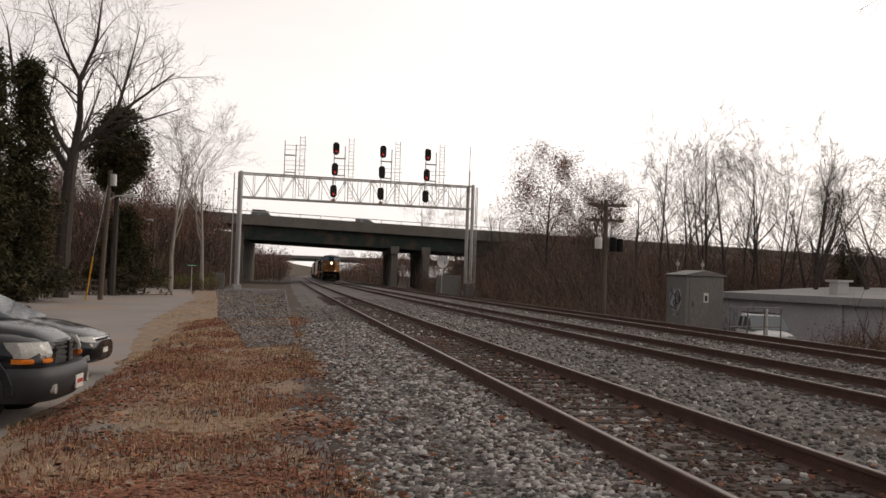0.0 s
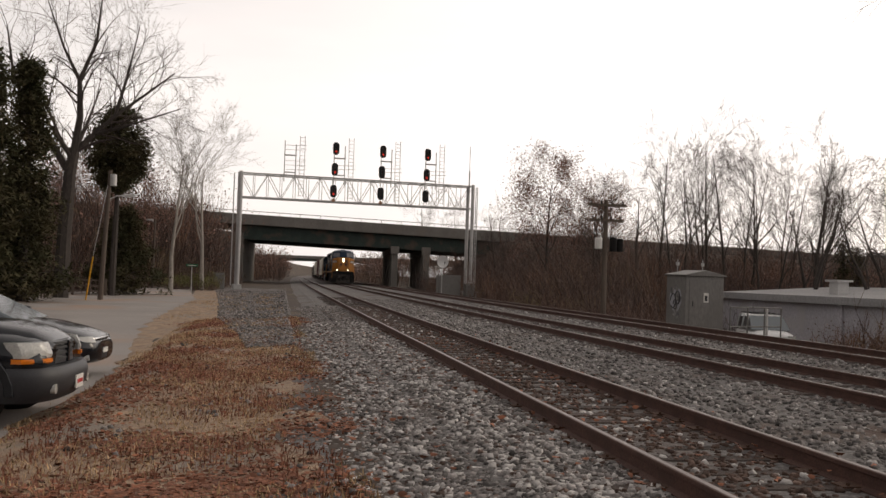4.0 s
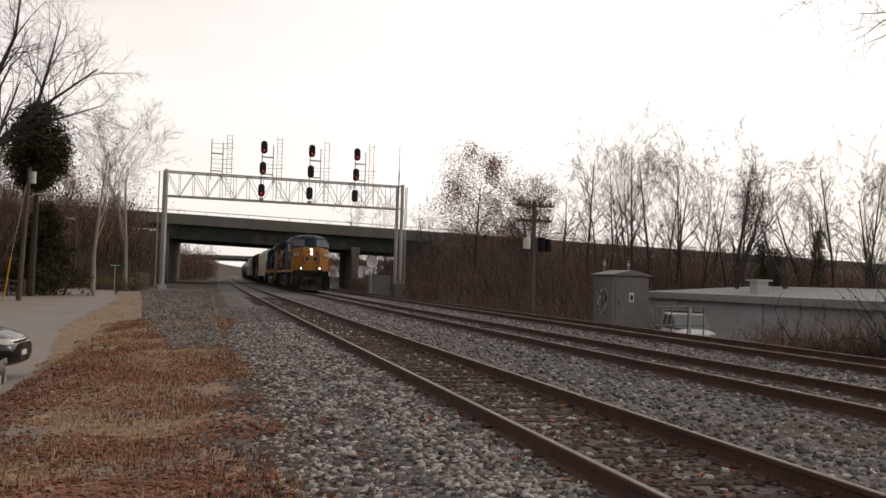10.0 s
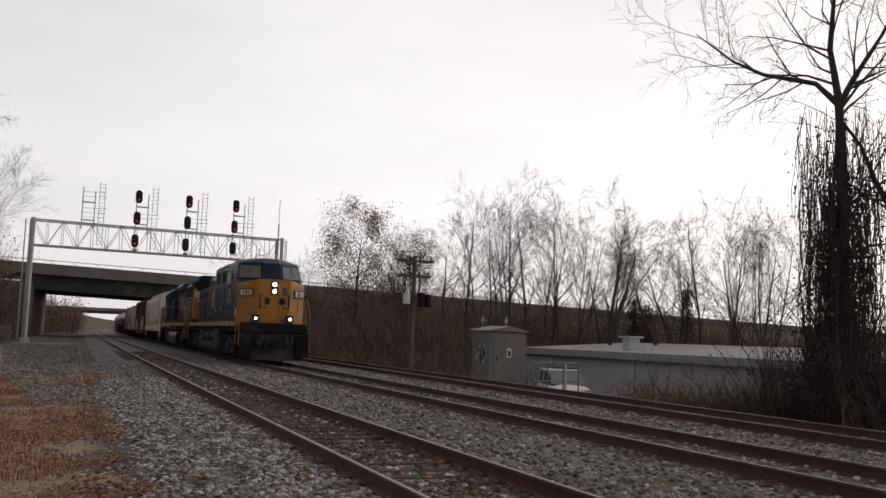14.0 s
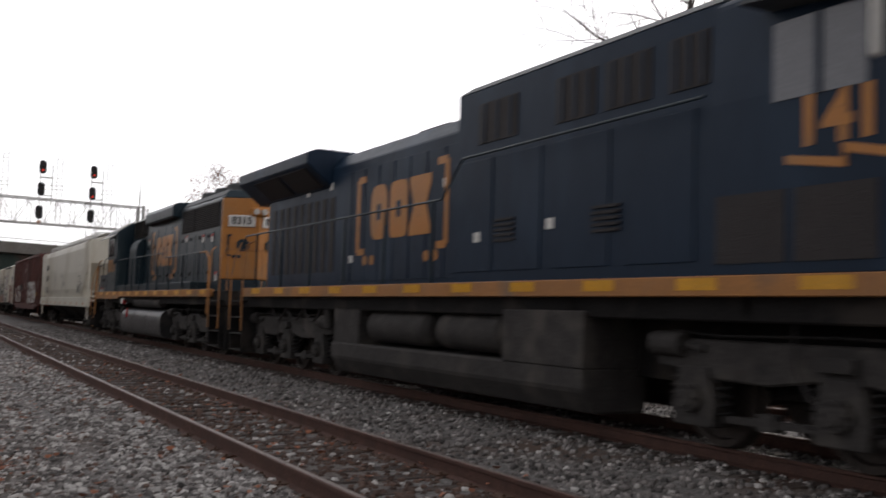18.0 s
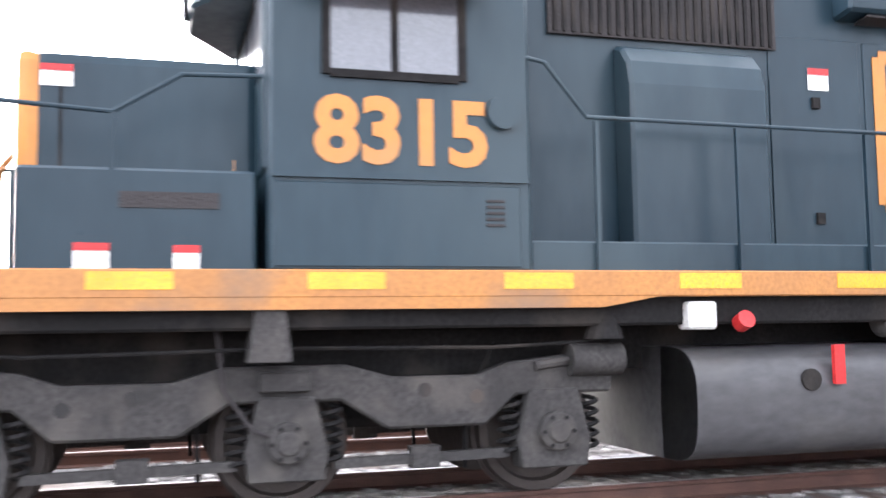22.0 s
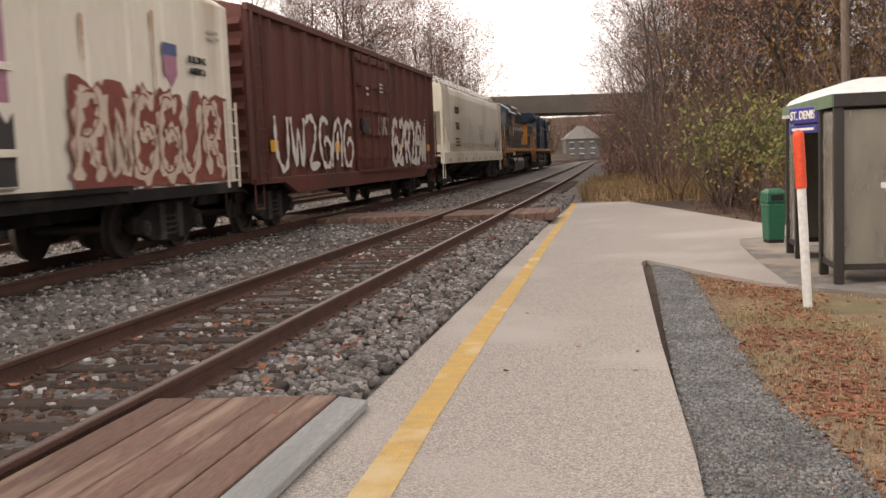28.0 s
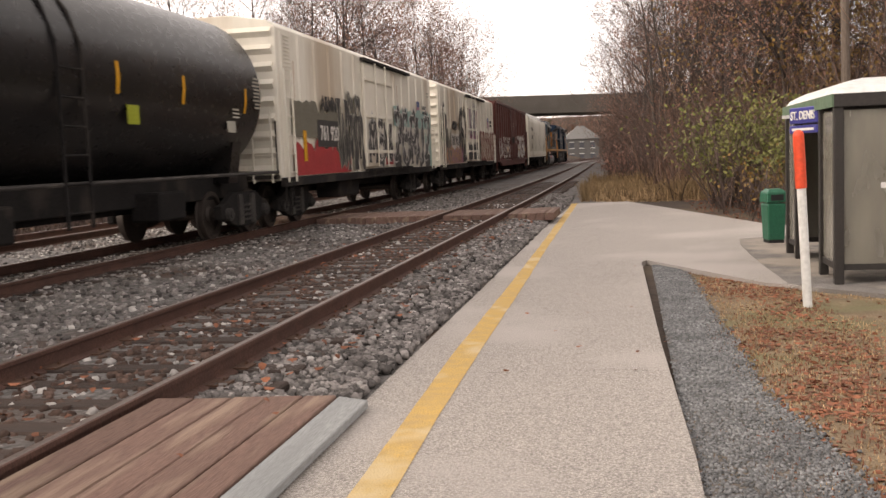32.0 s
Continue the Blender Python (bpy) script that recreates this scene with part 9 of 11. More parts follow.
def limb(shape, pts, radii, n):
    """A tapered bent tube."""
    rings = []
    for i, p in enumerate(pts):
        a, b = pts[max(0, i - 1)], pts[min(len(pts) - 1, i + 1)]
        d = (b - a).normalized()
        s = d.cross(Vector((0.31, 0.17, 0.94)))
        s = s.normalized() if s.length > 1e-3 else Vector((1, 0, 0))
        u = s.cross(d)
        rings.append([p + (s * math.cos(2 * math.pi * k / n) + u * math.sin(2 * math.pi * k / n)) * radii[i] for k in range(n)])
    v = [q for r in rings for q in r]
    f = [(j * n + k, j * n + (k + 1) % n, (j + 1) * n + (k + 1) % n, (j + 1) * n + k) for j in range(len(rings) - 1) for k in range(n)]
    shape.add(v, f)


def bare_tree(seed, height, r0, fork=0.35, spread=1.0, lean=(0, 0), levels=4, dense=1.0, upright=0.5, boles=1, limbs=(), wander=0.16, reach=1.0, kin=(8, 6, 6, 6, 4), rise=0.72):
    """Wood (trunk and limbs), twigs, and the twig tips."""
    rnd = random.Random(seed)
    wood, twigs, tips = Shape(), Shape(), []

    def grow(p, d, length, r, level):
        n_seg = 1 if level >= levels else 7 if level == 0 else 4 if level < 2 else 3
        pts, q, dd = [p], p, d
        for i in range(n_seg):
            wob = wander if level == 0 else 0.16 + 0.10 * level
            dd = (dd + Vector((rnd.uniform(-wob, wob), rnd.uniform(-wob, wob), rnd.uniform(-wob, wob) + 0.10 * upright))).normalized()
            q = q + dd * (length / n_seg)
            pts.append(q)
        end = r * (0.14 if level == 0 else 0.30)
        radii = [r + (end - r) * i / n_seg for i in range(n_seg + 1)]
        sides = (9, 6, 5, 4, 3, 3)[min(level, 5)]
        limb(wood if level < 2 else twigs, pts, radii, sides)
        if level >= levels:
            tips.append(pts[-1])
            return
        kids = max(2, int(round(kin[min(level, 4)] * dense * rnd.uniform(0.8, 1.2))))
        for k in range(kids):
            a = (fork if level == 0 else 0.25) + (1 - (fork if level == 0 else 0.25)) * (k + rnd.random()) / kids
            j = min(n_seg - 1, int(a * n_seg))
            base = pts[j].lerp(pts[j + 1], a * n_seg - j)
            az = rnd.uniform(0, 2 * math.pi)
            axis = (pts[j + 1] - pts[j]).normalized()
            side = axis.cross(Vector((math.cos(az), math.sin(az), 0.3))).normalized()
            tilt = rnd.uniform(0.45, 0.95) * spread
            nd = (axis * math.cos(tilt) + side * math.sin(tilt)).normalized()
            grow(base, nd, length * rnd.uniform(0.42, 0.68) * (1.1 - 0.35 * a) * (reach if level == 0 else 1.0), max(0.006, (r + (end - r) * a) * rnd.uniform(0.38, 0.58)), level + 1)
        if level > 0:
            tips.append(pts[-1])

    for pts, ra, rb, first, sprouts in limbs:
        pts = [Vector(p) for p in pts]
        n = len(pts) - 1
        limb(wood, pts, [ra + (rb - ra) * i / n for i in range(n + 1)], 8)
        for k in range(sprouts):
            a = first + (1 - first) * (k + rnd.random()) / sprouts
            j = min(n - 1, int(a * n))
            axis = (pts[j + 1] - pts[j]).normalized()
            az = rnd.uniform(0, 6.28)
            side = axis.cross(Vector((math.cos(az), math.sin(az), 0.3))).normalized()
            d = (axis * 0.6 + side * 0.8 + Vector((0, 0, 0.15))).normalized()
            grow(pts[j].lerp(pts[j + 1], a * n - j), d, height * rnd.uniform(0.10, 0.22), max(0.012, (ra + (rb - ra) * a) * 0.4), 2)
    for b in range(boles if not limbs else 0):
        az = b * 2.4 + seed
        off = Vector((math.cos(az), math.sin(az), 0)) * (0.25 if boles > 1 else 0)
        d = Vector((lean[0] + off.x * 0.9, lean[1] + off.y * 0.9, 1)).normalized()
        grow(Vector((off.x, off.y, -0.3)), d, height * rise, r0, 0)
    return wood, twigs, tips


def leaf_cloud(rnd, centres, per, size, scatter):
    """Small bent leaves about the given points."""
    v, f = [], []
    for c in centres:
        for _ in range(per):
            p = c + Vector((rnd.gauss(0, scatter), rnd.gauss(0, scatter), rnd.gauss(0, scatter)))
            a = Vector((rnd.uniform(-1, 1), rnd.uniform(-1, 1), rnd.uniform(-1, 1))).normalized()
            b = a.cross(Vector((rnd.uniform(-1, 1), rnd.uniform(-1, 1), rnd.uniform(-1, 1)))).normalized()
            s = size * rnd.uniform(0.6, 1.3)
            n = len(v)
            v += [p - a * s * 0.5, p + b * s * 0.3, p + a * s * 0.5, p - b * s * 0.3]
            f.append((n, n + 1, n + 2, n + 3))
    return Shape().add(v, f)


def make_tree(name, label, category, seed, height, r0, bark=None, leaf=None, per=0, size=0.14, scatter=0.2, twig=None, at=None, **kw):
    wood, twigs, tips = bare_tree(seed, height, r0, **kw)
    t = thing(name, label, category, at or pose(0, 0, 0))
    part("trunk", wood, bark or M_BARK, t, "bare trunk and limbs", smooth=False)
    cr = part("crown", twigs, twig or M_TWIG, t, "fine bare twigs")
    if leaf:
        part("foliage", leaf_cloud(random.Random(seed + 5), tips, per, size, scatter), leaf, cr, "remaining leaves")
    return t


def plant(proto, x, y, height, base_height, turn, group=""):
    k = height / base_height
    z = ground_height(x, y) - 0.1
    ob = copy_thing(proto, pose(x, y, z, 0, 0, turn))
    ob.matrix_basis = pose(x, y, z, 0, 0, turn) @ Matrix.Diagonal((k, k, k, 1))
    if group:
        tagged(ob, group=group)
    return ob


def settle_first(proto, x, y, height, base_height, turn):
    k = height / base_height
    proto.matrix_basis = pose(x, y, ground_height(x, y) - 0.1, 0, 0, turn) @ Matrix.Diagonal((k, k, k, 1))


TREE_A = make_tree("bare_tree", "tall bare grey tree with many fine twigs behind the tracks", "tree", 3, 12, 0.13, fork=0.28, upright=0.45, spread=0.85, wander=0.06, reach=0.62, kin=(15, 5, 5, 4, 4), rise=0.86)
TREE_B = make_tree("bare_tree", "tall bare grey tree with two stems and upswept twigs", "tree", 8, 12, 0.108, fork=0.3, upright=0.6, spread=0.75, boles=2, wander=0.09, reach=0.66, kin=(11, 5, 4, 4, 4), rise=0.82)
TREE_C = make_tree("bare_tree", "slender bare tree with crooked dark limbs", "tree", 15, 12, 0.17, dense=0.9, upright=0.4, spread=0.95, fork=0.32, wander=0.2, kin=(8, 6, 5, 5, 4))
TREE_RED = make_tree("red_leaf_tree", "tree that keeps rusty purple-brown leaves", "tree", 21, 15, 0.22, leaf=M_RUSTLEAF, per=7, size=0.17, scatter=0.5, fork=0.18, spread=0.95, upright=0.35, wander=0.07, reach=0.8, kin=(12, 6, 5, 4, 4), rise=0.84)
TREE_PALE = make_tree("sycamore", "pale-barked bare sycamore beside the road", "tree", 33, 13, 0.17, bark=M_PALEBARK, twig=mat("pale_twigs", (0.30, 0.27, 0.24), (0.22, 0.2, 0.18), rough=0.9, bump=0), dense=0.95, upright=0.9, spread=0.75)
BIG_LIMBS = [
    ([(0, 0, -0.3), (0.05, 0, 3.4), (0.2, 0, 6.4), (0.35, 0, 7.6)], 0.40, 0.27, 0.7, 3),
    ([(0.2, 0, 6.3), (-0.9, 0.3, 8.0), (-2.2, 0.5, 9.6), (-2.9, 0.6, 11.6), (-3.3, 0.8, 13.8)], 0.20, 0.03, 0.3, 13),
    ([(0.35, 0, 7.4), (0.6, -0.2, 9.2), (0.5, -0.2, 11.0), (1.2, 0, 13.0), (1.4, 0, 15.4)], 0.21, 0.03, 0.25, 15),
    ([(0.35, 0, 7.4), (1.2, 0.3, 8.4), (2.2, 0.3, 9.4), (3.6, 0.5, 10.6), (5.0, 0.6, 11.8)], 0.17, 0.03, 0.25, 15),
    ([(1.2, 0.3, 8.4), (2.6, -0.4, 8.7), (4.2, -0.6, 9.3), (5.5, -0.6, 9.8)], 0.09, 0.02, 0.2, 10),
    ([(0.5, -0.2, 11.0), (-0.3, -0.3, 12.6), (-1.2, -0.2, 15.0)], 0.10, 0.02, 0.2, 10),
    ([(2.2, 0.3, 9.4), (2.7, 0.4, 11.5), (3.2, 0.4, 14.0)], 0.10, 0.02, 0.2, 11),
    ([(0.35, 0, 7.4), (0.6, 1.5, 9.0), (1.0, 3.0, 11.4)], 0.14, 0.02, 0.25, 9),
    ([(0.3, 0, 7.0), (-0.6, -1.4, 8.6), (-1.6, -2.6, 11.0)], 0.12, 0.02, 0.25, 9)]
TREE_BIG = make_tree("bare_tree", "very large spreading bare tree over the parking road", "tree", 42, 17, 0.42, spread=0.95, upright=0.5, limbs=BIG_LIMBS, kin=(8, 6, 6, 5, 4))
TREE_RUST = make_tree("autumn_tree", "tall woodland tree with sparse tan and rust leaves", "tree", 55, 16, 0.20, leaf=M_RUSTLEAF, per=4, size=0.12, scatter=0.45, fork=0.25, spread=0.95, upright=0.3, wander=0.08, reach=0.8, kin=(12, 6, 5, 4, 4), rise=0.82)
TREE_GOLD = make_tree("autumn_tree", "woodland tree with yellow autumn leaves", "tree", 61, 12, 0.16, leaf=M_YELLOWLEAF, per=2, size=0.22, scatter=0.45, dense=0.85, spread=0.95)

settle_first(TREE_RED, 27.2, 96.2, 13.6, 15, 20)
plant(TREE_RED, 30.0, 90.2, 10.2, 15, 130)
settle_first(TREE_A, 32.7, 67.5, 13.6, 12, 0)
settle_first(TREE_B, 31.9, 73.3, 12.6, 12, 40)
settle_first(TREE_C, 31.3, 53.5, 13.5, 12, 15)
EAST = "bare trees along the highway bank"
for proto, x, y, hh, turn in ((TREE_C, 30.2, 79.4, 14.2, 70), (TREE_A, 36.8, 71, 14.5, 100), (TREE_B, 34.6, 68.5, 14.0, 190), (TREE_C, 33.4, 50.2, 12.4, 160), (TREE_A, 24.2, 107, 11.5, 50), (TREE_B, 26.5, 112, 10.5, 10), (TREE_A, 38.1, 64.6, 14.8, 220), (TREE_C, 39.6, 57.7, 13.2, 260), (TREE_B, 37.2, 47.2, 12.0, 300), (TREE_A, 41.0, 44.0, 12.4, 20), (TREE_B, 42.5, 52.0, 14.0, 120), (TREE_A, 46.0, 60.0, 15.0, 240), (TREE_C, 50.0, 52.0, 13.5, 310), (TREE_B, 48.0, 38.0, 12.5, 80), (TREE_A, 29.0, 84.0, 11.5, 330), (TREE_B, 43.0, 78.0, 14.0, 200), (TREE_C, 55.0, 42.0, 13.0, 30),
        (TREE_A, 33.5, 98, 13.5, 15), (TREE_B, 36.0, 104, 14.0, 75), (TREE_A, 31.0, 76, 15.0, 140), (TREE_B, 33.0, 62, 13.0, 250), (TREE_A, 34.8, 58, 12.5, 280), (TREE_A, 35.2, 76, 16.5, 310), (TREE_B, 38.5, 84, 15.0, 20), (TREE_C, 36.0, 62, 13.0, 95), (TREE_A, 40.2, 68, 14.5, 200), (TREE_C, 41.5, 61, 14.0, 130), (TREE_A, 36.4, 52, 12.0, 60), (TREE_B, 39.0, 50, 12.6, 350), (TREE_A, 44.5, 55, 13.5, 170), (TREE_C, 45.5, 47, 12.5, 215), (TREE_A, 47.5, 66, 15.0, 25), (TREE_B, 52.0, 58, 14.5, 260), (TREE_A, 51.0, 46, 13.0, 110), (TREE_A, 41.0, 90, 15.0, 5), (TREE_C, 29.5, 87, 11.5, 240), (TREE_A, 57.0, 50, 14.0, 75), (TREE_B, 58.0, 36, 12.5, 155), (TREE_A, 46.0, 33, 11.5, 300)):
    plant(proto, x, y, hh * 0.9, 12, turn, EAST)
for proto, x, y, hh, turn in ((TREE_A, 26.0, 172, 16, 0), (TREE_B, 32.0, 176, 15, 50), (TREE_C, 22.0, 180, 14, 100), (TREE_A, -9, 172, 9, 30), (TREE_B, -12, 185, 12, 70), (TREE_A, 17, 230, 9, 10), (TREE_B, 18, 260, 9, 60), (TREE_A, 19, 300, 9, 110), (TREE_C, -7, 240, 9, 0), (TREE_B, -7, 290, 9, 150), (TREE_A, -6, 340, 9, 20), (TREE_B, 20, 350, 9, 90)):
    plant(proto, x, y, hh, 12, turn, "bare trees past the overpass")

settle_first(TREE_BIG, -10.6, 50.9, 17.0, 17, 0)
settle_first(TREE_PALE, -7.8, 74.6, 14.5, 13, 0)
plant(TREE_PALE, -5.9, 79.8, 14.3, 13, 140)
for proto, x, y, hh, base, turn in ((TREE_RED, -13, 88, 10.5, 15, 60), (TREE_A, -14, 70, 9.0, 12, 30), (TREE_C, -16, 64, 10, 12, 200), (TREE_RED, -19, 95, 12, 15, 10), (TREE_B, -12, 100, 9.5, 12, 80), (TREE_A, -8.5, 108, 9.0, 12, 150), (TREE_RED, -10, 118, 9.5, 15, 250), (TREE_C, -15, 110, 11, 12, 10), (TREE_B, -22, 80, 12, 12, 300), (TREE_A, -20, 58, 13, 12, 320), (TREE_C, -14.5, 45, 13, 12, 120), (TREE_RUST, -18, 52, 11, 16, 0), (TREE_B, -7.6, 124, 8.5, 12, 10), (TREE_A, -24, 66, 12, 12, 45)):
    plant(proto, x, y, hh, base, turn, "bare trees beside the parking road")

# south: woods both sides of the line
settle_first(TREE_RUST, 13.4 + 8, -79, 19.5, 16, 0)
settle_first(TREE_GOLD, -6.3, -39.5, 12.5, 12, 0)
for proto, x, y, hh, base, turn in ((TREE_RUST, 20, -66, 18, 16, 40), (TREE_A, 19, -57, 15, 12, 0), (TREE_RUST, 19.5, -92, 17, 16, 90), (TREE_RUST, 27, -91, 19.5, 16, 150), (TREE_A, 17.5, -108, 14, 12, 60), (TREE_B, 26, -76, 15, 12, 10), (TREE_A, 38.6, -103, 20, 12, 220), (TREE_RUST, 31, -66, 17, 16, 250), (TREE_B, 22, -48, 13, 12, 130), (TREE_A, 27, -40, 13, 12, 170), (TREE_C, 25, -28, 12, 12, 30), (TREE_B, 33, -52, 16, 12, 190), (TREE_A, 23, -18, 12, 12, 100), (TREE_C, 30, -8, 12, 12, 250), (TREE_A, 34, -30, 14, 12, 300), (TREE_B, 40, -70, 17, 12, 15), (TREE_RUST, 24, -118, 15, 16, 300), (TREE_RUST, 17.5, -84, 17, 16, 210), (TREE_A, 17.8, -72, 15, 12, 280), (TREE_RUST, 18.5, -101, 16, 16, 330), (TREE_B, 20.5, -110, 16, 12, 45), (TREE_RUST, 29, -106, 18, 16, 80), (TREE_RUST, 22.5, -74, 18.5, 16, 20), (TREE_RUST, 16.9, -95, 15.5, 16, 115), (TREE_RUST, 24, -62, 17, 16, 200), (TREE_A, 16.6, -88, 15, 12, 310)):
    plant(proto, x, y, hh, base, turn, "woodland trees east of the line")
for proto, x, y, hh, base, turn in ((TREE_A, -1.6, -76, 13, 12, 0), (TREE_RUST, -3.5, -62, 15, 16, 60), (TREE_RUST, -4.6, -50, 15.5, 16, 120), (TREE_C, -5.5, -44, 15, 12, 200), (TREE_RUST, -8.5, -46, 17, 16, 10), (TREE_GOLD, -8.6, -33.5, 11, 12, 90), (TREE_A, -10, -38, 15, 12, 30), (TREE_B, -12, -42, 16, 12, 75), (TREE_RUST, -13, -32, 15, 16, 220), (TREE_C, -15, -27, 14, 12, 160), (TREE_GOLD, -7.0, -47, 13, 12, 180), (TREE_RUST, -2.2, -88, 14, 16, 20), (TREE_A, -3.4, -100, 13, 12, 300), (TREE_B, -6.5, -70, 16, 12, 140), (TREE_A, -18, -36, 16, 12, 260), (TREE_C, -9, -56, 17, 12, 20), (TREE_B, -14, -50, 17, 12, 330), (TREE_RUST, -18, -44, 17, 16, 100), (TREE_A, -6, -84, 15, 12, 45), (TREE_C, -1.6, -58, 14, 12, 250), (TREE_RUST, -0.9, -72, 15, 16, 130), (TREE_C, -0.4, -92, 13, 12, 70), (TREE_RUST, -0.5, -106, 14, 16, 190),
        (TREE_A, -2.6, -47, 14, 12, 33), (TREE_B, -2.2, -54, 14.5, 12, 210), (TREE_A, -3.2, -66, 16, 12, 110), (TREE_RUST, -5.8, -36, 13.5, 16, 260), (TREE_A, -7.6, -40, 14, 12, 65), (TREE_C, -9.6, -30, 13, 12, 330), (TREE_A, -11.6, -35, 15, 12, 190), (TREE_GOLD, -10.4, -37, 13.5, 12, 20), (TREE_RUST, -15, -38, 16, 16, 145), (TREE_B, -5.0, -57, 15, 12, 290), (TREE_GOLD, -13.5, -41, 14, 12, 240), (TREE_A, -3.9, -42, 12.5, 12, 280), (TREE_C, -2.0, -82, 13.5, 12, 25), (TREE_RUST, -4.2, -38, 12.5, 16, 75), (TREE_RUST, -7.2, -43, 15, 16, 305), (TREE_RUST, -11, -40, 15.5, 16, 35), (TREE_RUST, -2.8, -58, 15, 16, 165), (TREE_RUST, -10.2, -31, 13, 16, 280)):
    plant(proto, x, y, hh, base, turn, "woodland trees west of the line")
for x, y, hh, turn in ((2, -230, 12, 0), (16, -250, 14, 70), (22, -225, 13, 140), (8, -275, 15, 20), (-6, -262, 14, 200), (28, -262, 15, 260), (-14, -150, 13, 90), (26, -150, 15, 180), (20, -185, 12, 300)):
    plant(TREE_A, x, y, hh, 12, turn, "trees past the south bridge")


# the vine-hung trees beside the far track
def build_vine_tree(x, y, z, seed, height, limbs, vines, column):
    """column: where the vines hang, as radius, lowest and highest top."""
    t = make_tree("vine_hung_tree", "dark bare tree hung with dead vines beside the far track", "tree", seed, height, 0.2, dense=0.9, spread=0.95, upright=0.3, limbs=limbs, at=pose(x, y, z))
    rnd = random.Random(seed)
    s, lf = Shape(), []
    trunk = [Vector(p) for p in limbs[0][0]]
    rad, lo, hi = column
    for _ in range(vines):
        top = rnd.uniform(lo, hi)
        c = min(trunk, key=lambda p: abs(p.z - top))
        a, r = rnd.uniform(0, 6.28), rnd.uniform(0.03, rad * 1.25)
        pts, q = [], Vector((c.x + r * math.cos(a), c.y + r * math.sin(a), top))
        for k in range(6):
            pts.append(q)
            q = Vector((q.x + rnd.uniform(-0.15, 0.15), q.y + rnd.uniform(-0.15, 0.15), max(0.3, q.z - rnd.uniform(0.35, 1.0))))
        limb(s, pts, [0.011] * 6, 3)
        lf += pts[1:]
    part("vines", s, M_BARK, t, "hanging dark vines")
    # Vine leaves share the leaf colour with shade painted in.
    part("vine_leaves", leaf_cloud(rnd, lf, 2, 0.10, 0.20), M_SHADELEAF, t, "withered vine leaves darkened for shade")
    return t


build_vine_tree(20.6, 21.8, -2.0, 71, 13.0, [
    ([(0, 0, 0), (-0.06, 0.05, 3.4), (-0.08, 0.07, 7.4), (-0.10, 0.10, 9.4), (-0.15, 0.14, 10.7), (-0.32, 0.30, 12.2), (-0.25, 0.23, 13.6), (-0.1, 0.1, 15.2)], 0.24, 0.03, 0.5, 16),
    ([(-0.13, 0.12, 10.5), (-0.61, 0.56, 11.2), (-1.72, 1.51, 11.55), (-2.42, 2.05, 12.0), (-3.3, 2.7, 12.9)], 0.10, 0.015, 0.2, 15),
    ([(-0.13, 0.12, 10.5), (0.11, -0.10, 11.2), (0.68, -0.66, 12.5), (1.3, -1.2, 14.2)], 0.11, 0.02, 0.2, 15),
    ([(-0.07, 0.06, 6.0), (0.44, -0.43, 6.4), (0.75, -0.71, 6.45)], 0.07, 0.03, 0.6, 2),
    ([(-0.07, 0.06, 7.4), (0.33, -0.32, 7.9), (0.99, -0.98, 8.5), (1.62, -1.66, 9.0)], 0.06, 0.015, 0.3, 5)], 800, (0.95, 2.4, 10.4))
build_vine_tree(23.5, 19.5, -2.0, 75, 12.0, [
    ([(-0.5, 0.6, 0), (-0.9, 1.03, 3.5), (-1.27, 1.43, 6.3), (-1.52, 1.70, 7.1), (-1.96, 2.14, 8.3), (-2.24, 2.42, 9.4), (-2.7, 2.9, 10.4)], 0.17, 0.03, 0.45, 15),
    ([(-1.27, 1.43, 6.2), (-0.99, 1.13, 7.1), (-0.68, 0.79, 8.1), (-0.20, 0.23, 9.3), (0.3, -0.2, 10.6), (0.5, -0.5, 12.0)], 0.09, 0.015, 0.15, 16)], 30, (0.5, 3.0, 8.0))
build_vine_tree(27.5, 16.0, -2.0, 83, 12.0, [([(0, 0, 0), (0.3, -0.2, 4.0), (0.2, 0.1, 8.0), (0.6, -0.4, 11.5)], 0.15, 0.03, 0.35, 9), ([(0.3, -0.2, 4.0), (1.2, -1.3, 7.0), (1.6, -2.0, 10.5)], 0.09, 0.02, 0.3, 8)], 40, (0.5, 2.5, 8.0))
build_vine_tree(24.0, 10.5, -2.0, 87, 11.0, [([(0, 0, 0), (-0.4, 0.2, 4.0), (-0.3, 0.6, 8.0), (-0.8, 0.8, 11.0)], 0.15, 0.03, 0.35, 9)], 40, (0.5, 2.5, 8.0))


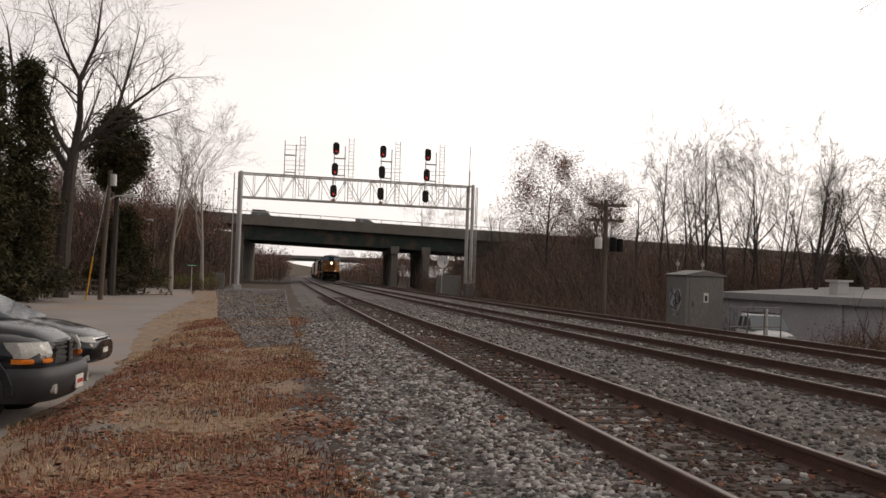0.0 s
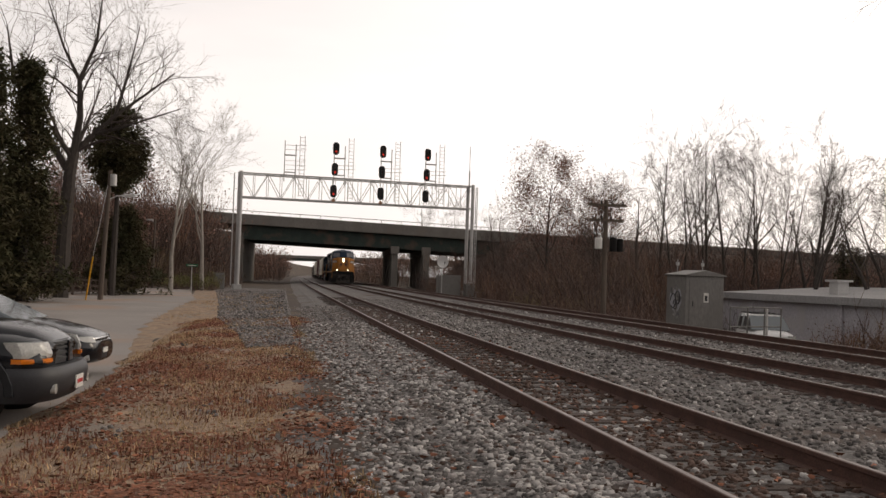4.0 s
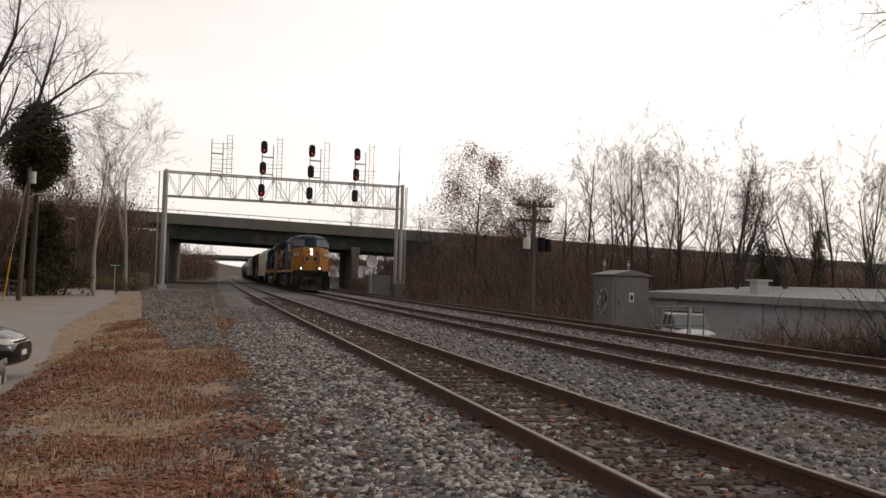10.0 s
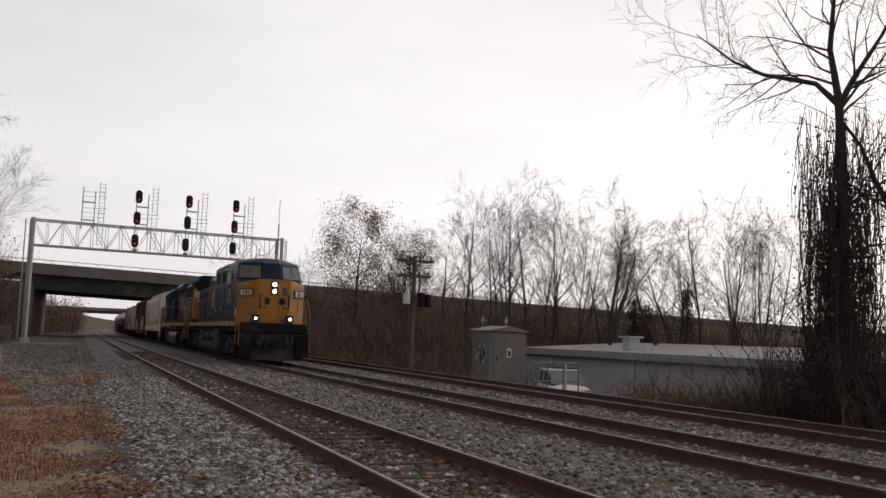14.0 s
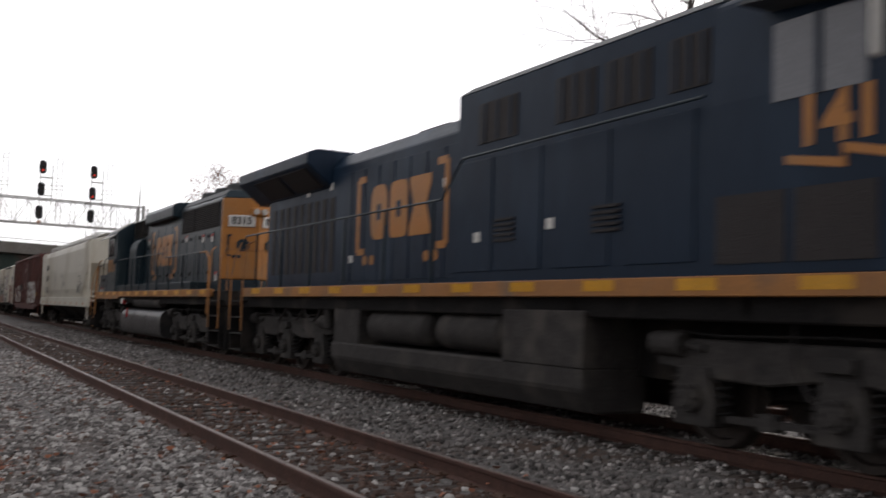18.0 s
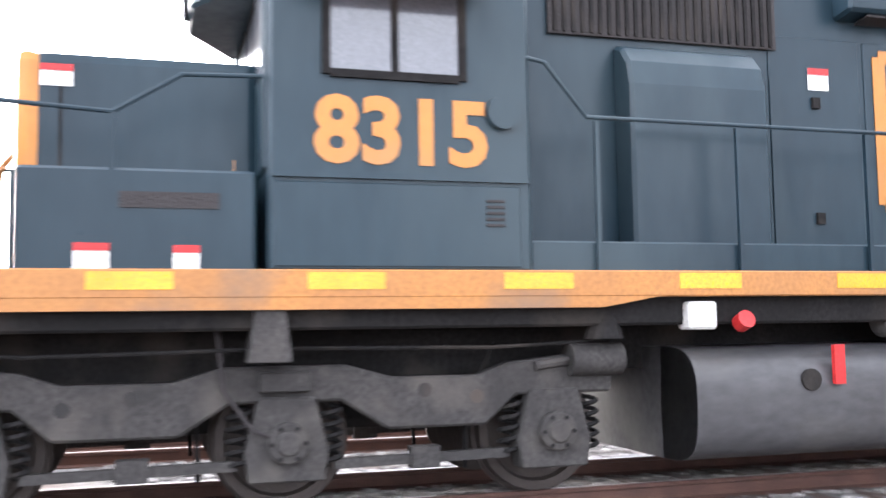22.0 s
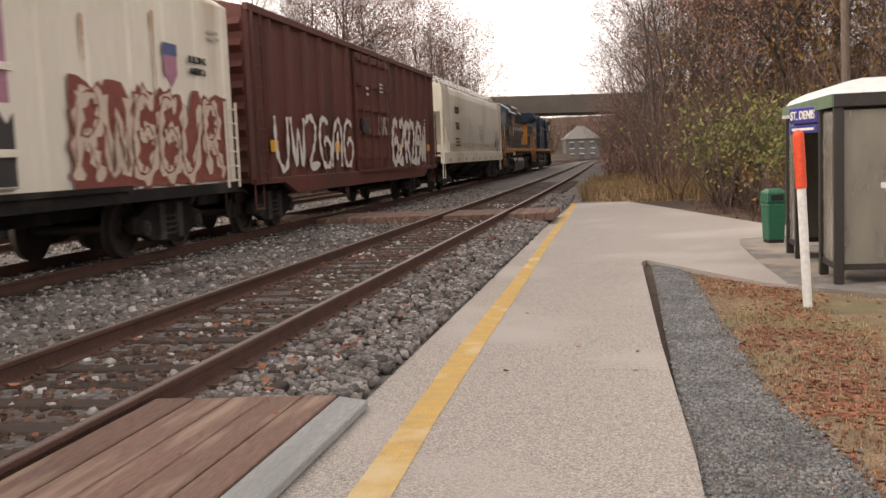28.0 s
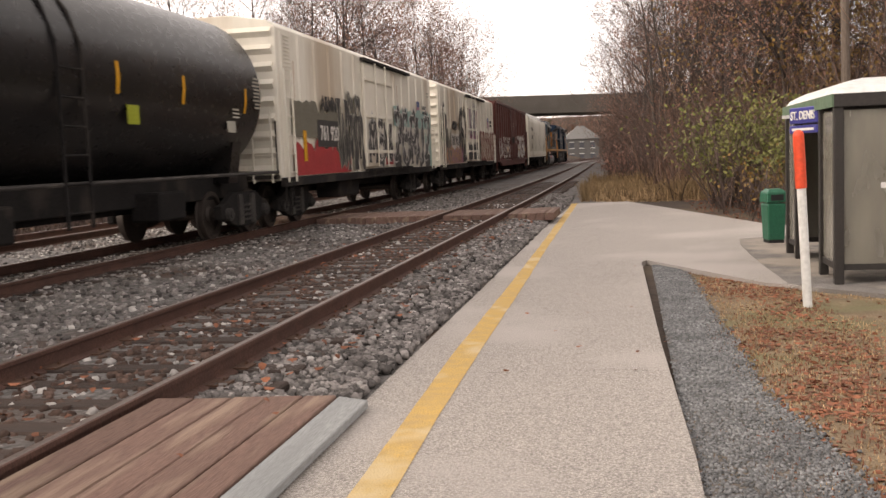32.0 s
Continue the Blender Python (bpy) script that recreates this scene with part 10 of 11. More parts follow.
def build_evergreen(x, y, height, width, seed, name, label, bottom=0.05, lumps=150, tufts=42, dome=False):
    rnd = random.Random(seed)
    t = thing(name, label, "tree", pose(x, y, ground_height(x, y) - 0.1))
    wood = Shape()
    limb(wood, [Vector((0, 0, -0.2)), Vector((0.1, 0, height * 0.5)), Vector((0, 0.1, height * 0.96))], [0.22, 0.14, 0.03], 8)
    cents = []
    for k in range(lumps):
        zz = bottom + (1 - bottom) * rnd.random() ** 0.9
        r = width * (1 - zz) ** 0.65 * rnd.uniform(0.45, 1.05) * (0.75 + 0.25 * math.sin(zz * 23 + seed))
        if dome:
            mid, half = (1 + bottom) / 2, (1 - bottom) / 2
            r = width * math.sqrt(max(0.02, 1 - ((zz - mid) / half) ** 2)) * rnd.uniform(0.3, 1.08)
        a = rnd.uniform(0, 6.28)
        c = Vector((r * math.cos(a), r * math.sin(a), zz * height))
        cents.append(c)
        limb(wood, [Vector((0, 0, max(0.2, zz * height - 0.3))), c], [0.035, 0.01], 3)
    part("trunk", wood, M_BARK, t)
    v, f = [], []
    for c in cents:
        for _ in range(tufts):
            p = c + Vector((rnd.gauss(0, 0.26), rnd.gauss(0, 0.26), rnd.gauss(0, 0.2)))
            d = Vector((rnd.uniform(-1, 1), rnd.uniform(-1, 1), rnd.uniform(-0.6, 0.8))).normalized()
            s = d.cross(Vector((rnd.uniform(-1, 1), rnd.uniform(-1, 1), 1))).normalized() * 0.05
            n = len(v)
            v += [p - s, p + s, p + d * rnd.uniform(0.2, 0.36)]
            f.append((n, n + 1, n + 2))
    part("crown", Shape().add(v, f), M_NEEDLE, t, "dark green needles")
    return t


build_evergreen(-10.9, 44.5, 10.4, 2.1, 5, "cedar_tree", "dark bushy cedar beside the parked cars", 0.04, 230, 60)
build_evergreen(-12.0, 42.5, 10.5, 2.3, 6, "cedar_tree", "dark bushy cedar beside the parked cars", 0.04, 200, 55)
build_evergreen(-9.2, 57.2, 10.6, 1.6, 7, "pine_tree", "dark green pine with a dense round top", 0.58, 200, 75, True)
build_evergreen(-9.0, 60.0, 5.0, 3.0, 8, "holly_bush", "dark evergreen bush behind the wooden pole", 0.03, 200, 55)
build_evergreen(-11.5, 46.0, 4.2, 1.9, 9, "holly_bush", "dark evergreen bush beside the fence", 0.03, 110, 45)

for x, y, h in ((43.3, 62, 6.9), (38.8, 62, 6.2), (40.1, 62.5, 5.4)):
    build_evergreen(x, y, h, 0.55, int(x * 3), "ivy_clad_trunk", "dead trunk wrapped in dark ivy on the highway bank", 0.05, 70, 26)
for x, y, h in ((3.5, -250, 9.5), (19.5, -246, 10.5), (24, -252, 9.0)):
    build_evergreen(x, y, h, 2.6, int(x), "spruce_tree", "dark spruce beside the distant house", 0.05, 90, 30)

# ---- undergrowth: one sheet of stems and leaves a stretch ----
def undergrowth(name, label, spots, count, h_lo, h_hi, stem, leaf, leaves, seed, leaf_size=0.10, splay=0.35):
    """spots: rectangles x0, x1, y0, y1 in which stems stand."""
    rnd = random.Random(seed)
    area = [(b - a) * (d - c) for a, b, c, d in spots]
    v, f, cents = [], [], []
    for _ in range(count):
        a, b, c, d = rnd.choices(spots, area)[0]
        x, y = rnd.uniform(a, b), rnd.uniform(c, d)
        hgt = rnd.uniform(h_lo, h_hi) * (0.6 + 0.5 * abs(noise.noise((x * 0.25, y * 0.25, seed))) * 2)
        p = Vector((x + bend(y), y, ground_height(x, y)))
        dv = Vector((rnd.gauss(0, splay), rnd.gauss(0, splay), 1)).normalized()
        for branch in range(3):
            q0 = p + dv * hgt * (0.0, 0.35, 0.55)[branch]
            d1 = dv if branch == 0 else (dv + Vector((rnd.gauss(0, 0.5), rnd.gauss(0, 0.5), rnd.uniform(-0.1, 0.4)))).normalized()
            ln = hgt * (1.0, 0.5, 0.4)[branch]
            q1 = q0 + d1 * ln * 0.55 + Vector((rnd.gauss(0, 0.06), rnd.gauss(0, 0.06), 0))
            q2 = q1 + (d1 + Vector((rnd.gauss(0, 0.3), rnd.gauss(0, 0.3), -0.15))).normalized() * ln * 0.45
            w = Vector((rnd.uniform(-1, 1), rnd.uniform(-1, 1), 0)).normalized() * (0.010, 0.007, 0.006)[branch] * (1 + hgt * 0.25)
            n = len(v)
            v += [q0 - w, q0 + w, q1 - w * 0.7, q1 + w * 0.7, q2]
            f += [(n, n + 1, n + 3, n + 2), (n + 2, n + 3, n + 4)]
            cents += [q1, q2]
    ob = tagged(part(name, Shape().add(v, f), stem), label, "undergrowth", kind="stuff")
    if leaf and leaves:
        picked = [rnd.choice(cents) for _ in range(leaves)]
        tagged(part("dry_leaves", leaf_cloud(rnd, picked, 1, leaf_size, 0.15), leaf), label.replace("stems", "leaves"), "leaves", kind="stuff")
    return ob


def ribbons(name, pts, widths, material, label, category="undergrowth", seed=1):
    """Many thin tapering stems in one mesh; pts: stems x points x 3."""
    r = np.random.default_rng(seed)
    n, k = pts.shape[:2]
    a = r.uniform(0, 2 * np.pi, n)
    side = np.stack([np.cos(a), np.sin(a), np.zeros(n)], -1)[:, None, :] * np.array(widths)[None, :, None] * r.uniform(0.7, 1.3, n)[:, None, None]
    co = np.stack([pts - side, pts + side], 2).reshape(-1, 3)
    base = np.array([(2 * j, 2 * j + 1, 2 * j + 3, 2 * j + 2) for j in range(k - 1)])
    idx = (base[None] + (np.arange(n) * 2 * k)[:, None, None]).reshape(-1)
    me = bpy.data.meshes.new(name)
    me.vertices.add(len(co))
    me.vertices.foreach_set("co", co.reshape(-1))
    me.loops.add(len(idx))
    me.loops.foreach_set("vertex_index", idx)
    me.polygons.add(len(idx) // 4)
    me.polygons.foreach_set("loop_start", np.arange(len(idx) // 4) * 4)
    me.update(calc_edges=True)
    me.materials.append(material)
    return tagged(new(name, me), label, category, kind="stuff")


def bushes(label, spots, clumps, per, h_lo, h_hi, material, seed, twigs=7, splay=0.42, wide=0.55, thick=0.011):
    """Clumps of arching stems with fine side twigs, of uneven height."""
    r = np.random.default_rng(seed)
    area = np.array([(b - a) * (d - c) for a, b, c, d in spots])
    pick = r.choice(len(spots), clumps, p=area / area.sum())
    box = np.array(spots)[pick]
    cx, cy = r.uniform(box[:, 0], box[:, 1]), r.uniform(box[:, 2], box[:, 3])
    tall = (h_lo + (h_hi - h_lo) * r.uniform(0, 1, clumps) ** 1.3) * np.array([0.75 + 0.6 * abs(noise.noise((p * 0.12, q * 0.12, seed))) for p, q in zip(cx, cy)])
    x, y, hh = (np.repeat(v, per) for v in (cx, cy, tall))
    n = len(x)
    x, y, hh = x + r.normal(0, wide, n), y + r.normal(0, wide, n), hh * r.uniform(0.55, 1.1, n)
    root = np.stack([x + np.array([bend(q) for q in y]), y, np.array([ground_height(p, q) for p, q in zip(x, y)])], -1)
    d = np.stack([r.normal(0, splay, n), r.normal(0, splay, n), np.ones(n)], -1)
    d /= np.linalg.norm(d, axis=1)[:, None]
    droop = np.stack([d[:, 0], d[:, 1], -0.35 * np.ones(n)], -1)
    s = np.array([0.0, 0.35, 0.7, 1.0])
    pts = root[:, None] + d[:, None] * (hh[:, None] * s)[..., None] + droop[:, None] * (0.28 * hh[:, None] * s ** 2)[..., None] + r.normal(0, 0.05, (n, 4, 3)) * s[None, :, None]
    ribbons("brush", pts, [thick * 1.5, thick * 1.1, thick * 0.8, thick * 0.3], material, label, seed=seed)
    f = r.uniform(0.25, 0.98, (n, twigs))
    j = np.minimum((np.searchsorted(s, f.reshape(-1)).reshape(n, twigs) - 1).clip(0), 2)
    k = (f - s[j]) / (s[j + 1] - s[j])
    rows = np.arange(n)[:, None]
    base = pts[rows, j] * (1 - k[..., None]) + pts[rows, j + 1] * k[..., None]
    td = d[:, None] * 0.8 + r.normal(0, 0.55, (n, twigs, 3))
    td /= np.linalg.norm(td, axis=-1)[..., None]
    ln = (hh[:, None] * r.uniform(0.12, 0.34, (n, twigs)))[..., None]
    mid = base + td * ln * 0.55 + r.normal(0, 0.04, base.shape)
    tip = base + td * ln + r.normal(0, 0.08, base.shape)
    tw = np.stack([base, mid, tip], 2).reshape(-1, 3, 3)
    ribbons("brush_twigs", tw, [thick * 0.7, thick * 0.55, thick * 0.25], material, label.replace("stems", "twigs"), seed=seed + 1)


undergrowth("brush", "dense brown brush stems on the bank beyond the far track", [(16.5, 26, 52, 112), (16.5, 19, 44, 52), (19, 28, 112, 139), (26, 40, 52, 100), (26, 46, 100, 139)], 6500, 1.2, 3.8, M_BRUSH, M_TANLEAF, 12000, 101, 0.09)
bushes("uneven brown brush stems on the bank beyond the far track", [(16.8, 26, 50, 112), (16.8, 19.5, 45, 52), (19, 28, 112, 139), (26, 44, 56, 139)], 640, 13, 1.6, 7.6, M_BRUSH, 201)
bushes("low rusty brush stems at the foot of the bank", [(16.3, 19.5, 42, 100)], 230, 14, 0.6, 2.8, M_RUSTBRUSH, 202, wide=0.4)
bushes("pale rusty brush stems beside the signal bridge", [(17, 30, 60, 110)], 170, 13, 1.5, 4.5, M_RUSTBRUSH, 208)
undergrowth("brush", "dark brown brush stems on the highway bank", [(40, 60, 40, 100), (46, 90, 100, 139), (27.5, 40, 57, 80)], 4000, 1.6, 4.4, M_BRUSH, M_RUSTLEAF, 22000, 121, 0.18)
bushes("tall tangled brush stems along the highway", [(40, 62, 40, 100), (46, 90, 100, 139), (27.5, 40, 57, 82)], 360, 13, 2.5, 7.0, M_BRUSH, 203)
undergrowth("brush", "dark brown brush stems in front of the white building", [(17.6, 25, 22, 30)], 2000, 0.7, 1.7, M_BRUSH, M_TANLEAF, 6000, 102, 0.08)
# Bark and darker leaf materials put shade into this brush's colour.
undergrowth("brush", "tall brown brush stems, darkened for shade, under the vine-hung trees", [(18.2, 26, 8, 22.5), (19.2, 23, 20, 24.5), (17.4, 24, -12, 8), (24, 36, 0, 15)], 9500, 2.4, 4.6, M_BARK, M_SHADELEAF, 17000, 122, 0.11)
undergrowth("saplings", "thin dark sapling stems behind the vine-hung trees", [(25, 40, 2, 22), (22, 30, 20, 26)], 900, 4.0, 8.0, M_BRUSH, M_RUSTLEAF, 1500, 123, 0.10, 0.12)
undergrowth("brush", "brown roadside brush stems below the woods", [(-13, -5.0, 90, 132), (-22, -10.5, 62, 92), (-24, -12.5, 34, 62)], 4200, 1.0, 3.4, M_BRUSH, M_TANLEAF, 9000, 103, 0.15)
undergrowth("thicket", "tall reddish-brown thicket stems filling the woods by the road", [(-34, -7.0, 98, 138), (-30, -11.5, 66, 98), (-32, -15.5, 40, 66)], 8500, 6.0, 11.5, M_BRUSH, M_RUSTLEAF, 26000, 113, 0.26, 0.2)
undergrowth("thicket", "tall brown thicket stems filling the woods behind the shelter", [(-16, -3.4, -62, -34), (-30, -9, -48, -24), (-12, -1.0, -112, -62), (-6, -1.6, -60, -44)], 3800, 3.0, 7.0, M_BRUSH, M_RUSTLEAF, 85000, 114, 0.11, 0.34)
undergrowth("thicket", "yellow-leaved thicket stems high in the woods behind the shelter", [(-12, -5.0, -50, -32)], 400, 3.5, 8.0, M_BRUSH, M_YELLOWLEAF, 8000, 116, 0.16, 0.3)
undergrowth("thicket", "tall brown thicket stems east of the tracks", [(18, 40, -114, -24)], 6500, 4.5, 9.5, M_BRUSH, M_TANLEAF, 22000, 115, 0.18, 0.25)
undergrowth("hedge", "low yellow-green hedge stems beside the road end", [(-9.0, -5.2, 78, 86)], 700, 0.8, 1.6, M_BRUSH, M_GREENLEAF, 3800, 104, 0.11)
undergrowth("brush", "brown woodland brush stems west of the platform", [(-9, -3.4, -62, -30), (-22, -6.5, -44, -20), (-7, -1.8, -112, -62), (-3.6, -0.8, -60, -36)], 7500, 1.4, 4.4, M_BRUSH, M_RUSTLEAF, 12000, 105, 0.11)
undergrowth("brush", "brown woodland brush stems east of the tracks", [(16.5, 30, -112, -20), (17, 30, -20, -8)], 5200, 1.2, 3.6, M_BRUSH, M_TANLEAF, 6000, 106, 0.13)
undergrowth("shrub", "green and yellow leafy shrub stems behind the shelter", [(-4.6, -2.2, -30.0, -25.0), (-5.8, -3.4, -27, -22.5)], 520, 1.7, 2.8, M_BRUSH, M_GREENLEAF, 9000, 107, 0.12)
undergrowth("shrub", "yellow leafy shrub stems beside the bin", [(-5.0, -2.6, -24.0, -21.0)], 120, 1.3, 2.1, M_BRUSH, M_YELLOWLEAF, 700, 108, 0.11)
undergrowth("brush", "brown brush stems beside the track bed past the platform", [(-0.8, 0.9, -112, -52), (-1.6, 0.2, -52, -44)], 1800, 1.0, 2.6, M_BRUSH, M_RUSTLEAF, 7000, 124, 0.13)
undergrowth("thicket", "tall brown thicket stems beside the south bridge", [(-3.0, 0.2, -113, -74)], 1200, 3.5, 7.5, M_BRUSH, M_RUSTLEAF, 7000, 125, 0.18, 0.25)
undergrowth("thicket", "far brown woods behind the house", [(-20, 45, -290, -256)], 1600, 5.0, 10.0, M_BRUSH, M_RUSTLEAF, 8000, 126, 0.35, 0.25)
undergrowth("thicket", "far woods seen under the overpass", [(-34, -0.6, 169, 235), (17.5, 50, 166, 235), (-16, -1.5, 235, 420), (19, 34, 235, 420)], 5200, 5.5, 10.0, M_BRUSH, M_RUSTLEAF, 16000, 127, 0.38, 0.22)
undergrowth("thicket", "far woods seen under the south bridge", [(-45, 120, -310, -262), (28, 70, -250, -135)], 2600, 6.0, 11.0, M_BRUSH, M_RUSTLEAF, 14000, 128, 0.4, 0.22)
bushes("tall fine rusty thicket stems in the woods behind the shelter", [(-16, -3.0, -62, -33), (-24, -8, -46, -26), (-8, -1.0, -112, -62)], 460, 12, 4.5, 10.5, M_BRUSH, 207, twigs=14, splay=0.3, wide=0.8, thick=0.009)
bushes("tangled rusty brush stems along the woods behind the shelter", [(-4.6, -1.6, -70, -31), (-12, -4.0, -46, -26), (-3.2, -0.4, -112, -62)], 420, 14, 1.2, 5.5, M_BRUSH, 204, twigs=8, thick=0.009)
bushes("tall tangled stems filling the woods by the road", [(-26, -8.5, 90, 132), (-26, -12.5, 60, 92), (-26, -13.5, 40, 62)], 380, 13, 3.0, 10.5, M_RUSTBRUSH, 205)
bushes("brown brush stems in front of the white building", [(18.0, 26, 18, 30)], 90, 13, 0.6, 2.6, M_RUSTBRUSH, 206, wide=0.35)
undergrowth("tall_grass", "tall dry grass stems past the platform end", [(-2.6, 1.5, -44, -31.5)], 5200, 0.35, 0.9, M_DRYGRASS, None, 0, 109, splay=0.25)
undergrowth("brush", "brown brush stems along the cutting past the overpass", [(15.5, 20, 170, 420), (-9, -4.5, 170, 420)], 2600, 1.5, 5.0, M_BRUSH, M_TANLEAF, 2600, 110, 0.3)


# ---- ties, ballast stones, leaves and grass: last, as they are many ----
def solids(name, verts, faces, places, turns, scales, material, label, category, kind="stuff"):
    """One mesh of many small pieces of one template, turned and scaled."""
    verts, faces = np.array(verts, float), np.array(faces, int)
    n, m = len(places), len(verts)
    out = verts[None] * scales[:, None, :]
    ca, sa, cb, sb = np.cos(turns[:, 0]), np.sin(turns[:, 0]), np.cos(turns[:, 1]), np.sin(turns[:, 1])
    x, y, z = out[..., 0], out[..., 1], out[..., 2]
    y2, z2 = y * cb[:, None] - z * sb[:, None], y * sb[:, None] + z * cb[:, None]
    x3, y3 = x * ca[:, None] - y2 * sa[:, None], x * sa[:, None] + y2 * ca[:, None]
    co = np.stack([x3, y3, z2], -1) + places[:, None, :]
    me = bpy.data.meshes.new(name)
    me.vertices.add(n * m)
    me.vertices.foreach_set("co", co.reshape(-1))
    k = faces.shape[1]
    idx = (faces[None] + (np.arange(n) * m)[:, None, None]).reshape(-1)
    me.loops.add(len(idx))
    me.loops.foreach_set("vertex_index", idx)
    me.polygons.add(n * len(faces))
    me.polygons.foreach_set("loop_start", np.arange(n * len(faces)) * k)
    me.update(calc_edges=True)
    me.validate()
    me.materials.append(material)
    return tagged(new(name, me), label, category, kind=kind)


rng = np.random.default_rng(5)


def bend_all(y):
    return np.where(y > 0, BEND_NORTH, BEND_SOUTH) * y * y


M_STONE = mat("ballast_stone", (0.335, 0.308, 0.294), (0.125, 0.113, 0.107), rough=0.95, scale=2.0, fine=30, bump=0.4, random_amount=0.7, island=True)
M_PALESTONE = mat("pale_ballast_stone", (0.60, 0.575, 0.55), (0.45, 0.425, 0.405), rough=0.9, scale=6, fine=30, bump=0.3, random_amount=0.25, island=True)
M_REDSTONE = mat("rust_stained_stone", (0.13, 0.082, 0.064), (0.09, 0.056, 0.044), rough=0.95, scale=3, fine=30, bump=0.4, random_amount=0.45, island=True)
M_FINEGRAVEL = mat("fine_grey_gravel", (0.31, 0.315, 0.315), (0.17, 0.172, 0.175), rough=0.95, scale=3, fine=40, bump=0.4, random_amount=0.4, island=True)
STONE_V = [(-0.5, -0.42, -0.3), (0.45, -0.5, -0.34), (0.52, 0.4, -0.3), (-0.42, 0.5, -0.36), (-0.36, -0.44, 0.30), (0.38, -0.28, 0.42), (0.30, 0.40, 0.30), (-0.44, 0.28, 0.40)]
STONE_F = [(0, 3, 2, 1), (4, 5, 6, 7), (0, 1, 5, 4), (1, 2, 6, 5), (2, 3, 7, 6), (3, 0, 4, 7)]


def bed_z(x):
    z = np.full(len(x), -0.20)
    for c in TRACKS:
        z = np.where(np.abs(x - c) < 1.9, -0.175, z)
    return z - 0.10 * np.clip((1.9 - x) / 1.7, 0, 1) - 0.9 * np.clip((x - 14.2) / 2.2, 0, 1)


def stones(name, n, x0, x1, y0, y1, size, material, label, avoid_ties=True, near=6.0):
    x = rng.uniform(x0, x1, n)
    d = near * (((abs(y1 if abs(y1) > abs(y0) else y0) + near) / near) ** rng.uniform(0, 1, n)) - near
    y = (y0 + d) if y1 > abs(y0) else (y1 - d)
    keep = (y > y0) & (y < y1)
    for c in TRACKS:
        for e in (-1, 1):
            keep &= np.abs(x - (c + e * GAUGE / 2)) > 0.09
    keep &= ~((x < 1.79) & (y < 1.6))
    keep &= ~((x < 2.85) & (x > 1.45) & (y < -1.2) & (y > -6.0 + 0.9 * (x - 1.86))) & ~((x < 9.0) & (x > 1.7) & (y < -22.0) & (y > -24.5))
    x, y = x[keep], y[keep]
    n = len(x)
    s = size * rng.uniform(0.55, 1.25, (n, 1)) * rng.uniform(0.7, 1.15, (n, 3))
    places = np.stack([x + bend_all(y), y, bed_z(x) - 0.075 * np.clip((2.45 - x) / 0.6, 0, 1) * (y < 1.6) + s[:, 2] * 0.16], -1)
    return solids(name, STONE_V, STONE_F, places, np.stack([rng.uniform(0, 6.28, n), rng.uniform(-0.8, 0.8, n)], -1), s, material, label, "ballast")


stones("ballast_stones", 26000, 0.15, 2.75, 1.7, 45, 0.062, M_STONE, "loose grey ballast stones west of the near rail", near=7)
stones("ballast_stones", 30000, 4.4, 14.2, 1.7, 60, 0.066, M_STONE, "loose grey ballast stones between the tracks", near=12)
stones("ballast_stones", 5200, 2.9, 4.3, 1.5, 45, 0.058, M_REDSTONE, "rust-stained stones between the near rails", near=8)
stones("ballast_stones", 3600, 0.15, 2.75, 1.7, 40, 0.060, M_REDSTONE, "rust-stained stones west of the near rail", near=7)
stones("pale_stones", 6500, 0.15, 2.75, 1.7, 30, 0.066, M_PALESTONE, "scattered pale ballast stones", near=7)
stones("pale_stones", 2400, 2.9, 14.2, 1.7, 55, 0.068, M_PALESTONE, "scattered pale ballast stones", near=10)
stones("ballast_stones", 9500, 1.86, 2.75, -36, 0.5, 0.060, M_STONE, "loose grey ballast stones beside the platform", near=8)
stones("ballast_stones", 3400, 1.79, 2.10, -34, 0.5, 0.060, M_STONE, "loose grey ballast stones along the platform edge", near=8)
stones("ballast_stones", 4200, 2.9, 4.3, -36, 0.5, 0.058, M_REDSTONE, "rust-stained stones between the near rails", near=8)
stones("ballast_stones", 25000, 4.4, 13.0, -45, 0.5, 0.064, M_STONE, "loose grey ballast stones between the tracks", near=12)
stones("pale_stones", 2600, 1.86, 12.0, -30, 0.5, 0.064, M_PALESTONE, "scattered pale ballast stones", near=8)

# fine gravel strip along the platform's edge
n = 30000
gy = -rng.uniform(2.5, 13.9, n)
g_in = np.interp(-gy, [2.0, 4.5, 5.7, 6.4, 9.1, 13.9], [1.15, 1.05, 0.95, 0.80, 0.74, 0.60])
gx = -0.27 - (g_in - 0.27) * rng.uniform(0, 1, n) ** 1.1 - np.abs(rng.normal(0, 0.05, n))
s = 0.016 * rng.uniform(0.5, 1.5, (n, 1)) * rng.uniform(0.7, 1.1, (n, 3))
g_z = np.array([ground_height(p, q) + 0.022 for p, q in zip(gx, gy)])
solids("fine_gravel", STONE_V, STONE_F, np.stack([gx, gy, g_z + s[:, 2] * 0.2], -1), np.stack([rng.uniform(0, 6.28, n), rng.uniform(-1, 1, n)], -1), s, M_FINEGRAVEL, "fine grey gravel along the platform edge", "gravel")


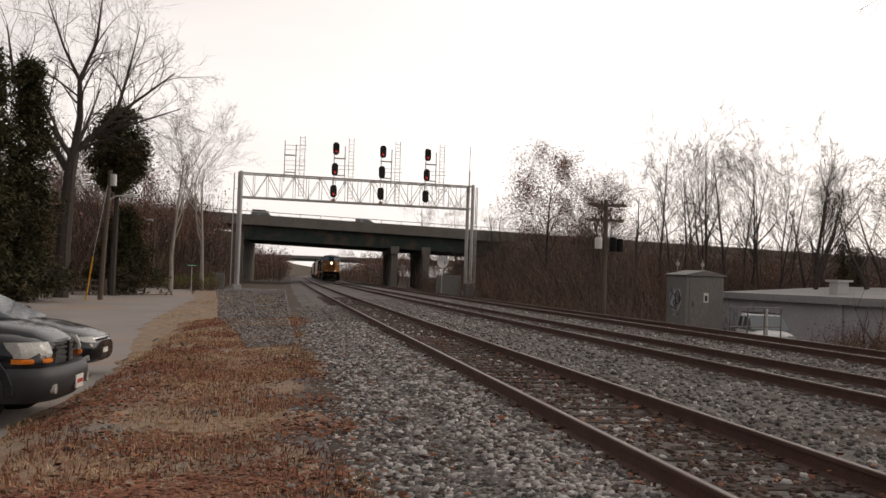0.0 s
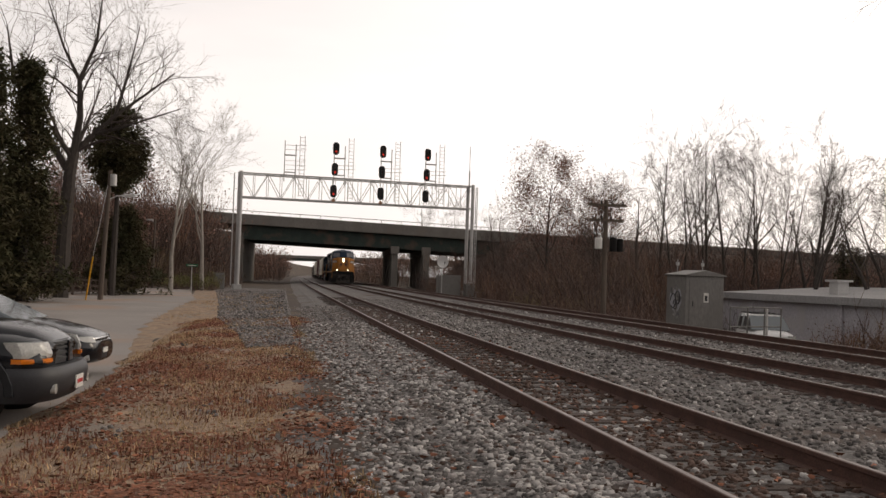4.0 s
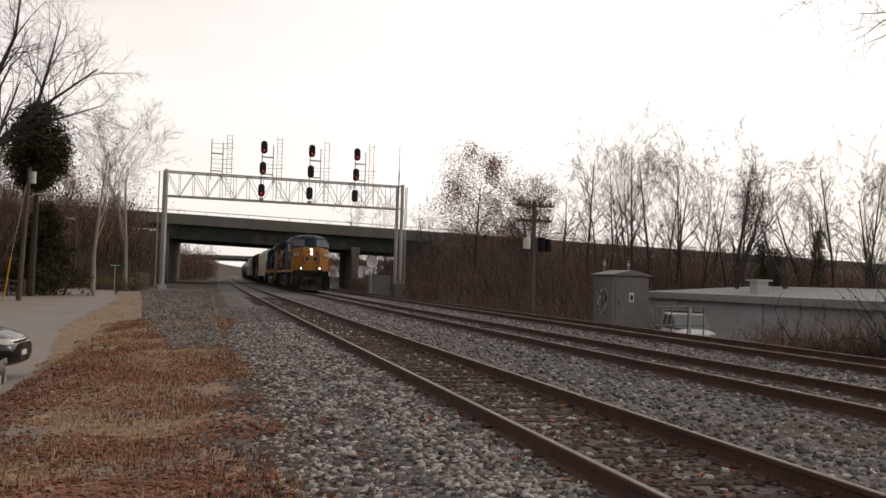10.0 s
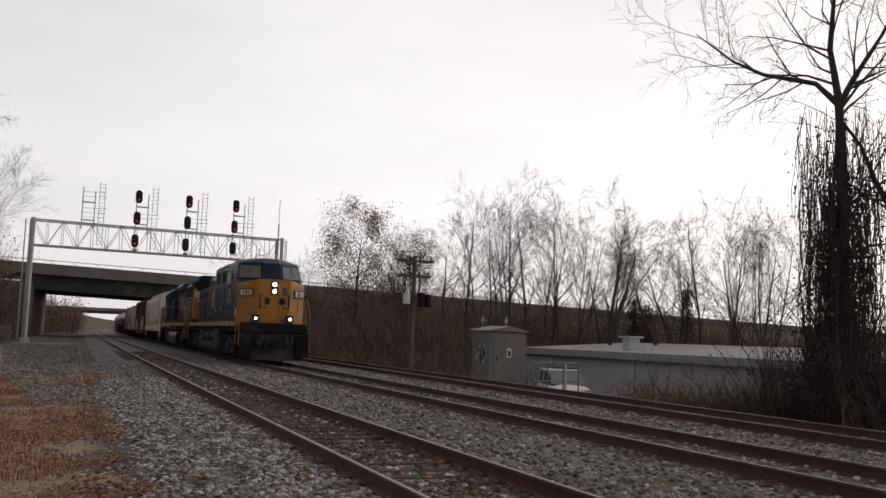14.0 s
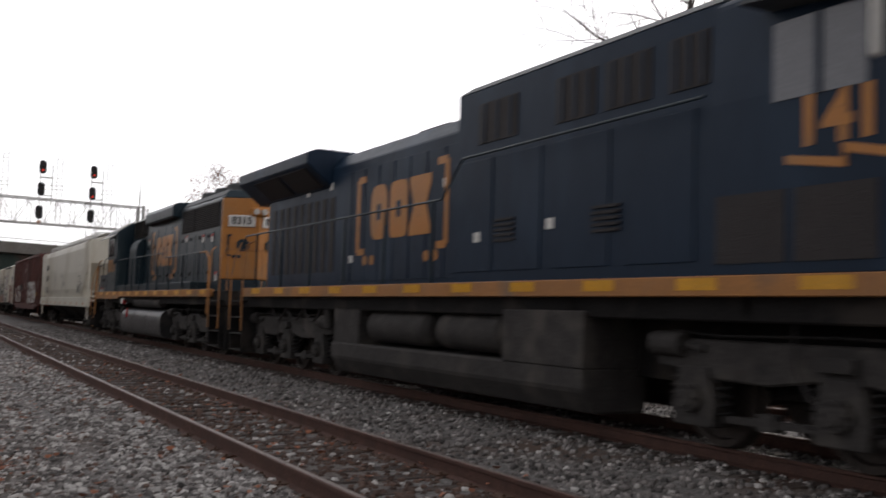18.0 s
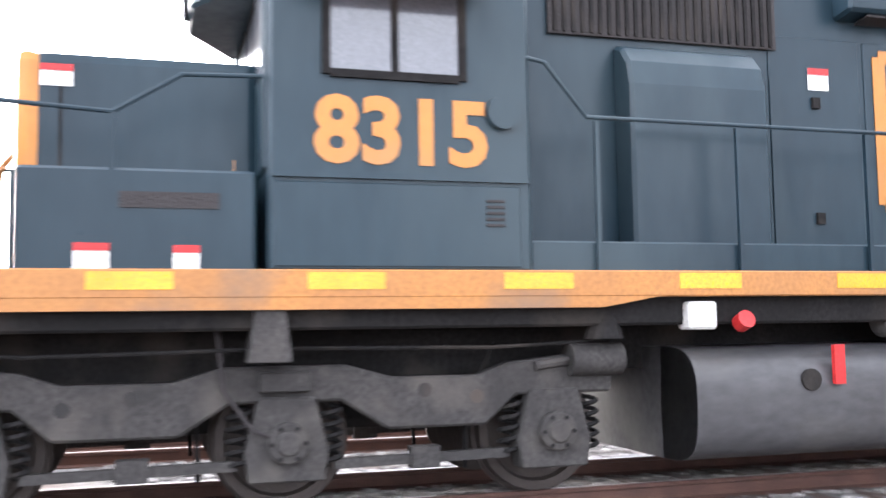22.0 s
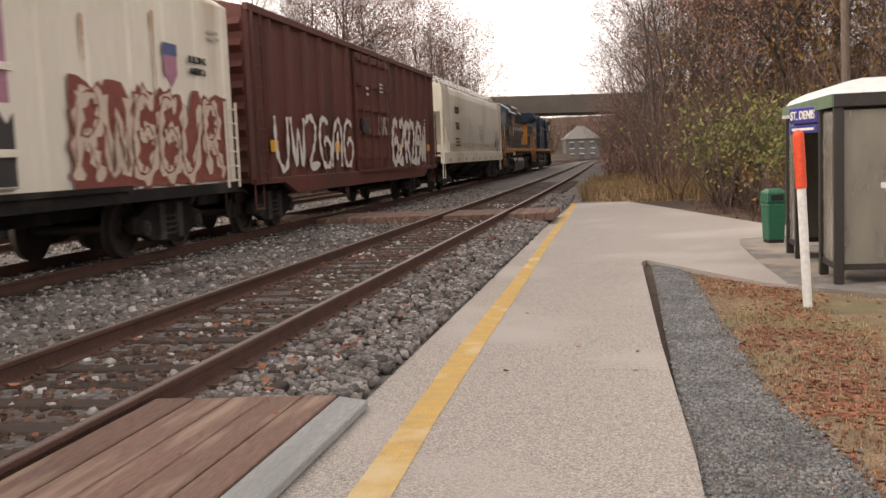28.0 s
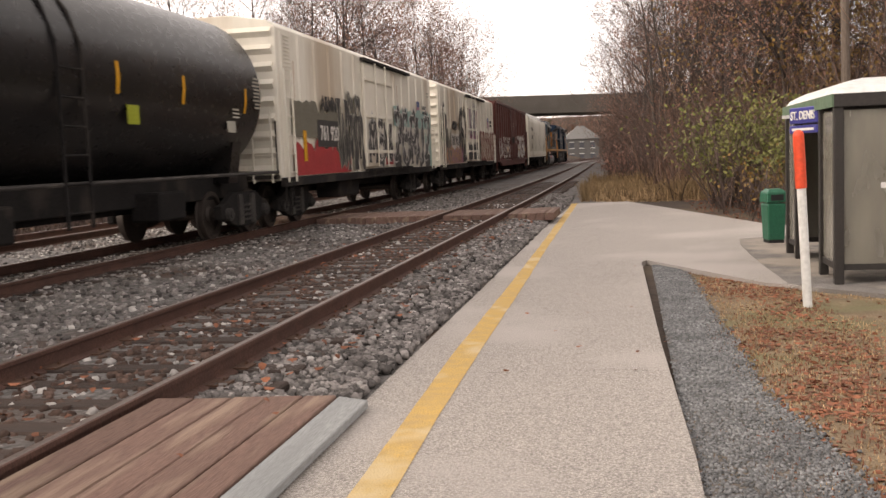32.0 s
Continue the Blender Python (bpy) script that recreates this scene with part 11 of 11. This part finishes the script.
n = 9000
sy = 21 + 62 * rng.uniform(0, 1, n) ** 1.4
sx = rng.uniform(np.interp(sy, [20, 27, 34, 54, 84], [-0.5, -1.1, -2.0, -3.2, -5.4]), 0.4)
s = 0.085 * rng.uniform(0.5, 1.3, (n, 1)) * rng.uniform(0.7, 1.15, (n, 3))
solids("shoulder_stones", STONE_V, STONE_F, np.stack([sx + bend_all(sy), sy, np.array([ground_height(p, q) + 0.015 for p, q in zip(sx, sy)])], -1), np.stack([rng.uniform(0, 6.28, n), rng.uniform(-0.8, 0.8, n)], -1), s, M_STONE, "loose grey stones on the gravel shoulder", "ballast")


def add_ties():
    base = Shape().box(-1.28, 1.28, -0.11, 0.11, -0.34, -0.150).made("tie", bevel=0.012)
    base.materials.append(M_TIE)
    plate_me = Shape().box(-0.15, 0.15, -0.085, 0.085, -0.152, -0.136).box(-0.10, -0.08, -0.06, -0.04, -0.136, -0.115).box(0.08, 0.10, 0.03, 0.05, -0.136, -0.115).made("tie_plate")
    plate_me.materials.append(M_STEEL)
    rnd = random.Random(9)
    for track, c, lo, hi, gap in ((TRACK_THINGS[0], TRACKS[0], -50, 62, 0.53), (TRACK_THINGS[1], TRACKS[1], -42, 55, 0.53), (TRACK_THINGS[2], TRACKS[2], -6, 48, 0.56)):
        y = lo
        while y < hi:
            d = rnd.uniform(-0.03, 0.03)
            ob = part("tie", base, None, track, at=pose(c + bend(y) + rnd.uniform(-0.04, 0.04), y + d, rnd.uniform(-0.012, 0.004), 0, 0, rnd.uniform(-1, 1)))
            if abs(y) < 30 and c < 5:
                for e in (-1, 1):
                    part("tie_plate", plate_me, None, ob, at=pose(e * GAUGE / 2, 0, 0))
            y += gap


add_ties()

# fallen leaves
LEAF_V = [(-0.5, 0, 0.12), (-0.15, -0.3, 0), (0.2, -0.26, 0.05), (0.5, 0, 0.16), (0.18, 0.3, 0.03), (-0.2, 0.26, 0.0)]
LEAF_F = [(0, 1, 2, 3), (0, 3, 4, 5)]
M_LEAFLITTER = mat("fallen_oak_leaves", (0.34, 0.13, 0.07), (0.205, 0.082, 0.047), rough=0.85, scale=2, fine=20, bump=0, random_amount=0.45, island=True)


def litter(n, x0, x1, y0, y1, z, size, label, clumps=0, spread=0.5):
    if clumps:
        cx, cy = rng.uniform(x0, x1, clumps), rng.uniform(y0, y1, clumps)
        k = rng.integers(0, clumps, n)
        x, y = cx[k] + rng.normal(0, spread, n), cy[k] + rng.normal(0, spread * 1.1, n)
    else:
        x, y = rng.uniform(x0, x1, n), rng.uniform(y0, y1, n)
    zz = np.array([z if z is not None else ground_height(a, b) + 0.015 for a, b in zip(x, y)]) + rng.uniform(0, 0.05, n) * (size > 0.07)
    s = size * rng.uniform(0.6, 1.3, (n, 1)) * np.ones((1, 3))
    return solids("fallen_leaves", LEAF_V, LEAF_F, np.stack([x, y, zz], -1), np.stack([rng.uniform(0, 6.28, n), rng.normal(0, 0.5, n)], -1), s, M_LEAFLITTER, label, "leaves")


litter(30000, -2.5, 0.5, 4.0, 34, None, 0.060, "rust-brown fallen leaves on the grass verge", 64, 0.36)
litter(3500, -2.4, 0.6, 4, 32, None, 0.05, "scattered fallen leaves on the verge")
litter(420, 0.3, 2.7, 3, 25, -0.19, 0.07, "scattered fallen leaves on the ballast")
litter(1100, 2.0, 5.0, -22, 25, -0.155, 0.075, "brown leaves between the near rails")
litter(4200, -1.7, -0.75, -12.8, -2.5, None, 0.05, "fallen leaves along the gravel margin", 50, 0.2)
litter(500, -5.0, -0.8, -12, -2.5, None, 0.045, "fallen leaves on the grass behind the platform")
litter(1600, -6, -1.6, -34, -20.5, None, 0.08, "brown leaves under the woods' edge")
litter(16, -0.1, 1.7, -14, -3, PZ + 0.002, 0.055, "a few dry leaves on the platform")

BLADE_V = [(-0.5, 0, 0), (0.5, 0, 0), (0.2, 0.25, 0.6), (0.0, 0.6, 1.0)]
BLADE_F = [(0, 1, 2), (0, 2, 3)]
M_STRAW = mat("straw_grass", (0.56, 0.39, 0.225), (0.41, 0.275, 0.155), rough=0.9, scale=0.8, fine=4, bump=0, random_amount=0.4, island=True)
M_OLIVEGRASS = mat("dull_olive_grass", (0.20, 0.165, 0.085), (0.25, 0.185, 0.10), rough=0.9, scale=0.8, fine=4, bump=0, random_amount=0.4, island=True)
M_RUSTWEED = mat("rust_red_weeds", (0.27, 0.105, 0.062), (0.19, 0.075, 0.047), rough=0.9, scale=0.8, fine=4, bump=0, random_amount=0.45, island=True)


def grass(n, x0, x1, y0, y1, hgt, material, label, cut=0.0, seed=0.0, scale=0.7):
    x, y = rng.uniform(x0, x1, n), rng.uniform(y0, y1, n)
    k = np.array([noise.noise((a * scale, b * scale * 0.6, seed)) for a, b in zip(x, y)])
    keep = k > cut
    x, y = x[keep], y[keep]
    n = len(x)
    z = np.array([ground_height(a, b) for a, b in zip(x, y)])
    w = rng.uniform(0.010, 0.022, n)
    hh = hgt * rng.uniform(0.4, 1.2, n)
    return solids("grass", BLADE_V, BLADE_F, np.stack([x, y, z - 0.01], -1), np.stack([rng.uniform(0, 6.28, n), rng.normal(0, 0.8, n)], -1), np.stack([w, hh * 0.6, hh], -1), material, label, "grass")


grass(60000, -2.9, 0.75, 3.0, 34, 0.075, M_STRAW, "dry straw-coloured grass on the verge", -0.1, 1.0)
grass(20000, -2.9, 0.7, 3.0, 34, 0.06, M_OLIVEGRASS, "dull green-brown grass on the verge", 0.05, 4.0, 1.1)
grass(26000, -2.6, 0.6, 3.5, 34, 0.10, M_RUSTWEED, "rust-red dry weeds on the verge", 0.02, 8.0, 0.9)
# stray stones on the verge
n = 700
vx, vy = rng.uniform(-2.2, 0.6, n), 3.0 + 26 * rng.uniform(0, 1, n) ** 1.5
vk = np.array([noise.noise((a * 0.9, b * 0.5, 12.0)) for a, b in zip(vx, vy)]) + 0.35 * (vx > -0.1) > 0.12
vx, vy = vx[vk], vy[vk]
n = len(vx)
s = 0.055 * rng.uniform(0.5, 1.25, (n, 1)) * rng.uniform(0.7, 1.15, (n, 3))
solids("verge_stones", STONE_V, STONE_F, np.stack([vx, vy, np.array([ground_height(a, b) + 0.02 for a, b in zip(vx, vy)])], -1), np.stack([rng.uniform(0, 6.28, n), rng.uniform(-0.8, 0.8, n)], -1), s, M_STONE, "stray ballast stones on the grass verge", "ballast")
grass(70000, -4.8, -0.72, -12.6, -3.0, 0.045, M_STRAW, "short straw-coloured grass behind the platform", -0.35, 2.0)
grass(40000, -4.8, -0.85, -12.4, -3.0, 0.045, M_OLIVEGRASS, "short dull green grass behind the platform", 0.0, 5.0)
grass(14000, -1.9, -0.62, -13.2, -3.0, 0.05, M_RUSTWEED, "rust-brown weeds along the gravel margin", -0.1, 9.0, 1.2)
grass(9000, -3.2, 1.2, -44, -31.2, 0.4, M_STRAW, "tall straw grass past the platform end", -0.2, 6.0)
grass(5000, -4.2, 0.3, 34, 70, 0.16, M_STRAW, "dry grass beside the parking road", 0.1, 7.0)


motions()
